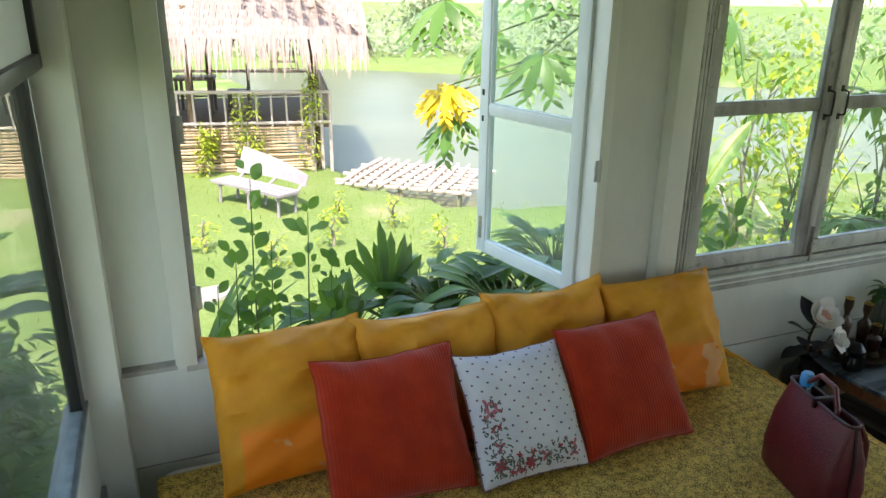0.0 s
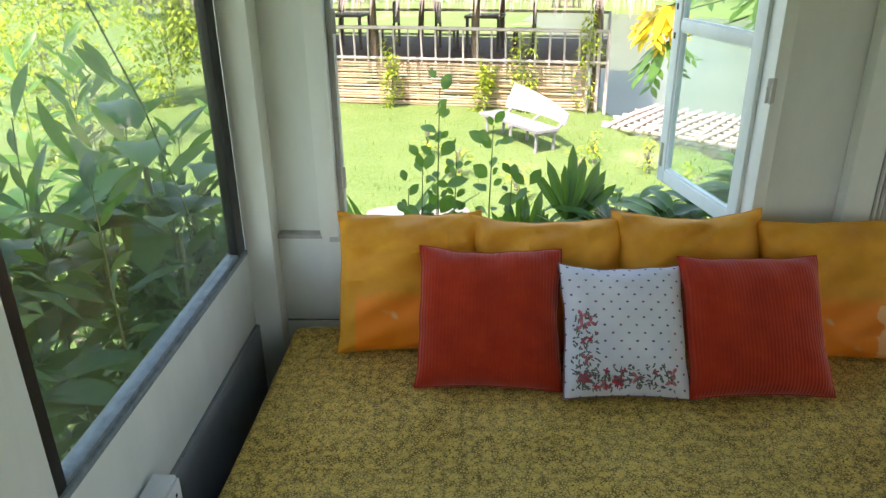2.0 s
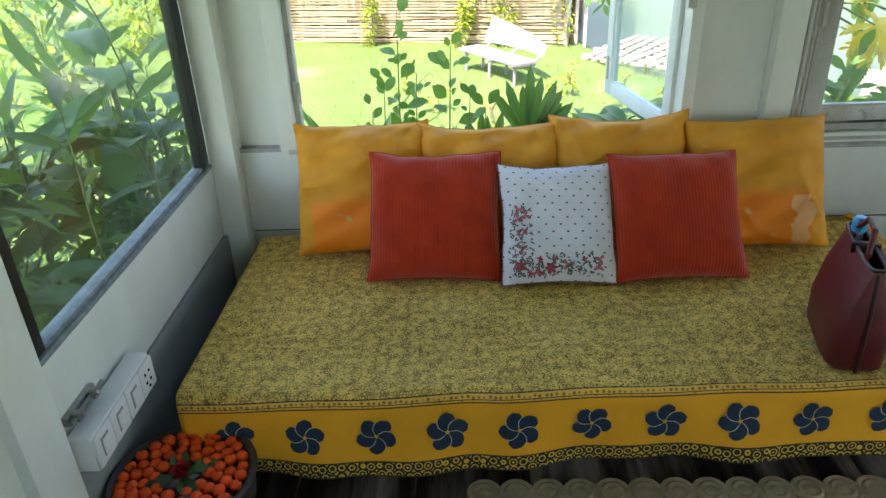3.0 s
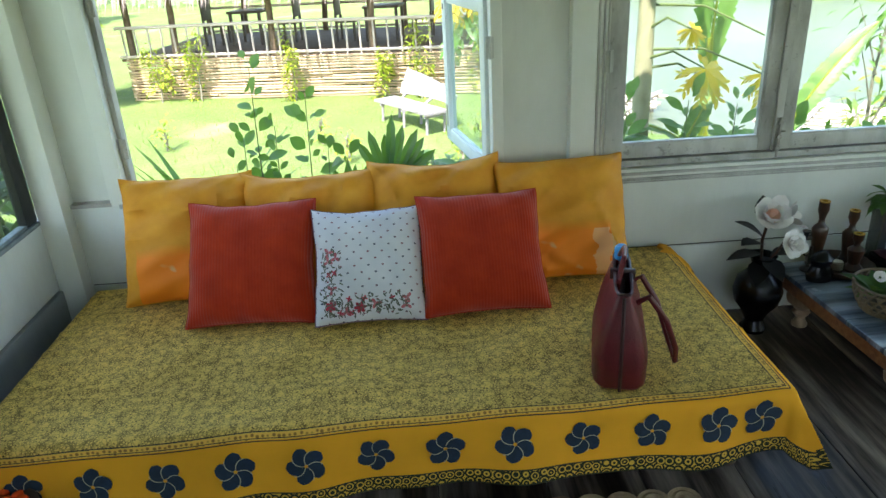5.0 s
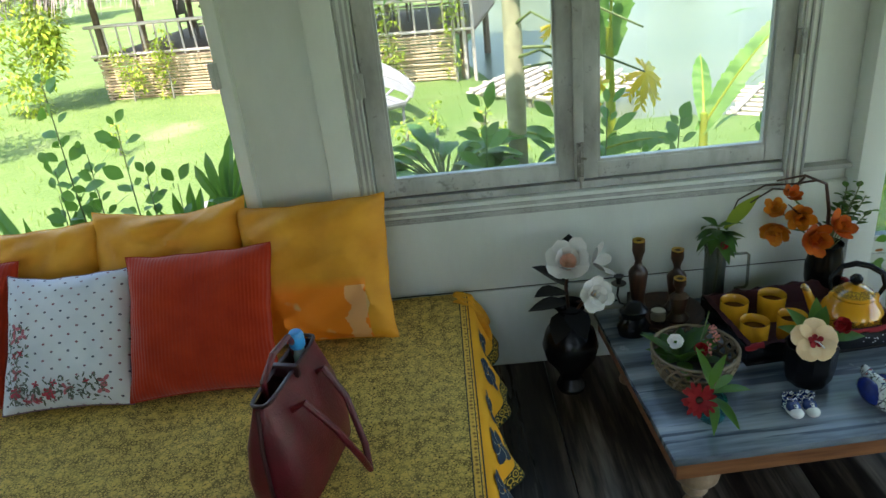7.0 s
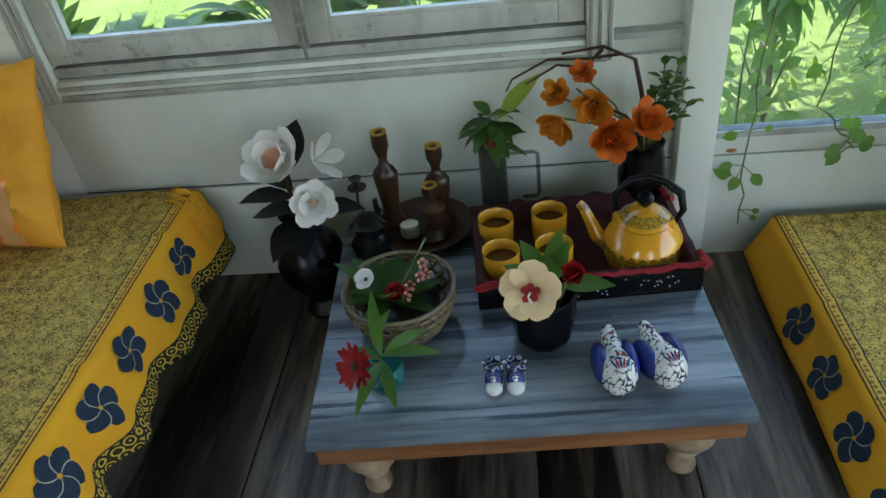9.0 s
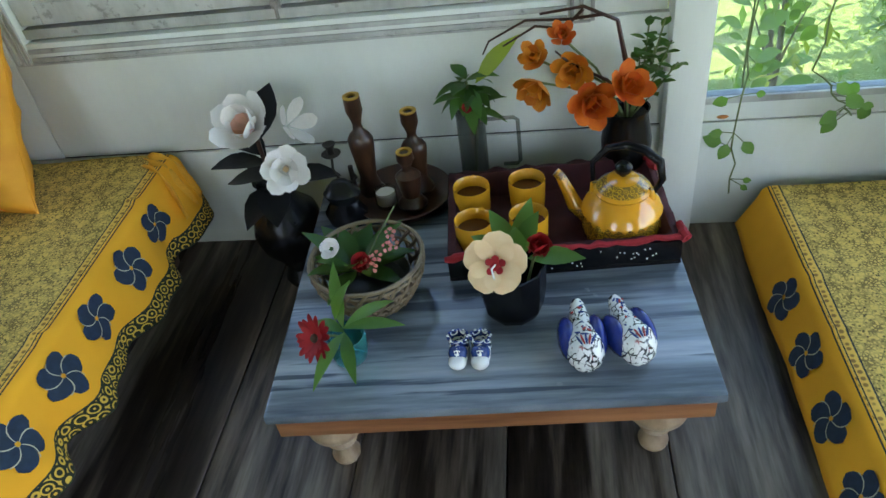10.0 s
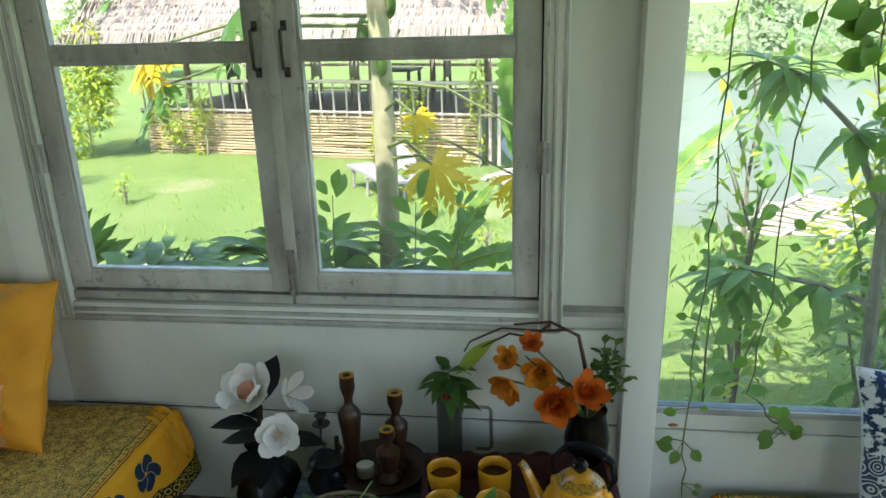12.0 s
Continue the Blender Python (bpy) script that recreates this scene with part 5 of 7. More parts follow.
def banana(x, y, leaves, seed, k=1.0):
    root = plant("banana_plant", x, y, GROUND, "banana plant with large torn upright leaves")
    part("stem", bm_tube([(0, 0, 0), (0.02, 0.01, 0.6 * k), (0.0, 0.0, 1.08 * k)], [0.045, 0.035, 0.02], 10), M_LEAF_LIME, root)
    for i, (dx, dy, dz, ln, wd) in enumerate(leaves):
        b = bmesh.new()
        base = Vector((0, 0, k + 0.05 * i))
        way, rn = Vector((dx, dy, dz)).normalized(), random.Random(seed * 9 + i)
        side = way.cross(Vector((-dx * dz, -dy * dz - 0.5, 1))).normalized()
        p, lean_down = base.copy(), Vector((0, 0, -0.035))
        rib = [base - Vector((0, 0, 0.25)), base.copy()]
        for q in range(22):
            f = (q + 0.5) / 22
            half = wd * 0.5 * math.sin(math.pi * min(1.0, 0.06 + 0.97 * f)) ** 0.55
            for e in (-1, 1):
                leaf_blade(b, p, side * e + way * (0.35 + rn.uniform(-0.05, 0.05)) + Vector((0, 0, -0.12)), way.cross(side) * -e, half * rn.uniform(0.9, 1.08), ln / 22 * 2.3, 0.35, 0.0, 3, 0.35, 0.35)
            p = p + way * ln / 22
            way = (way + lean_down * rn.uniform(0.5, 1.2)).normalized()
            rib.append(p.copy())
        part("leaf", b, M_LEAF_LIGHT, root)
        part("midrib", bm_tube(rib, [0.011 - 0.0095 * r / len(rib) for r in range(len(rib))], 6), M_LEAF_LIME, root)
    return root


banana(3.85, 1.95, [(0.42, 0.05, 0.72, 0.90, 0.17), (0.1, 0.4, 0.5, 0.5, 0.14)], 3)
banana(2.98, 1.5, [(0.45, -0.1, 0.28, 0.60, 0.13), (0.3, 0.1, 0.7, 0.45, 0.12), (-0.4, -0.1, 0.3, 0.5, 0.12)], 4, 1.0)
banana(3.30, 2.0, [(0.05, 0.0, 1.0, 0.95, 0.30)], 5, 1.5)
shoot(3.05, 1.05, GROUND, 0.62, 9, 46, 0.15, 0.42, M_LEAF)
shoot(2.85, 1.2, GROUND, 0.62, 55, 40, 0.15, 0.45, M_LEAF)
shoot(3.2, 0.95, GROUND, 0.40, 56, 34, 0.15, 0.5, M_LEAF)
shoot(3.4, 1.1, GROUND, 0.50, 10, 40, 0.14, 0.6, M_LEAF)
shoot(2.5, 1.15, GROUND, 0.66, 11, 40, 0.14, 0.5, M_LEAF)
for i, (x, y, t) in enumerate(((3.75, 0.95, 0.42), (4.1, 1.1, 0.5), (4.35, 1.5, 0.6))):
    shoot(x, y, GROUND, t, 30 + i, 36, 0.11, 0.6, M_LEAF_LIGHT)

# small tree and vine by the east pane
tr = plant("small_tree", 4.68, 0.92, GROUND, "slender young tree with long narrow leaves outside the pane", "tree")
tb = bm_tube([(0, 0, -0.02), (0.0, 0, 0.5), (-0.03, 0, 1.1), (-0.05, 0, 1.42)], [0.03, 0.028, 0.024, 0.02], 8)
br = [((-0.05, 0, 1.42), (0.06, -0.02, 1.75), (0.10, -0.02, 2.15), (-0.05, 0, 2.75)), ((-0.05, 0, 1.42), (-0.18, 0.02, 1.75), (-0.38, 0.05, 1.95), (-0.5, 0.05, 2.0)),
      ((-0.05, 0, 1.42), (0.15, -0.05, 1.52), (0.35, -0.1, 1.6), (0.6, -0.1, 1.7)), ((-0.03, 0, 1.1), (-0.25, -0.05, 1.2), (-0.5, -0.05, 1.25), (-0.6, 0, 1.22))]
for c in br:
    bm_tube(c, [0.014, 0.011, 0.008, 0.004], 6, tb)
part("trunk", tb, M_BARK, tr)
lv = bmesh.new()
t_rn = random.Random(17)
for c in br:
    for tip in (c[1], c[2], c[3], Vector(c[2]).lerp(Vector(c[3]), 0.5)):
        for _ in range(13):
            a = t_rn.uniform(0, 6.28)
            leaf_blade(lv, tip, (math.cos(a), math.sin(a), t_rn.uniform(-0.5, 0.6)), (0, 0, 1), t_rn.uniform(0.14, 0.26), 0.05, 0.8, 0.2, 4)
for z in (0.45, 0.8, 1.0, 1.15):
    for _ in range(9):
        a = t_rn.uniform(0, 6.28)
        leaf_blade(lv, (0.05 * math.cos(a), 0.05 * math.sin(a), z + t_rn.uniform(-0.1, 0.1)), (math.cos(a), math.sin(a), t_rn.uniform(-0.1, 0.6)), (0, 0, 1), t_rn.uniform(0.18, 0.34), 0.055, 0.9, 0.2, 4)
part("leaves", lv, M_LEAF_LIGHT, tr)
bush(4.66, 0.80, 0.26, 0.24, 0.95, 330, 0.075, M_LEAF, "dense dark shrub at the foot of the pane", 90)
bush(4.35, 1.5, 0.30, 0.30, 1.95, 110, 0.12, M_LEAF_LIME, "light leafy shrub outside the pane", 94, width=0.3)
bush(4.75, 1.15, 0.45, 0.3, 2.9, 420, 0.085, M_LEAF_LIGHT, "airy shrub with small pale leaves outside the pane", 96, width=0.4)
bush(5.0, 1.05, 0.40, 0.35, 2.5, 300, 0.12, M_LEAF, "leafy shrub with narrow leaves outside the pane", 95, width=0.3)
bush(5.35, 1.2, 0.5, 0.4, 1.5, 420, 0.11, M_LEAF, "leafy shrub outside the pane", 91)
bush(5.3, 2.2, 0.5, 0.5, 2.0, 320, 0.12, M_LEAF_LIME, "light green shrub outside the pane", 92)
bush(6.2, 3.6, 0.9, 0.8, 2.6, 900, 0.15, M_LEAF_LIME, "light green shrub beyond the house corner", 93)


def vine(x, y, pts, seed, n, leaf=0.036, label="thin trailing vine with small heart-shaped leaves"):
    rn = random.Random(seed)
    p = plant("vine", x, y, pts[0][2], label, "vine")
    rel = [Vector(q) - Vector((x, y, pts[0][2])) for q in pts]
    dense = []
    for a, b in zip(rel, rel[1:]):
        for k in range(4):
            dense.append(a.lerp(b, k / 4) + Vector((0.008 * math.sin(9 * (a.z + b.z * k)), 0, 0)))
    dense.append(rel[-1])
    part("stem", bm_tube(dense, 0.0022, 5), M_STEM, p)
    s = bmesh.new()
    for i in range(n):
        c = dense[int(rn.random() * (len(dense) - 1))]
        d = Vector((rn.choice((-1, 1)) * rn.uniform(0.4, 1), rn.uniform(-0.5, 0.1), rn.uniform(-0.6, 0.5))).normalized()
        l = leaf * rn.uniform(0.6, 1.35)
        e = c + d * 0.03
        bm_tube([c, e], 0.0012, 4, s)
        b = bmesh.new()
        leaf_blade(b, e, (d.x, d.y, d.z - 0.3), (0, -1, 0.2), l, l * 0.75, 0.4, 0.2, 4, 0.8, 0.35)
        part("leaf", b, M_LEAF, p)
    part("leaf_stalk", s, M_STEM, p)["kind"] = "stuff"


V = -0.035
vine(3.82, V, [(3.82, V, 2.0), (3.81, V, 1.6), (3.80, V, 1.1), (3.79, V, 0.8), (3.785, V, 0.5), (3.78, V, 0.3), (3.785, V - 0.01, 0.13)], 1, 20)
vine(3.99, V, [(3.99, V, 2.0), (3.98, V, 1.4), (3.96, V, 1.0), (3.95, V, 0.7), (3.93, V, 0.45), (4.0, V, 0.37), (4.03, V, 0.33)], 2, 18)
vine(4.2, V, [(4.2, V, 2.0), (4.22, V, 1.6), (4.18, V, 1.3), (4.2, V, 1.05), (4.17, V, 0.9)], 3, 34, 0.055)
vine(4.5, V, [(4.5, V, 2.0), (4.47, V, 1.7), (4.5, V, 1.35)], 6, 46, 0.06)
vine(4.12, V, [(4.12, V, 2.0), (4.14, V, 1.65), (4.1, V, 1.45), (4.12, V, 1.2)], 4, 56, 0.055)
vine(4.32, V, [(4.32, V, 2.0), (4.3, V, 1.6), (4.34, V, 1.2)], 5, 44, 0.055)

for i, (x, z) in enumerate(((3.9, 1.42), (4.06, 1.30), (4.26, 1.36), (4.4, 1.15), (4.58, 1.3))):
    vine(x, V - 0.012, [(x, V - 0.012, 2.0), (x - 0.015, V - 0.012, (2.0 + z) / 2), (x + 0.01, V - 0.012, z)], 11 + i, 22, 0.07, "trailing vine with broad heart-shaped leaves")
for i, (x, y, h, mt) in enumerate(((4.5, 2.1, 2.6, M_LEAF_LIGHT), (5.2, 1.9, 2.7, M_LEAF_LIGHT))):
    bush(x, y, 0.34, 0.3, h, 150, 0.17, mt, "shrub with long narrow leaves outside the pane", 210 + i, width=0.24)

# dense planting outside the west pane
w_rn = random.Random(77)
for i in range(17):
    x, y = w_rn.uniform(-1.15, -0.46), -1.5 + 2.5 * i / 16 + w_rn.uniform(-0.1, 0.1)
    top = w_rn.uniform(0.55, 1.05)
    shoot(x, y, GROUND, top, 100 + i, 26, 0.25, 0.24, M_LEAF if i % 2 else M_LEAF_DARK, "tall stalk with long drooping leaves outside the pane", "tall_plant", w_rn.uniform(-0.1, 0.1))
for i in range(20):
    x, y = w_rn.uniform(-1.1, -0.72), -1.6 + 2.8 * i / 23
    blades(x, y, w_rn.uniform(0.05, 0.35), 9, 0.30, 0.13, 130 + i, M_LEAF_DARK, "broad-leaved lily outside the pane", 1.0, None, "lily", 0.9, 0.28)
for i, (x, y) in enumerate(((-0.85, -0.35), (-0.9, -0.9), (-0.85, 0.25), (-0.85, -1.25), (-1.0, -1.7), (-0.95, 0.8))):
    bush(x, y, 0.40, 0.46, 1.0, 220, 0.14, M_LEAF_DARK, "dark thicket outside the pane", 140 + i, "thicket", GROUND, 0.35)
for i in range(10):
    x, y = w_rn.uniform(-1.6, -0.5), 0.1 + 1.3 * i / 9
    shoot(x, y, GROUND, w_rn.uniform(0.55, 1.15), 180 + i, 40, 0.20, 0.22, M_LEAF if i % 2 else M_LEAF_DARK, "tall stalk with long drooping leaves outside the pane", "tall_plant", w_rn.uniform(-0.1, 0.1))
for i, (x, y) in enumerate(((-1.5, 0.4), (-1.5, 1.2), (-1.3, -0.3))):
    bush(x, y, 0.45, 0.46, 1.0, 220, 0.13, M_LEAF, "dark thicket outside the pane", 170 + i, "thicket", GROUND, 0.35)
for i, (x, y, hh) in enumerate(((-0.46, 0.30, 1.25), (-0.50, 0.62, 1.3), (-0.52, 0.98, 1.25), (-0.58, 1.35, 1.05), (-0.62, 1.75, 0.95))):
    bush(x, y, 0.24, 0.26, hh, 420, 0.13, M_LEAF_DARK if i % 2 else M_LEAF, "dark leafy shrub at the house corner", 190 + i, "corner_shrub", GROUND, 0.34)
for i, (x, y) in enumerate(((-0.44, 0.36), (-0.48, 0.62), (-0.5, 0.88))):
    blades(x, y, 0.48, 7, 0.24, 0.13, 196 + i, M_LEAF_DARK, "broad-leaved lily at the house corner", 0.9, None, "lily", 0.9, 0.16)
    part("stem", bm_tube([(0, 0, GROUND - 0.48), (0.02, 0.01, 0.02)], 0.011, 6), M_STEM, [o for o in bpy.data.objects if o.name.startswith("lily") and o.parent is None][-1])
leafb = plant("lily", -0.55, 0.45, GROUND, "large heart-leaved plant at the house corner")
lb = bmesh.new()
for dz, w in (((0.25, -0.5, 0.2), 0.2), ((-0.3, -0.4, 0.0), 0.18), ((0.1, -0.6, -0.3), 0.2), ((-0.3, 0.3, 0.3), 0.18)):
    leaf_blade(lb, (0, 0, 1.55 + dz[2] * 0.5), dz, (0, 0, 1), 0.32, w, 0.7, 0.2, 6, 0.8, 0.4)
part("leaves", lb, M_LEAF, leafb)
part("stem", bm_tube([(0, 0, 0), (0.02, 0, 0.8), (0, 0, 1.6)], 0.012, 6), M_STEM, leafb)
tall = plant("small_tree", -1.0, -0.55, GROUND, "leafy young tree outside the pane", "tree")
part("trunk", limbs(7, 2.6, 5, 0.02, 0.4), M_BARK, tall)
part("crown", crown(330, 0.2, (0.55, 0.6, 2.7), 6, width=0.3, bend=0.9), M_LEAF, tall, smooth=False)
tw = thing("twig", pose(-0.26, 0.05, 0.6), "thin bare twig outside the pane", "twig")
part("stem", bm_tube([(0.0, 0.1, 0), (-0.02, -0.1, 0.5), (-0.06, -0.33, 0.95), (-0.08, -0.42, 1.15)], 0.0032, 5), M_STEM, tw)
bush(-4.2, 6.5, 1.0, 0.9, 2.3, 1100, 0.12, M_LEAF_LIME, "sunlit yellow-green bush on the lawn", 150)
bush(-6.0, 4.0, 1.2, 1.0, 2.6, 1100, 0.13, M_LEAF_LIME, "sunlit yellow-green bush on the lawn", 151)
bush(-5.5, 1.0, 1.2, 1.2, 2.4, 1000, 0.14, M_LEAF, "green bush on the lawn", 152)

# ---- low table ----
def marble():
    m = Mat("striped_marble", 0.16, 0, 0.5)
    v = m.coord(scale=(0.35, 4.2, 1))
    a = m.noise(3.2, 7, v, 0.6)
    c = m.ramp(a, [(0.30, (0.016, 0.02, 0.026)), (0.44, (0.085, 0.105, 0.13)), (0.56, (0.20, 0.235, 0.275)), (0.72, (0.36, 0.40, 0.445))])
    thin = m.ramp(m.noise(7, 5, m.coord(scale=(0.25, 5, 1))), [(0.57, (0, 0, 0)), (0.63, (0.85,) * 3)])
    c = m.mix(thin, c, (0.03, 0.045, 0.07))
    m.color(c).rough(m.ramp(m.noise(9, 4, m.coord()), [(0.3, (0.10,) * 3), (0.75, (0.28,) * 3)]))
    return m.m


def wood(name, dark, light, grain=(1, 12, 12), rough=0.45):
    m = Mat(name, rough)
    g = m.noise(4, 7, m.coord(scale=grain), 0.62)
    m.color(m.ramp(g, [(0.3, dark), (0.7, light)])).bump(g, 0.25, 0.003)
    return m.m


M_MARBLE = marble()
M_APRON = wood("orange_wood", (0.16, 0.055, 0.02), (0.36, 0.15, 0.06))
M_LEG = wood("turned_pale_wood", (0.24, 0.15, 0.085), (0.46, 0.33, 0.21), (8, 8, 2))
M_BROWN = wood("red_brown_wood", (0.02, 0.007, 0.004), (0.075, 0.026, 0.012), (9, 9, 1.5), 0.4)
M_TURNED = wood("turned_brown_wood", (0.014, 0.006, 0.003), (0.065, 0.025, 0.011), (14, 14, 2), 0.35)
M_BLACK = plain("black_lacquer", (0.006, 0.006, 0.007), 0.5, 25, 0.22, spec=0.22)
M_BLACK_CLAY = plain("black_glazed_clay", (0.006, 0.006, 0.007), 0.5, 18, 0.25, spec=0.25)
# lining darker than its own red: shade inside the tray is in the colour
M_RED_CLOTH_SHADED = plain("red_cloth_shaded", (0.05, 0.004, 0.006), 0.4, 30, 0.85)

TX0, TX1, TY0, TY1, TT = 0.0, 0.815, 0.0, 0.735, 0.242
table = thing("low_table", pose(2.812, -0.813, 0, 0, 0, 3.4), "low coffee table with striped marble top and turned wooden legs", "table")
part("marble_top", bm_box(TX0, TX1, TY0, TY1, TT - 0.022, TT, 0.007), M_MARBLE, table, "blue-grey striped marble slab")
for box in ((TX0 + 0.012, TX1 - 0.012, TY0 + 0.012, TY0 + 0.036), (TX0 + 0.012, TX1 - 0.012, TY1 - 0.036, TY1 - 0.012), (TX0 + 0.012, TX0 + 0.036, TY0 + 0.036, TY1 - 0.036), (TX1 - 0.036, TX1 - 0.012, TY0 + 0.036, TY1 - 0.036)):
    part("apron", bm_box(*box, TT - 0.075, TT - 0.022, 0.003), M_APRON, table)
for x in (TX0 + 0.095, TX1 - 0.095):
    for y in (TY0 + 0.085, TY1 - 0.085):
        part("leg", bm_lathe([(0.028, 0), (0.030, 0.01), (0.020, 0.028), (0.018, 0.04), (0.030, 0.055), (0.034, 0.062), (0.026, 0.075), (0.036, 0.088), (0.058, 0.108), (0.062, 0.130), (0.050, 0.152), (0.05, TT - 0.075 + 0.01)], 24, m=pose(x, y, 0)), M_LEG, table)


def petal(b, base, way, up, ln, wd, cup=0.5, n=5):
    """A petal that curls inwards towards its tip."""
    return leaf_blade(b, base, way, up, ln, wd, -cup, 0.16, 10, 0.42, 0.62)


def flower_head(parent, at, way, rings, mat, heart_mat=None, heart=0.012, seed=1, name="flower_head", label="", each=False):
    rn = random.Random(seed)
    d = Vector(way).normalized()
    s = d.orthogonal().normalized()
    t = d.cross(s)
    b = bmesh.new()
    for k, (n, ln, wd, opening, cup) in enumerate(rings):
        for i in range(n):
            a = 2 * math.pi * (i + 0.5 * k) / n + rn.uniform(-0.12, 0.12)
            r = s * math.cos(a) + t * math.sin(a)
            w = (r * math.sin(opening) + d * math.cos(opening)).normalized()
            petal(b, Vector(at) + r * 0.004, w, d, ln * rn.uniform(0.88, 1.1), wd, cup)
            if each:
                part("petal", b, mat, parent)
                b = bmesh.new()
    if each:
        b.free()
    head = parent if each else part(name, b, mat, parent, label)
    if heart_mat is not None:
        part("flower_heart", bm_lathe([(0, -0.2), (0.7, 0.0), (1.0, 0.4), (0.7, 0.85), (0, 1.0)], 10, m=Matrix.Translation(at) @ d.to_track_quat("Z", "Y").to_matrix().to_4x4() @ Matrix.Scale(heart, 4)), heart_mat, head)
    return head


def petals(name, c0, c1, rough=0.6):
    m = Mat(name, rough, 0, 0.3)
    c = m.mix(0.5, m.ramp(m.noise(30, 3, m.coord()), [(0.3, c0), (0.7, c1)]), m.ramp(m.island(), [(0, c0), (1, c1)]))
    m.color(c).bump(m.noise(120, 2, m.coord()), 0.2, 0.002)
    return m.m


P_WHITE = petals("white_petal", (0.70, 0.66, 0.62), (0.82, 0.80, 0.77))
P_PINK = petals("blush_petal", (0.66, 0.26, 0.15), (0.76, 0.52, 0.42))
P_ORANGE = petals("orange_petal", (0.40, 0.030, 0.006), (0.72, 0.21, 0.018))
P_AMBER = petals("amber_petal", (0.46, 0.10, 0.008), (0.74, 0.32, 0.025))
P_RED = petals("red_petal", (0.22, 0.006, 0.012), (0.42, 0.016, 0.02))
P_CREAM = petals("cream_petal", (0.78, 0.50, 0.27), (0.85, 0.66, 0.42))
P_ROSE = petals("rose_petal", (0.55, 0.16, 0.15), (0.70, 0.32, 0.27))
P_MARI = petals("marigold_petal", (0.66, 0.035, 0.006), (0.84, 0.10, 0.010))

# magnolia in a black floor vase
vase = thing("floor_vase", pose(2.675, -0.165, 0), "black clay floor vase with round belly and flared neck", "vase")
part("body", bm_lathe([(0, 0), (0.045, 0), (0.05, 0.015), (0.035, 0.05), (0.05, 0.085), (0.082, 0.13), (0.092, 0.175), (0.08, 0.225), (0.045, 0.262), (0.034, 0.285), (0.042, 0.315), (0.055, 0.325), (0.05, 0.322), (0.03, 0.29)], 32), M_BLACK_CLAY, vase)
mag = thing("magnolia_spray", pose(2.675, -0.165, 0.27) @ Matrix.Scale(0.98, 4), "artificial white magnolia spray with blush hearts in a vase", "flowers")
part("stem", bm_tube([(0, 0, 0), (-0.01, 0, 0.12), (0.0, -0.02, 0.24)], 0.006, 6), M_BROWN, mag)
part("stem", bm_tube([(0, 0, 0), (0.04, -0.03, 0.08), (0.055, -0.05, 0.14)], 0.005, 6), M_BROWN, mag)
flower_head(mag, (-0.005, -0.02, 0.21), (-0.1, -0.7, 0.75), [(7, 0.100, 0.064, 1.2, 0.75), (6, 0.084, 0.056, 0.75, 0.7)], P_WHITE, P_PINK, 0.012, 1, each=True)
flower_head(mag, (-0.005, -0.026, 0.213), (-0.1, -0.7, 0.75), [(6, 0.05, 0.04, 0.75, 0.5)], P_PINK, None, 0.02, 11, "inner_petals", "blush pink inner petals")
flower_head(mag, (0.065, -0.06, 0.12), (0.25, -0.85, 0.45), [(7, 0.064, 0.048, 1.25, 0.35), (6, 0.052, 0.042, 0.85, 0.45), (4, 0.034, 0.03, 0.45, 0.5)], P_WHITE, P_CREAM, 0.010, 2, each=True)
flower_head(mag, (0.075, 0.0, 0.20), (0.9, -0.4, 0.5), [(5, 0.075, 0.036, 0.95, 0.3)], petals("greyed_petal", (0.42, 0.40, 0.37), (0.55, 0.52, 0.48)), None, 0.01, 3)
lb = bmesh.new()
for i, (p, w) in enumerate((((0, 0, 0.1), (-0.8, -0.4, 0.5)), ((0, 0, 0.06), (-0.9, 0.1, 0.1)), ((0, 0, 0.17), (0.1, 0.5, 0.9)), ((0, 0, 0.04), (-0.5, -0.8, -0.2)), ((0.03, 0, 0.05), (0.8, 0.1, 0.2)), ((0, 0, 0.05), (0.2, -0.9, -0.1)), ((0, 0, 0.12), (-0.7, 0.2, 0.8)))):
    leaf_blade(lb, p, w, (0, 0, 1), 0.14, 0.085, 0.5, 0.2, 5)
part("leaves", lb, plain("black_bronze_leaf", (0.007, 0.007, 0.007), 0.4, 20, 0.5, spec=0.2), mag)

# round wooden tray with candlesticks
rt = thing("round_tray", pose(2.985, -0.165, TT), "round dark wooden tray with raised rim on the table", "tray")
part("dish", bm_lathe([(0, 0), (0.095, 0), (0.118, 0.022), (0.122, 0.028), (0.114, 0.028), (0.092, 0.010), (0, 0.010)], 40), M_BROWN, rt)


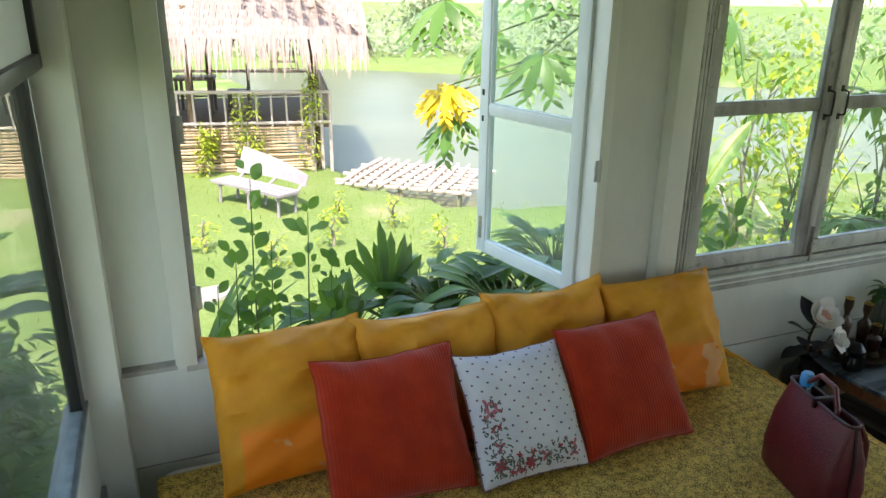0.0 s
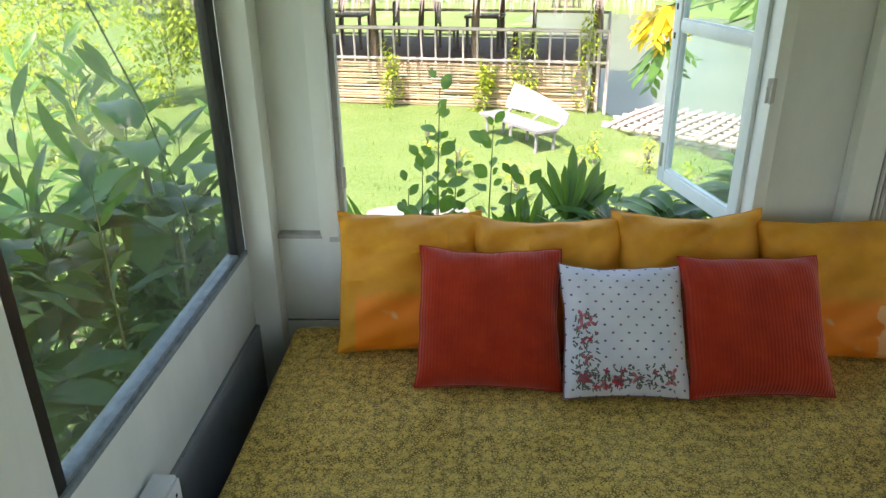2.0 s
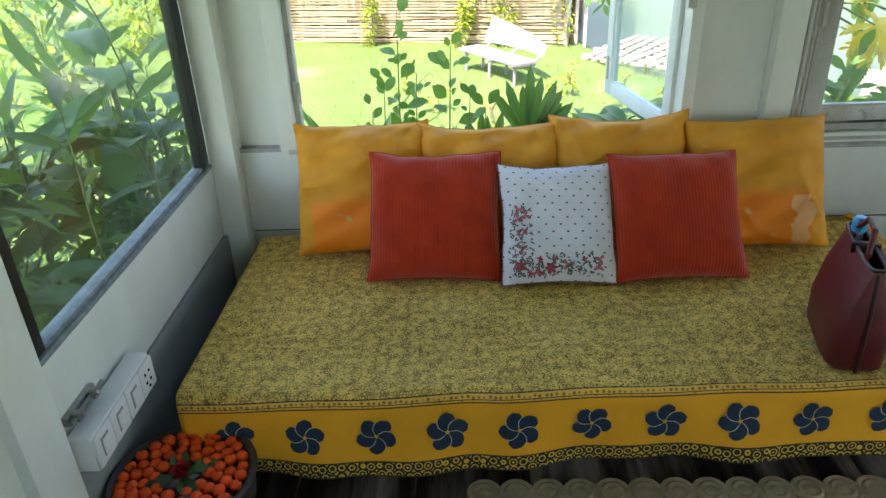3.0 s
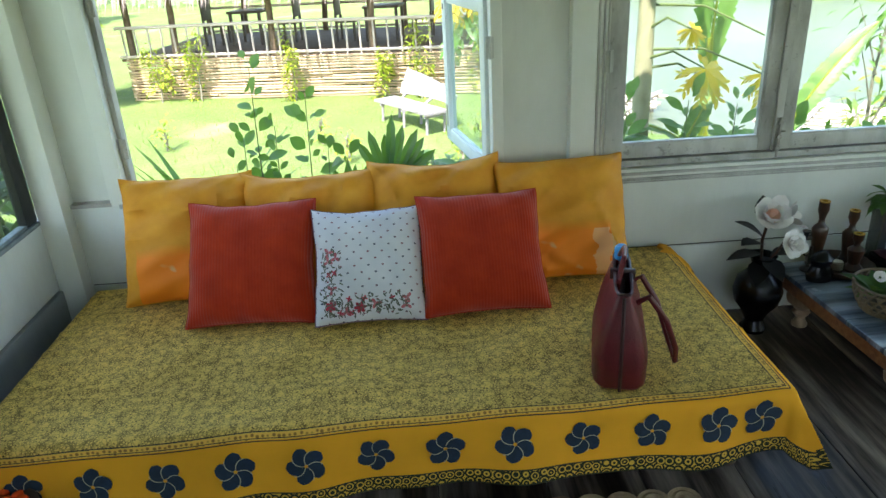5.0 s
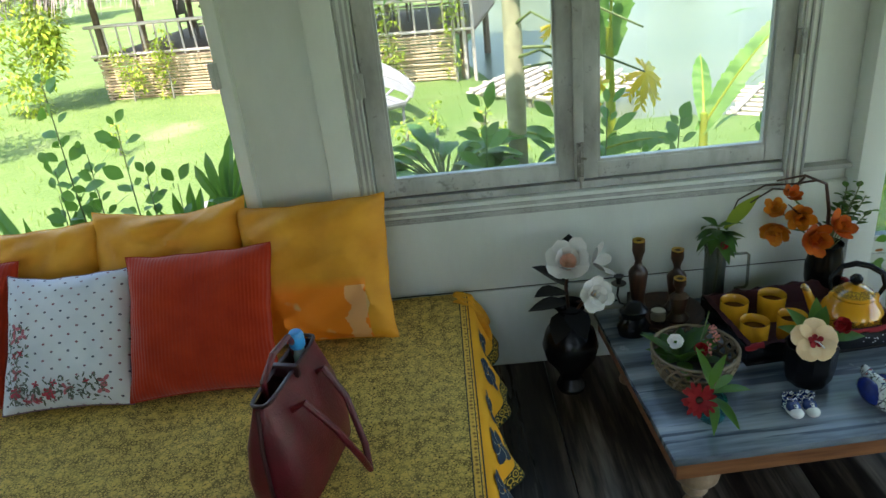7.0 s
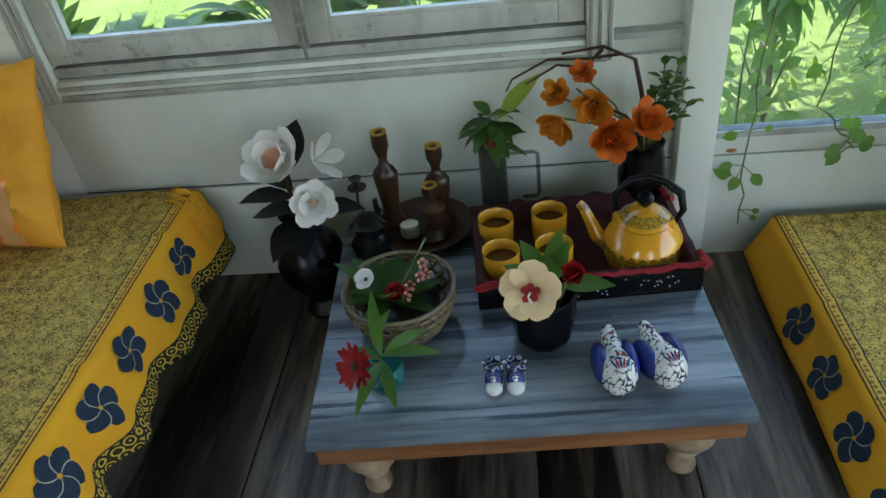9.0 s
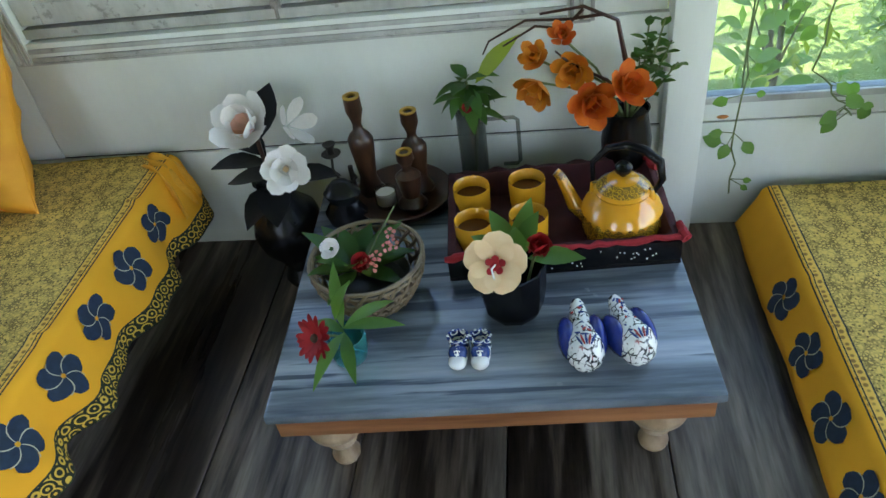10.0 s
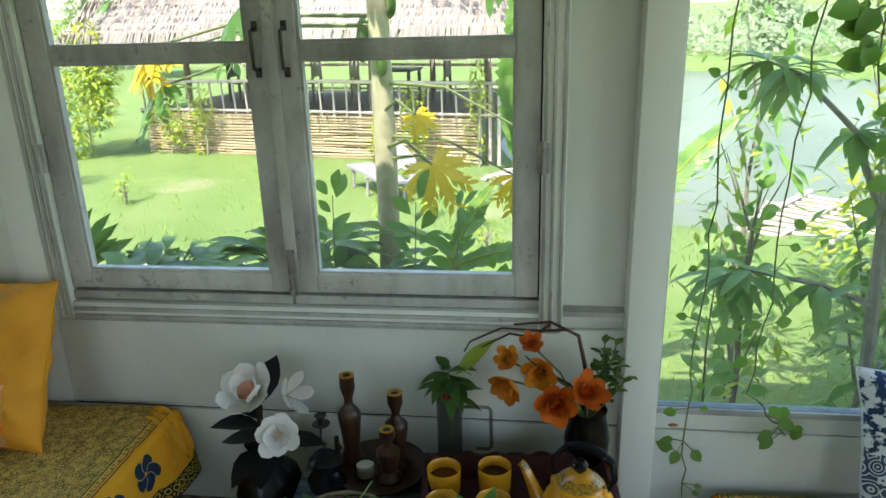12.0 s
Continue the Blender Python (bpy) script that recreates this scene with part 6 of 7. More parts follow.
def candlestick(x, y, h, label, s=1.0):
    c = thing("candlestick", pose(x, y, TT + 0.0105), label, "candlestick", "candlesticks on the tray")
    k = h / 0.27
    part("shaft", bm_lathe([(0, 0), (0.034 * s, 0), (0.036 * s, 0.008), (0.028 * s, 0.02), (0.021 * s, 0.05 * k), (0.025 * s, 0.09 * k), (0.030 * s, 0.135 * k), (0.031 * s, 0.155 * k), (0.024 * s, 0.168 * k), (0.013 * s, 0.180 * k), (0.0105 * s, 0.195 * k), (0.0145 * s, 0.212 * k), (0.0205 * s, 0.232 * k), (0.0195 * s, 0.268 * k), (0.0, 0.255 * k)], 24, squash=0.86), M_TURNED, c)
    part("collar", bm_lathe([(0.0115, h * 0.985), (0.0195, h * 0.988), (0.0195, h * 1.0), (0.0115, h * 1.0), (0.0115, h * 0.95), (0, h * 0.95)], 20), plain("brass_collar", (0.60, 0.36, 0.06), 0.2, 30, 0.35, 0.8), c, "bright brass collar")


candlestick(2.902, -0.135, 0.264, "tall turned brown wooden candlestick with brass collar")
candlestick(3.026, -0.135, 0.218, "middle turned brown wooden candlestick with brass collar")
candlestick(3.015, -0.20, 0.150, "short turned brown wooden candlestick with brass collar")
tl = thing("tealight_jar", pose(2.952, -0.197, TT + 0.0105) @ Matrix.Scale(0.8, 4), "small glass jar holding a white candle", "candle")
part("jar", bm_lathe([(0, 0), (0.03, 0), (0.034, 0.01), (0.034, 0.055), (0.031, 0.055), (0.031, 0.012), (0, 0.012)], 24), glass_material("jar_glass", (0.75, 0.73, 0.68), 0.05, 0.02), tl)
part("wax", bm_lathe([(0, 0.0125), (0.0295, 0.0125), (0.0295, 0.045), (0.026, 0.048), (0, 0.047)], 24), plain("white_wax", (0.72, 0.68, 0.62), 0.1, 10, 0.5), tl)
cb = thing("iron_candelabrum", pose(2.868, -0.155, TT), "small black iron candle holder with a curled arm", "candle holder")
part("base", bm_lathe([(0, 0), (0.03, 0), (0.032, 0.006), (0.012, 0.016), (0.007, 0.03), (0.006, 0.10), (0, 0.10)], 16), M_DARK_METAL, cb)
part("arm", bm_tube([(0, 0, 0.085), (0.012, -0.005, 0.07), (0.0, -0.01, 0.06), (-0.03, -0.01, 0.07), (-0.04, -0.01, 0.10), (-0.035, -0.01, 0.14)], 0.0035, 7), M_DARK_METAL, cb)
part("drip_pan", bm_lathe([(0, 0), (0.02, 0.002), (0.024, 0.006), (0.008, 0.006), (0.009, 0.02), (0.016, 0.032), (0.0, 0.028)], 16, m=pose(-0.035, -0.01, 0.138)), M_DARK_METAL, cb)
b = bm_lathe([(0, 0), (0.045, 0.0), (0.052, 0.03), (0.034, 0.06), (0.045, 0.085), (0.02, 0.115), (0, 0.12)], 18, squash=0.7)
idol = new("carved_figure", finish(b, "carved_figure", M_BLACK_CLAY))
idol.matrix_basis = pose(2.862, -0.24, TT)
tagged(idol, "small dark carved ornament beside the candlesticks", "ornament")

# open-weave cane basket with flowers
BK = (2.966, -0.490)
bk = thing("cane_basket", pose(BK[0], BK[1], TT), "small round open-weave cane basket with hexagonal holes", "basket")
M_CANE = plain("cane", (0.20, 0.145, 0.085), 0.45, 25, 0.5)
b_rn = random.Random(4)


def on_basket(a, f):
    r = 0.082 + 0.034 * math.sin(f * 1.7)
    return Vector((r * math.cos(a), r * math.sin(a), 0.004 + 0.096 * f))


part("base", bm_lathe([(0, 0), (0.082, 0), (0.086, 0.006), (0.08, 0.009), (0, 0.009)], 30), M_CANE, bk)
for k in range(22):
    for s in (-1, 1):
        a0 = 2 * math.pi * k / 22
        part("cane_strip", bm_tube([on_basket(a0 + s * 0.62 * f, f) * (1.0 + 0.012 * s) for f in (0, 0.25, 0.5, 0.75, 1)], 0.0040, 5), M_CANE, bk)
for f in (0.15, 0.38, 0.62, 0.85):
    part("hoop", bm_tube([on_basket(2 * math.pi * i / 30, f) for i in range(31)], 0.0034, 5, cap=False), M_CANE, bk)
part("rim", bm_tube([on_basket(2 * math.pi * i / 36, 1.0) for i in range(37)], 0.0046, 7, cap=False), M_CANE, bk)
part("inner_bowl", bm_lathe([(0, 0.012), (0.07, 0.012), (0.078, 0.03), (0.085, 0.05), (0.083, 0.05), (0.07, 0.03), (0, 0.016)], 26), plain("dark_bowl", (0.05, 0.045, 0.04), 0.4, 20, 0.3), bk)
posy = thing("posy", pose(BK[0] - 0.03, BK[1] + 0.02, TT + 0.03), "small posy of white, red and pink flowers in a basket", "flowers")
lb = bmesh.new()
for i in range(27):
    a = 2.399 * i
    up = 0.5 + 1.1 * (i % 3) / 2
    leaf_blade(lb, (0.01 * math.cos(a), 0.01 * math.sin(a), 0.02), (math.cos(a), math.sin(a) + 0.25, up), (0, 0, 1), b_rn.uniform(0.08, 0.145), 0.042, 0.6, 0.2, 5)
part("leaves", lb, M_LEAF_DARK, posy)
flower_head(posy, (-0.03, -0.035, 0.105), (-0.2, -0.6, 0.8), [(6, 0.022, 0.022, 1.25, 0.3), (5, 0.016, 0.016, 0.7, 0.3)], P_WHITE, None, 0.006, 4)
flower_head(posy, (0.03, -0.05, 0.075), (0.1, -0.6, 0.8), [(6, 0.03, 0.03, 1.0, 0.9), (5, 0.022, 0.024, 0.5, 0.9)], P_RED, None, 0.006, 5)
for i in range(7):
    flower_head(posy, (0.05 + 0.007 * i + 0.012 * math.sin(5 * i), -0.06 + 0.012 * i, 0.075 + 0.006 * i + 0.01 * math.sin(3 * i)), (0.4, -0.7, 0.5), [(5, 0.010, 0.008, 1.1, 0.3)], P_ROSE, None, 0.004, 20 + i)
part("stem", bm_tube([(0, 0, 0), (0.03, -0.04, 0.07), (0.09, 0.05, 0.14)], 0.002, 5), M_STEM, posy)

# turquoise glass with a red daisy
gl = thing("glass_cup", pose(2.952, -0.672, TT), "small turquoise glass cup holding a red daisy", "cup")
mg = Mat("turquoise_glass", 0.03, 0, 0.5)
mg.color((0.12, 0.62, 0.62))
mg.b.inputs["Transmission Weight"].default_value = 0.85
mg.b.inputs["IOR"].default_value = 1.45
part("bowl", bm_lathe([(0, 0), (0.026, 0), (0.032, 0.008), (0.037, 0.03), (0.038, 0.06), (0.036, 0.066), (0.034, 0.06), (0.033, 0.03), (0.028, 0.01), (0, 0.009)], 22), mg.m, gl)
dz = thing("red_daisy", pose(2.952, -0.672, TT + 0.012), "red daisy with long green leaves in a glass", "flower")
flower_head(dz, (-0.045, -0.028, 0.075), (-0.45, -0.65, 0.6), [(15, 0.042, 0.013, 1.45, 0.1), (11, 0.032, 0.012, 1.15, 0.1)], P_RED, M_BROWN, 0.009, 6)
part("stem", bm_tube([(0, 0, 0), (-0.015, 0, 0.05), (-0.042, -0.02, 0.075)], 0.0025, 6), M_STEM, dz)
lb = bmesh.new()
for p, w, l in (((0, 0, 0.07), (-0.1, 0.3, 1.0), 0.13), ((0, 0, 0.06), (-0.25, -0.9, 0.3), 0.13), ((0, 0, 0.06), (0.3, -1.0, 0.2), 0.11), ((0, 0, 0.07), (1.0, 0.1, 0.3), 0.12), ((0, 0, 0.07), (0.9, 0.7, 0.5), 0.12), ((-0.01, 0, 0.09), (0.1, -0.2, 1), 0.10), ((0, 0, 0.06), (-1, 0.4, 0.4), 0.08)):
    leaf_blade(lb, p, w, (0, -0.3, 1), l, 0.026, 0.9, 0.25, 6)
part("leaves", lb, M_LEAF, dz)


# pair of tiny porcelain shoes, pair of porcelain birds
def delft(name, blue, white, scale, mix=0.5):
    m = Mat(name, 0.12, 0, 0.5, 0.4)
    v = m.coord()
    a = m.ramp(m.math("SINE", m.math("MULTIPLY", m.voronoi(scale, v), 14)), [(mix, blue), (mix + 0.08, white)])
    m.color(a)
    return m.m


M_DELFT = delft("blue_white_porcelain", (0.012, 0.03, 0.16), (0.74, 0.75, 0.76), 70)
M_PORCELAIN = plain("white_porcelain", (0.75, 0.75, 0.74), 0.06, 20, 0.14)
M_COBALT = plain("cobalt_glaze", (0.012, 0.03, 0.22), 0.4, 60, 0.14)
M_INK_BLUE = plain("ink_blue_paint", (0.02, 0.05, 0.2), 0.3, 60, 0.2)
M_TULIP = plain("tulip_red_paint", (0.42, 0.05, 0.05), 0.3, 60, 0.2)


def ellipsoid(bm, c, r, n=14, m2=None):
    res = bmesh.ops.create_uvsphere(bm, u_segments=n, v_segments=n // 2 + 2, radius=1.0)
    mm = Matrix.Translation(c) @ Matrix.Diagonal((*r, 1))
    bmesh.ops.transform(bm, matrix=mm if m2 is None else m2 @ mm, verts=res["verts"])
    return bm


def tiny_shoe(x):
    s = thing("porcelain_shoe", pose(x, -0.676, TT) @ Matrix.Diagonal((1.2, 0.97, 1, 1)), "tiny blue and white porcelain lace-up shoe on the table", "ornament", "porcelain shoes")
    b = ellipsoid(bmesh.new(), (0, 0, 0.012), (0.0155, 0.040, 0.012))
    for v in b.verts:
        if v.co.z < 0.002:
            v.co.z = 0.0
    part("sole", b, M_PORCELAIN, s)
    part("toe_cap", ellipsoid(bmesh.new(), (0, -0.024, 0.016), (0.0145, 0.017, 0.013)), M_PORCELAIN, s)
    part("vamp", ellipsoid(bmesh.new(), (0, -0.004, 0.020), (0.0152, 0.022, 0.016)), M_INK_BLUE, s)
    part("tongue", ellipsoid(bmesh.new(), (0, -0.006, 0.0255), (0.0080, 0.017, 0.0120)), M_DELFT, s)
    part("heel", bm_lathe([(0.0, 0.004), (0.0155, 0.004), (0.0165, 0.03), (0.0175, 0.040), (0.0135, 0.041), (0.0125, 0.02), (0, 0.018)], 18, m=pose(0, 0.020, 0)), M_DELFT, s)
    for k in range(3):
        part("lace", bm_tube([(-0.010, -0.012 + 0.008 * k, 0.032 + 0.001 * k), (0, -0.012 + 0.008 * k, 0.0375), (0.010, -0.012 + 0.008 * k, 0.032 + 0.001 * k)], 0.0014, 5), M_INK_BLUE, s)
    for k in range(9):
        a = -0.4 + 4.0 * k / 8
        part("stitch", ellipsoid(bmesh.new(), (0.0165 * math.cos(a), 0.020 + 0.0165 * math.sin(a), 0.0405), (0.0022, 0.0022, 0.0022), 6), M_PORCELAIN if k % 2 else M_INK_BLUE, s)


tiny_shoe(3.160)
tiny_shoe(3.2015)


def painted():
    m = Mat("painted_porcelain", 0.13, 0, 0.5, 0.4)
    v = m.coord()
    lines = m.ramp(m.voronoi(70, m.mix(0.06, v, m.noise(22, 2, v)), "DISTANCE_TO_EDGE"), [(0.05, (1, 1, 1)), (0.10, (0, 0, 0))])
    where = m.ramp(m.noise(38, 2, v), [(0.42, (0, 0, 0)), (0.47, (1, 1, 1))])
    ink = m.ramp(m.noise(30, 1, v), [(0.36, (0.02, 0.04, 0.16)), (0.44, (0.02, 0.025, 0.03)), (0.66, (0.02, 0.025, 0.03)), (0.72, (0.38, 0.04, 0.04))])
    blot = m.ramp(m.voronoi(75, v), [(0.22, (1, 1, 1)), (0.27, (0, 0, 0))])
    m.color(m.mix(m.math("MULTIPLY", m.math("MAXIMUM", lines, blot), where), (0.74, 0.74, 0.73), ink))
    return m.m


M_PAINTED = painted()


def bird(x, y, turn, seed):
    rn = random.Random(seed)
    t = thing("porcelain_bird", pose(x, y, TT, 0, 0, turn), "painted porcelain bird with cobalt wings and tulip breast", "ornament", "porcelain birds")
    prof = [(-0.050, 0.030, 0.018), (-0.046, 0.032, 0.029), (-0.036, 0.035, 0.039), (-0.018, 0.036, 0.044), (0.002, 0.035, 0.041), (0.022, 0.038, 0.033), (0.042, 0.044, 0.025), (0.058, 0.050, 0.020), (0.070, 0.056, 0.017), (0.078, 0.059, 0.012), (0.081, 0.060, 0.005)]
    b = bmesh.new()
    rings = []
    for (yy, zz, r) in prof:
        rings.append([b.verts.new((0.82 * r * math.cos(2 * math.pi * k / 16), yy, max(0.001, zz + 0.9 * r * math.sin(2 * math.pi * k / 16)))) for k in range(16)])
    for p, q in zip(rings, rings[1:]):
        for k in range(16):
            b.faces.new((p[k], p[(k + 1) % 16], q[(k + 1) % 16], q[k]))
    b.faces.new(rings[0])
    b.faces.new(rings[-1])
    part("body", b, M_PAINTED, t)
    for s in (-1, 1):
        part("wing", ellipsoid(bmesh.new(), (s * 0.026, 0.012, 0.036), (0.019, 0.046, 0.033)), M_COBALT, t, "cobalt blue wing")
    def dab(mat, yy, xx, size, ln, ang, name):
        b = bmesh.new()
        r = 0.046 if yy < 0.0 else 0.04 - 0.26 * yy
        z = (0.036 if yy < 0.02 else 0.034 + 0.33 * (yy - 0.02)) + 0.9 * math.sqrt(max(0.0001, r * r - (xx / 0.82) ** 2)) * 0.98
        ellipsoid(b, (0, 0, 0), (size, ln, 0.0016), 8, pose(xx, yy, z, 18 if yy < -0.02 else -8, 0, ang))
        part(name, b, mat, t)
    for k in range(5):
        dab(M_TULIP if k % 2 else M_INK_BLUE, -0.030, -0.012 + 0.006 * k, 0.0022, 0.011, 30 - 15 * k, "tulip")
    for k in range(16):
        dab(M_INK_BLUE if k % 3 else M_TULIP, rn.uniform(-0.02, 0.07), rn.uniform(-0.013, 0.013) * (1 if k < 9 else 0.5), 0.0022, rn.uniform(0.003, 0.006), rn.uniform(0, 180), "leaf_dab")
    return t


bird(3.388, -0.672, 6, 1)
bird(3.474, -0.660, 20, 2)

# faceted black glass vase with hibiscus
dv = thing("black_vase", pose(3.260, -0.545, TT) @ Matrix.Diagonal((0.94, 0.94, 1.06, 1)), "faceted black glass vase on the marble table", "vase")
part("body", bm_lathe([(0, 0), (0.055, 0), (0.064, 0.016), (0.070, 0.055), (0.071, 0.11), (0.066, 0.11), (0.062, 0.06), (0.05, 0.02), (0, 0.018)], 10), M_BLACK, dv, smooth=False)
hb = thing("hibiscus", pose(3.272, -0.535, TT + 0.02), "cream hibiscus and red rose with leaves in a black vase", "flowers")
part("stem", bm_tube([(0, 0, 0), (-0.02, -0.02, 0.10), (-0.035, -0.05, 0.15)], 0.003, 6), M_STEM, hb)
hd = flower_head(hb, (-0.035, -0.055, 0.135), (-0.10, -0.75, 0.6), [(5, 0.060, 0.058, 1.15, -0.5), (5, 0.050, 0.03, 1.0, -0.3)], P_CREAM, P_RED, 0.012, 7, "hibiscus_head", "", True)
flower_head(hb, (-0.035, -0.062, 0.140), (-0.10, -0.75, 0.6), [(5, 0.018, 0.014, 1.1, 0.0)], P_RED, None, 0.01, 17, "red_eye")
part("stamen", bm_tube([(-0.035, -0.06, 0.14), (-0.04, -0.09, 0.155), (-0.035, -0.11, 0.15)], 0.002, 6), P_WHITE, hd)
flower_head(hb, (0.04, -0.03, 0.15), (0.15, -0.6, 0.8), [(6, 0.036, 0.036, 1.0, 1.0), (5, 0.028, 0.03, 0.6, 1.0), (4, 0.018, 0.02, 0.3, 1.0)], P_RED, None, 0.01, 8, "rose_head", "deep red rose", True)
part("stem", bm_tube([(0.01, 0, 0), (0.03, -0.01, 0.10), (0.04, -0.025, 0.15)], 0.003, 6), M_STEM, hb)
lb = bmesh.new()
for p, w, l in (((0, 0, 0.10), (-0.5, 0.6, 1.0), 0.11), ((0, 0, 0.10), (0.25, 0.5, 1.1), 0.12), ((0, 0, 0.10), (0.4, 0.3, 1.1), 0.10), ((0.02, 0, 0.10), (1.0, -0.2, 0.35), 0.11), ((0, 0, 0.10), (-0.9, 0.3, 0.6), 0.10), ((0, 0, 0.11), (0, -0.1, 1.0), 0.06)):
    leaf_blade(lb, p, w, (0, -0.3, 1), l, 0.042, 0.5, 0.2, 6)
part("leaves", lb, M_LEAF, hb)

# black tray with red cloth, mugs and teapot
TRX0, TRX1, TRY0, TRY1 = 0.0, 0.474, 0.0, 0.315
TRZ = TT + 0.001
TRAY_AT = pose(3.126, -0.466, TRZ, 0, 0, 4.5)
tray = thing("serving_tray", TRAY_AT.copy(), "black lacquered wooden serving tray lined with red cloth", "tray")
part("base", bm_box(TRX0, TRX1, TRY0, TRY1, 0, 0.010, 0.002), M_BLACK, tray)
for box in ((TRX0, TRX1, TRY0, TRY0 + 0.012), (TRX0, TRX1, TRY1 - 0.012, TRY1), (TRX0, TRX0 + 0.012, TRY0 + 0.012, TRY1 - 0.012), (TRX1 - 0.012, TRX1, TRY0 + 0.012, TRY1 - 0.012)):
    part("side", bm_box(*box, 0.010, 0.060, 0.003), M_BLACK, tray)
c_rn = random.Random(9)
b = bmesh.new()
grid = []
for i in range(37):
    row = []
    for j in range(25):
        x, y = TRX0 + 0.004 + (TRX1 - TRX0 - 0.008) * i / 36, TRY0 + 0.004 + (TRY1 - TRY0 - 0.008) * j / 24
        e = min(i, 36 - i, j, 24 - j)
        z = (0.063 if e == 0 else 0.064 if e == 1 else 0.030 if e == 2 else 0.0125) + c_rn.uniform(-0.001, 0.003)
        if e == 0:
            z += 0.003 * math.sin(i * 1.3 + j * 0.9)
            x += math.copysign(0.002, i - 18) if i in (0, 36) else 0
            y += math.copysign(0.003, j - 12) * math.sin(i * 0.9) if j in (0, 24) else 0
        if e == 2:
            x += (0.018 if i == 2 else -0.018 if i == 34 else 0) * 0.3
        row.append(b.verts.new((x, y, z)))
    grid.append(row)
for i in range(36):
    for j in range(24):
        b.faces.new((grid[i][j], grid[i + 1][j], grid[i + 1][j + 1], grid[i][j + 1]))
cl = thing("tray_cloth", TRAY_AT.copy(), "crumpled red cloth lining the tray, its shade put in the colour", "cloth")
cp = part("cloth", b, M_RED_CLOTH_SHADED, cl)
sm = cp.modifiers.new("thickness", "SOLIDIFY")
sm.thickness = 0.0015
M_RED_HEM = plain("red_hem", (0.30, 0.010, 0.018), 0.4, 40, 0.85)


def hem(p0, p1, n, r, seed):
    """A rolled, wavy edge of the cloth lying over a tray side."""
    rn = random.Random(seed)
    pts = [Vector(p0).lerp(Vector(p1), k / n) + Vector((rn.uniform(-0.003, 0.003), rn.uniform(-0.004, 0.003), rn.uniform(-0.002, 0.004))) for k in range(n + 1)]
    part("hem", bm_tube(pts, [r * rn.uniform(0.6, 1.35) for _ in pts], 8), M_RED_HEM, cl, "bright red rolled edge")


hem((0.17, TRY0 + 0.005, 0.064), (TRX1 + 0.006, TRY0 + 0.004, 0.066), 16, 0.0065, 1)
hem((TRX1 + 0.004, TRY0 - 0.002, 0.066), (TRX1 + 0.002, TRY0 + 0.05, 0.066), 4, 0.009, 2)
hem((TRX0 - 0.004, TRY0 + 0.002, 0.060), (TRX0 + 0.045, TRY0 + 0.002, 0.064), 4, 0.008, 3)
hem((TRX1 - 0.02, TRY1 - 0.004, 0.066), (TRX1 - 0.004, TRY1 - 0.07, 0.070), 5, 0.007, 4)
for k in range(26):
    x = c_rn.uniform(TRX0 + 0.19, TRX1 - 0.03)
    part("fleck", bm_box(x, x + 0.003, TRY0 - 0.0012, TRY0 + 0.001, 0.012 + 0.0016 * k * 0.9, 0.0145 + 0.0016 * k * 0.9), M_PORCELAIN, tray)

M_MUG = plain("yellow_glaze", (0.68, 0.32, 0.018), 0.12, 9, 0.22, coat=0.3)
M_TEA = plain("tea", (0.10, 0.035, 0.01), 0.1, 10, 0.05)


def mug(x, y, turn):
    g = thing("mug", pose(x, y, TRZ + 0.014, 0, 0, turn), "mustard yellow glazed mug of tea on the tray", "mug", "mugs on the tray")
    part("body", bm_lathe([(0, 0), (0.034, 0), (0.0385, 0.006), (0.040, 0.03), (0.0415, 0.080), (0.0405, 0.083), (0.038, 0.080), (0.0365, 0.012), (0, 0.010)], 30), M_MUG, g)
    part("handle", bm_tube([(0.039, 0, 0.066), (0.056, 0, 0.068), (0.064, 0, 0.048), (0.058, 0, 0.026), (0.039, 0, 0.020)], 0.0055, 8), M_MUG, g)
    part("tea", bm_lathe([(0.0374, 0.056), (0.0, 0.056)], 26), M_TEA, g)


mug(3.166, -0.258, 90)
mug(3.289, -0.240, 80)
mug(3.178, -0.380, 75)
mug(3.293, -0.368, 95)


def tea_glaze():
    m = Mat("patterned_yellow_enamel", 0.16, 0, 0.5, 0.5)
    co = m.coord()
    s = m.n.new("ShaderNodeSeparateXYZ")
    m.link(co, s.inputs[0])
    z = s.outputs[2]
    ang = m.math("ARCTAN2", s.outputs[1], s.outputs[0])
    zig = m.math("ABSOLUTE", m.math("SUBTRACT", m.math("FRACT", m.math("MULTIPLY", ang, 3.5)), 0.5))
    band = m.math("MULTIPLY", m.math("GREATER_THAN", z, 0.008), m.math("LESS_THAN", z, m.math("ADD", 0.046, m.math("MULTIPLY", zig, 0.022))))
    band2 = m.math("MULTIPLY", m.math("GREATER_THAN", z, 0.112), m.math("LESS_THAN", z, 0.128))
    lace = m.ramp(m.math("SINE", m.math("MULTIPLY", m.voronoi(120, co), 16)), [(0.40, (0.20, 0.11, 0.02)), (0.52, (0.66, 0.34, 0.02))])
    base = m.ramp(m.noise(10, 3, co), [(0.3, (0.68, 0.28, 0.012)), (0.7, (0.78, 0.36, 0.02))])
    m.color(m.mix(m.math("MAXIMUM", band, band2), base, lace))
    return m.m


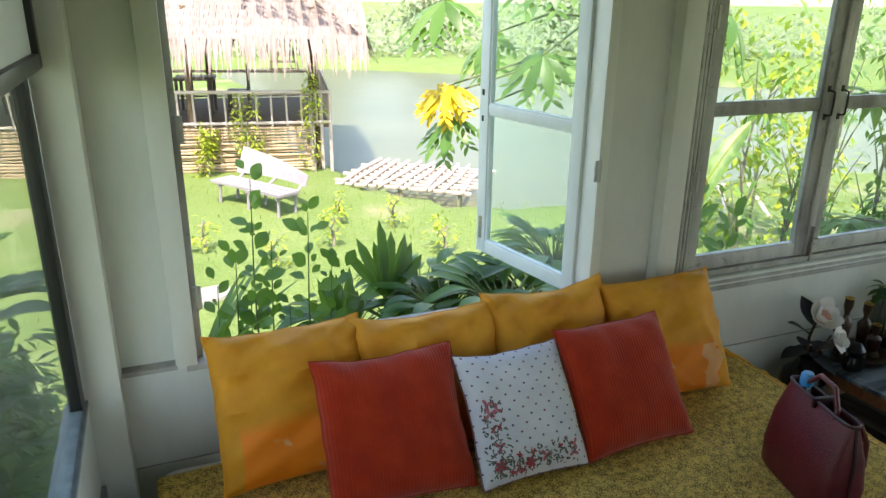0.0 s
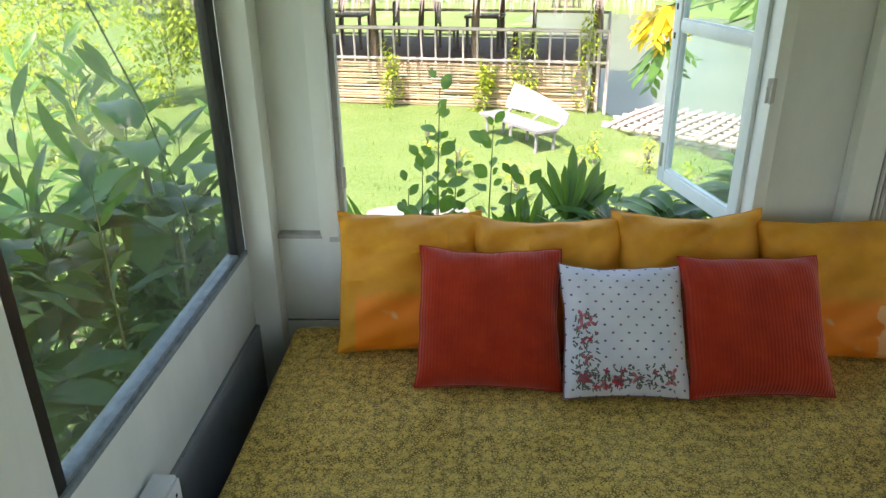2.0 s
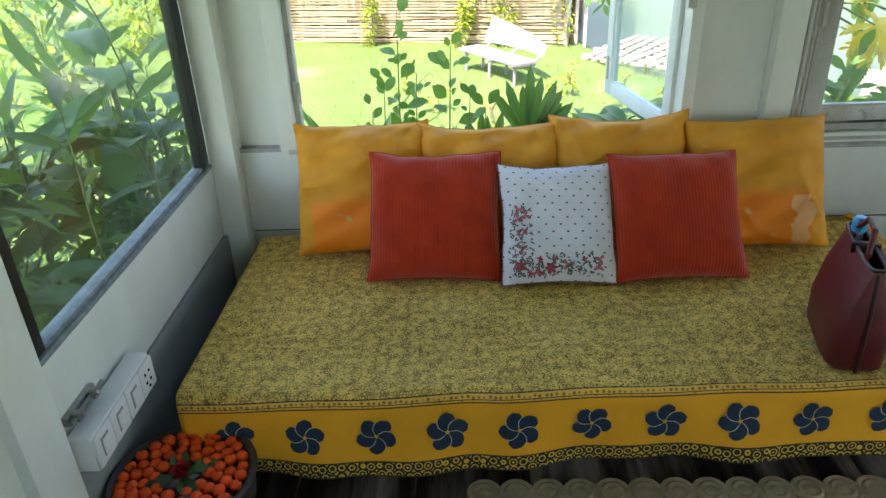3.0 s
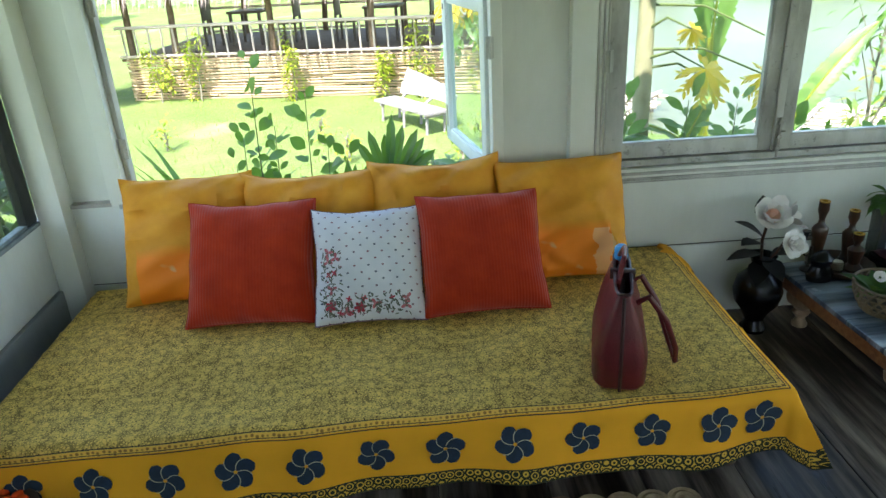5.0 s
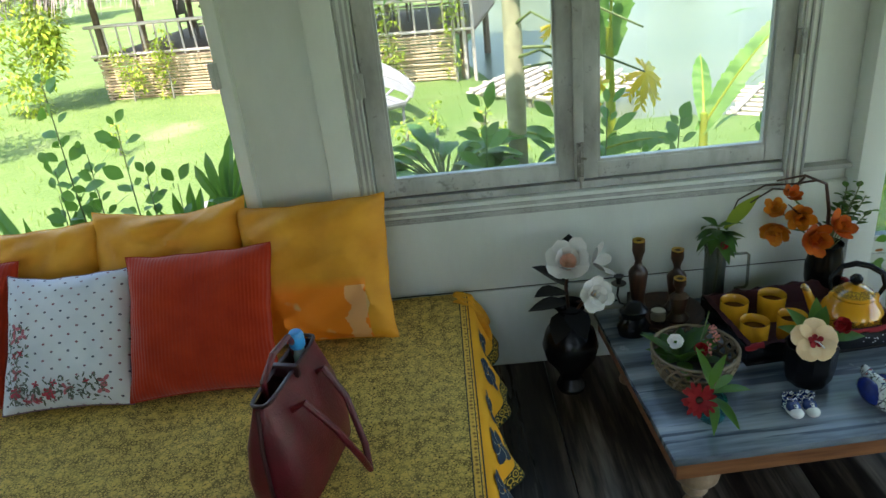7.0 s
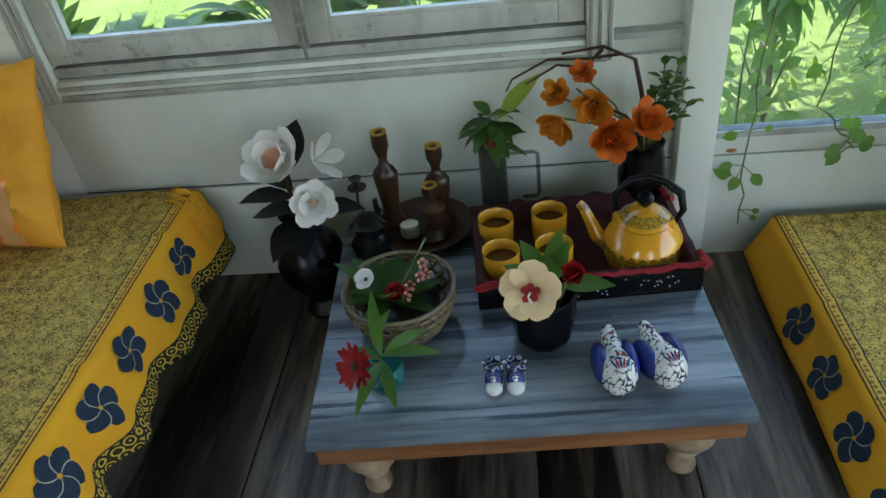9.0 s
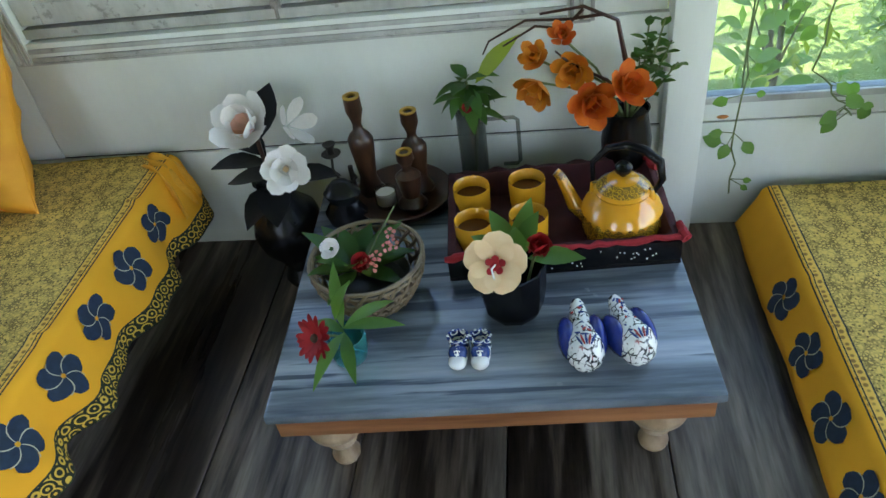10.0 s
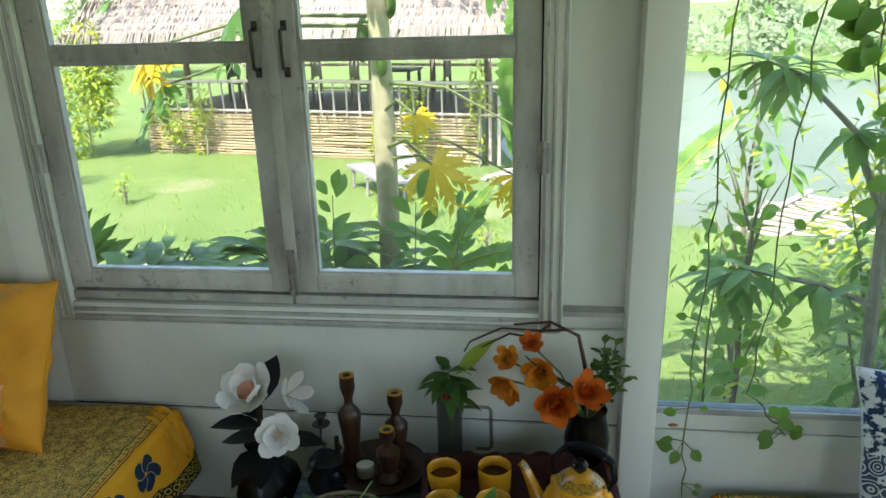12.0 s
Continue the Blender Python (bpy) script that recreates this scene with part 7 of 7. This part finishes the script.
M_TEAPOT = tea_glaze()
tp = thing("teapot", pose(3.487, -0.330, TRZ + 0.014, 0, 0, -17) @ Matrix.Scale(1.05, 4), "yellow enamel teapot with patterned bands and black knob", "teapot")
part("body", bm_lathe([(0, 0), (0.070, 0), (0.078, 0.008), (0.080, 0.03), (0.074, 0.055), (0.080, 0.060), (0.072, 0.078), (0.055, 0.096), (0.050, 0.102), (0.0, 0.102)], 40), M_TEAPOT, tp)
lid = part("lid", bm_lathe([(0.054, 0.101), (0.056, 0.106), (0.046, 0.118), (0.028, 0.130), (0.010, 0.135), (0, 0.136)], 32), M_TEAPOT, tp)
part("knob", bm_lathe([(0.006, 0.134), (0.008, 0.138), (0.016, 0.146), (0.017, 0.156), (0.010, 0.165), (0, 0.167)], 20), M_BLACK, lid, "glossy black knob")
part("spout", bm_tube([(-0.068, 0, 0.030), (-0.095, 0, 0.048), (-0.108, 0, 0.080), (-0.126, 0, 0.118), (-0.134, 0, 0.124)], [0.020, 0.017, 0.013, 0.010, 0.009], 14), M_TEAPOT, tp)
for s in (-1, 1):
    part("lug", bm_lathe([(0, 0), (0.009, 0), (0.008, 0.02), (0.005, 0.026), (0, 0.027)], 10, m=pose(s * 0.056, 0, 0.088)), M_TEAPOT, tp)
part("handle", bm_tube([(0.058, 0, 0.10), (0.074, 0.002, 0.135), (0.066, 0.01, 0.168), (0.035, 0.02, 0.184), (0.0, 0.026, 0.188), (-0.035, 0.02, 0.180), (-0.062, 0.01, 0.150), (-0.058, 0, 0.10)], [0.005, 0.007, 0.009, 0.009, 0.009, 0.008, 0.006, 0.005], 10), M_BLACK, tp, "arched black handle")

# glass jug with a sprig
jug = thing("glass_jug", pose(3.162, -0.095, TT) @ Matrix.Diagonal((1, 1, 0.92, 1)), "tall clear glass jug with a square handle", "jug")
M_JUG = glass_material("jug_clear_glass", (0.62, 0.63, 0.60), 0.02, 0.02)
part("body", bm_lathe([(0, 0), (0.032, 0), (0.034, 0.006), (0.034, 0.20), (0.040, 0.236), (0.0385, 0.236), (0.0325, 0.20), (0.0325, 0.010), (0, 0.010)], 28), M_JUG, jug)
part("handle", bm_tube([(0.034, 0, 0.185), (0.100, 0, 0.186), (0.109, 0, 0.178), (0.111, 0, 0.058), (0.104, 0, 0.048), (0.070, 0, 0.048)], 0.005, 8), M_JUG, jug)
sp = thing("leafy_sprig", pose(3.162, -0.095, TT - 0.006), "sprig of dark green leaves with a red bud", "sprig")
part("stem", bm_tube([(0, 0, 0), (0.01, 0, 0.15), (0, -0.01, 0.28)], 0.004, 6), M_STEM, sp)
lb = bmesh.new()
s_rn = random.Random(6)
for i in range(24):
    a, z = 2.4 * i, 0.20 + 0.10 * s_rn.random()
    leaf_blade(lb, (0, 0, z), (math.cos(a), math.sin(a) - 0.15, s_rn.uniform(-0.35, 0.9)), (0, 0, 1), s_rn.uniform(0.06, 0.10), 0.034, 0.8, 0.2, 5)
part("leaves", lb, M_LEAF_DARK, sp)
lb = bmesh.new()
leaf_blade(lb, (0.02, 0, 0.27), (0.6, -0.1, 0.8), (-0.6, -0.6, 0.5), 0.15, 0.045, 0.3, 0.2, 7)
part("young_leaf", lb, M_LEAF_LIME, sp, "pale young leaf")
flower_head(sp, (0.0, -0.045, 0.24), (0.1, -0.8, 0.2), [(6, 0.022, 0.016, 0.7, 0.6)], P_RED, None, 0.006, 9, "red_bud")

# black vase with orange blossom and branches
ov = thing("black_jug_vase", pose(3.520, -0.095, TT) @ Matrix.Diagonal((1, 1, 0.9, 1)), "tall black glazed vase on the table", "vase")
part("body", bm_lathe([(0, 0), (0.040, 0), (0.046, 0.01), (0.056, 0.06), (0.058, 0.11), (0.050, 0.16), (0.046, 0.185), (0.050, 0.20), (0.046, 0.20), (0.042, 0.185), (0, 0.16)], 30), M_BLACK_CLAY, ov)
ob = thing("orange_blossom", pose(3.520, -0.095, TT + 0.145), "artificial orange blossoms with bare twigs and green sprays", "flowers")
part("twig", (lambda b: (bm_tube([(0, 0, 0), (-0.01, 0, 0.15), (-0.03, 0, 0.24), (-0.10, 0, 0.275), (-0.19, -0.01, 0.27)], [0.006, 0.006, 0.005, 0.004, 0.003], 6, b), bm_tube([(-0.10, 0, 0.27), (-0.14, -0.01, 0.235), (-0.20, -0.01, 0.245), (-0.27, -0.02, 0.21)], [0.004, 0.004, 0.003, 0.002], 6, b), bm_tube([(-0.06, 0, 0.255), (-0.13, 0, 0.25), (-0.22, 0, 0.255), (-0.30, 0, 0.215), (-0.315, -0.01, 0.19)], [0.004, 0.0035, 0.003, 0.0025, 0.002], 6, b), bm_tube([(0, 0, 0.05), (-0.05, -0.03, 0.12), (-0.13, -0.04, 0.17), (-0.16, -0.04, 0.20)], [0.005, 0.004, 0.003, 0.002], 6, b))[0])(bmesh.new()), M_BROWN, ob)
big = [(6, 0.068, 0.044, 1.15, 0.45), (6, 0.060, 0.042, 0.75, 0.55), (4, 0.046, 0.034, 0.4, 0.6)]
for i, (p, w, mt, s) in enumerate((((-0.085, -0.055, 0.085), (0.1, -0.8, 0.2), P_ORANGE, 0.98), ((-0.195, -0.05, 0.135), (-0.4, -0.6, -0.3), P_AMBER, 0.90), ((-0.015, -0.055, 0.110), (0.35, -0.6, 0.6), P_ORANGE, 0.88), ((-0.118, -0.03, 0.155), (-0.2, -0.7, 0.1), P_AMBER, 0.78), ((-0.20, -0.04, 0.185), (-0.3, -0.6, 0.7), P_AMBER, 0.6), ((-0.145, -0.02, 0.22), (0, -0.6, 0.8), P_ORANGE, 0.5))):
    flower_head(ob, p, w, [(n, l * s, wd * s, o, c) for n, l, wd, o, c in big], mt, P_AMBER, 0.012 * s, 30 + i, "blossom")
    part("stem", bm_tube([(0, 0, 0), Vector(p) * 0.5 + Vector((0, 0, 0.03)), p], 0.003, 5), M_STEM, ob)
lb = bmesh.new()
for k in range(6):
    tip = Vector((0.02 + 0.014 * k, 0.01 - 0.012 * k, 0.16 + 0.022 * ((k * 3) % 5)))
    part("spray_stem", bm_tube([(0, 0, 0), tip * 0.5 + Vector((0.012, 0, 0.01)), tip], 0.002, 5), M_STEM, ob)
    for i in range(9):
        a = 2.4 * i + k
        leaf_blade(lb, tip * (0.5 + 0.06 * i), (math.cos(a), math.sin(a) - 0.1, 0.5), (0, 0, 1), 0.034, 0.021, 0.3, 0.15, 4)
part("spray_leaves", lb, M_LEAF_DARK, ob)

# ---- by the bed ----
def handbag():
    g = thing("handbag", pose(1.93, -0.825, BED_TOP + 0.004, 0, 0, -14) @ Matrix.Scale(1.14, 4), "maroon leather handbag standing open-topped on the bed", "handbag")
    ml = plain("maroon_leather", (0.115, 0.007, 0.013), 0.35, 26, 0.38, bump=0.4)
    md = plain("dark_maroon_edge", (0.035, 0.006, 0.008), 0.35, 26, 0.45)
    rows = []
    b = bmesh.new()
    for z, wx, wy in ((0, 0.058, 0.125), (0.012, 0.065, 0.135), (0.08, 0.066, 0.138), (0.16, 0.050, 0.135), (0.22, 0.028, 0.125), (0.25, 0.018, 0.118)):
        ring = []
        for k in range(28):
            a = 2 * math.pi * k / 28
            c, s = math.cos(a), math.sin(a)
            ring.append(b.verts.new((wx * math.copysign(abs(c) ** 0.45, c), wy * math.copysign(abs(s) ** 0.4, s), z + 0.006 * math.sin(3 * a) * (z > 0.2))))
        rows.append(ring)
    for p, q in zip(rows, rows[1:]):
        for k in range(28):
            b.faces.new((p[k], p[(k + 1) % 28], q[(k + 1) % 28], q[k]))
    b.faces.new(rows[0][::-1])
    part("body", b, ml, g)
    part("top_edge", bm_tube([v for v in [(0.019 * math.copysign(abs(math.cos(2 * math.pi * k / 28)) ** 0.45, math.cos(2 * math.pi * k / 28)), 0.119 * math.copysign(abs(math.sin(2 * math.pi * k / 28)) ** 0.4, math.sin(2 * math.pi * k / 28)), 0.252) for k in range(29)]], 0.004, 6, cap=False), md, g)
    for s in (-1, 1):
        part("gusset_seam", bm_tube([(0, s * 0.1385, 0.004), (0, s * 0.142, 0.08), (0, s * 0.139, 0.16), (0, s * 0.122, 0.245)], 0.0045, 6), md, g)
    part("handle", bm_tube([(-0.018, -0.06, 0.20), (-0.012, -0.065, 0.265), (0.0, -0.03, 0.305), (0.004, 0.03, 0.305), (-0.008, 0.065, 0.265), (-0.018, 0.06, 0.20)], 0.0065, 8), ml, g)
    part("handle", bm_tube([(0.03, -0.06, 0.20), (0.06, -0.06, 0.22), (0.105, -0.045, 0.15), (0.135, -0.02, 0.06), (0.14, 0.0, 0.012), (0.125, 0.03, 0.05), (0.09, 0.055, 0.15), (0.05, 0.06, 0.215), (0.03, 0.06, 0.20)], 0.0075, 8), ml, g)
    part("strap_tab", bm_box(-0.030, 0.030, -0.006, 0.006, 0.235, 0.262, 0.003), md, g)
    for yy in (-0.06, 0.06):
        part("ring", bm_lathe([(0.006, 0), (0.009, 0.001), (0.009, 0.004), (0.006, 0.005)], 12, m=pose(-0.024, yy, 0.195, 0, 90, 0)), M_STEEL, g)
    bt = thing("water_bottle", g.matrix_basis @ pose(-0.002, 0.07, 0.07), "water bottle with a bright blue cap inside the handbag", "bottle")
    part("body", bm_lathe([(0, 0), (0.015, 0), (0.015, 0.17), (0.010, 0.19)], 14), plain("bottle_plastic", (0.5, 0.6, 0.66), 0.1, 10, 0.15), bt)
    part("cap", bm_lathe([(0.0135, 0.185), (0.0165, 0.19), (0.0165, 0.215), (0.012, 0.222), (0, 0.223)], 16), plain("blue_cap", (0.03, 0.28, 0.62), 0.2, 10, 0.3), bt, "bright blue cap")


handbag()

pot = thing("clay_bowl", pose(0.195, -1.17, 0) @ Matrix.Scale(1.16, 4), "dark clay bowl filled with floating orange marigolds", "bowl")
part("bowl", bm_lathe([(0, 0), (0.085, 0), (0.12, 0.04), (0.145, 0.11), (0.15, 0.17), (0.158, 0.178), (0.150, 0.184), (0.140, 0.176), (0.133, 0.12), (0, 0.10)], 36), plain("dark_clay", (0.04, 0.026, 0.021), 0.4, 14, 0.6, bump=0.4), pot)
part("water", bm_lathe([(0.1385, 0.165), (0, 0.165)], 30), M_TEA, pot)
p_rn = random.Random(12)
for ring, (r, n) in enumerate(((0.126, 26), (0.101, 21), (0.077, 16), (0.056, 10))):
    for k in range(n):
        a = 2 * math.pi * (k + 0.4 * ring) / n + p_rn.uniform(-0.05, 0.05)
        b = bmesh.new()
        bmesh.ops.create_icosphere(b, subdivisions=2, radius=1.0)
        s = p_rn.uniform(0.0145, 0.0175)
        for v in b.verts:
            v.co *= s * (1 + 0.22 * noise.noise(v.co * 3.5 + Vector((k, ring, 0))))
            v.co.z *= 0.8
        m = new("marigold", finish(b, "marigold", P_MARI))
        m.matrix_basis = pose(0.195 + 1.16 * r * math.cos(a), -1.17 + 1.16 * r * math.sin(a), 0.206, 0, 0, p_rn.uniform(0, 360))
        tagged(m, "orange marigold head floating in the clay bowl", "flower", "marigolds in the bowl")
rose = thing("floating_rose", pose(0.195, -1.17, 0.2) @ Matrix.Scale(1.2, 4), "dark red rose with four leaves in the bowl", "flower")
flower_head(rose, (0, 0, 0.008), (0, -0.1, 1), [(6, 0.028, 0.026, 1.2, 1.0), (5, 0.02, 0.02, 0.7, 1.0)], P_RED, None, 0.008, 3)
lb = bmesh.new()
for a in (0.5, 2.0, 3.7, 5.3):
    leaf_blade(lb, (0.012 * math.cos(a), 0.012 * math.sin(a), 0.006), (math.cos(a), math.sin(a), 0.25), (0, 0, 1), 0.07, 0.042, 0.4, 0.2, 6)
part("leaves", lb, M_LEAF_DARK, rose)

# switch box on the west wall
box = thing("switch_box", pose(0.012, 0, 0), "white surface-mounted box with switches and a socket", "switch box")
M_PLASTIC = plain("white_plastic", (0.68, 0.69, 0.68), 0.06, 14, 0.35)
part("back_box", bm_box(0, 0.055, -1.275, -0.945, 0.325, 0.42, 0.004), M_PLASTIC, box)
for k, y in enumerate((-1.232, -1.150, -1.068, -0.988)):
    pl = part("plate", bm_box(0.055, 0.063, y - 0.039, y + 0.039, 0.330, 0.415, 0.003), M_PLASTIC, box)
    if k < 3:
        part("rocker", bm_box(0.0632, 0.068, y - 0.014, y + 0.014, 0.352, 0.393, 0.003), M_PLASTIC, pl)
        part("groove", bm_box(0.0625, 0.0636, y - 0.018, y + 0.018, 0.347, 0.398, 0), plain("grey_gap", (0.25, 0.25, 0.25)), pl)
    else:
        for dy, dz in ((-0.012, 0.385), (0.012, 0.385), (-0.012, 0.360), (0.012, 0.360), (0, 0.345)):
            part("socket_hole", bm_box(0.0625, 0.0638, y + dy - 0.004, y + dy + 0.004, dz - 0.004, dz + 0.004, 0), M_BLACK, pl)
bolt = thing("door_bolt", pose(0.012, 0, 0), "steel sliding bolt screwed above the switches", "bolt")
part("plate", bm_box(-0.012, 0.004, -1.25, -1.12, 0.435, 0.458, 0.001), M_STEEL, bolt)
part("rod", bm_tube([(0.012, -1.255, 0.447), (0.012, -1.10, 0.447)], 0.006, 8), M_STEEL, bolt)
for y in (-1.225, -1.145):
    part("keeper", bm_box(0.003, 0.021, y - 0.010, y + 0.010, 0.436, 0.458, 0.003), M_STEEL, bolt)
part("knob", bm_tube([(0.014, -1.16, 0.449), (0.034, -1.16, 0.462)], 0.005, 8), M_STEEL, bolt)

# jute rug with scalloped edge
def jute():
    m = Mat("jute_braid", 0.95, 0, 0.1)
    v = m.coord()
    w = m.math("SINE", m.math("MULTIPLY", m.noise(40, 2, m.coord(scale=(1, 6, 1))), 30))
    m.color(m.ramp(m.noise(18, 4, v), [(0.3, (0.20, 0.12, 0.055)), (0.7, (0.38, 0.25, 0.13))])).bump(w, 0.8, 0.004)
    return m.m


M_JUTE = jute()
RX0, RX1, RY0, RY1 = 0.90, 2.12, -1.78, -1.10
rug = thing("jute_rug", pose(0, 0, 0.001), "braided jute rug with a scalloped edge on the floor", "rug")
part("field", bm_box(RX0, RX1, RY0, RY1, 0, 0.010, 0.003), M_JUTE, rug)
M_JUTE_EDGE = plain("pale_jute_coil", (0.42, 0.31, 0.19), 0.3, 40, 0.95, bump=0.6)


def scallop(x, y):
    p = part("scallop", bm_lathe([(0, 0), (0.046, 0), (0.05, 0.006), (0.046, 0.012), (0.036, 0.009), (0.028, 0.013), (0.018, 0.009), (0.01, 0.013), (0, 0.012)], 20, m=pose(x, y, 0)), M_JUTE_EDGE, rug)


for k in range(14):
    scallop(RX0 + 0.045 + 0.087 * k, RY1 + 0.05)
    scallop(RX0 + 0.045 + 0.087 * k, RY0 - 0.05)
for k in range(8):
    scallop(RX1 + 0.05, RY1 - 0.04 - 0.085 * k)
    scallop(RX0 - 0.05, RY1 - 0.04 - 0.085 * k)

# framed picture hung in front of the west pane
fr = thing("picture_frame", pose(0.012, -0.445, 1.52), "black picture frame with a white mount hanging before the pane", "picture")
for bx in ((0, 0.025, -0.33, -0.295, 0, 0.62), (0, 0.025, 0.295, 0.33, 0, 0.62), (0, 0.025, -0.295, 0.295, 0, 0.035), (0, 0.025, -0.295, 0.295, 0.585, 0.62)):
    part("moulding", bm_box(*bx, 0.004), M_BLACK_FRAME, fr)
part("mount", bm_box(0.003, 0.010, -0.295, 0.295, 0.035, 0.585), plain("white_mount", (0.66, 0.68, 0.66), 0.06, 8, 0.6), fr)
part("print", bm_box(0.010, 0.0115, -0.20, 0.20, 0.15, 0.50), plain("grey_green_print", (0.18, 0.21, 0.17), 0.4, 9, 0.6), fr)

# ---- floor boards ----
_x, _k = 0.0, 0
_rn = random.Random(5)
board_mesh = {}
while _x < ROOM_X - 0.05:
    w = (0.28, 0.29, 0.33, 0.32, 0.31, 0.32)[_k % 6] if _k else 0.135
    if w not in board_mesh:
        board_mesh[w] = finish(bm_box(0.0015, w - 0.0015, ROOM_Y, 0.02, -0.02, 0.0, 0.0025), "plank", M_FLOOR, False)
    ob = new("plank", board_mesh[w])
    ob.parent = floor
    ob.matrix_basis = pose(_x, 0, 0)
    _x += w
    _k += 1
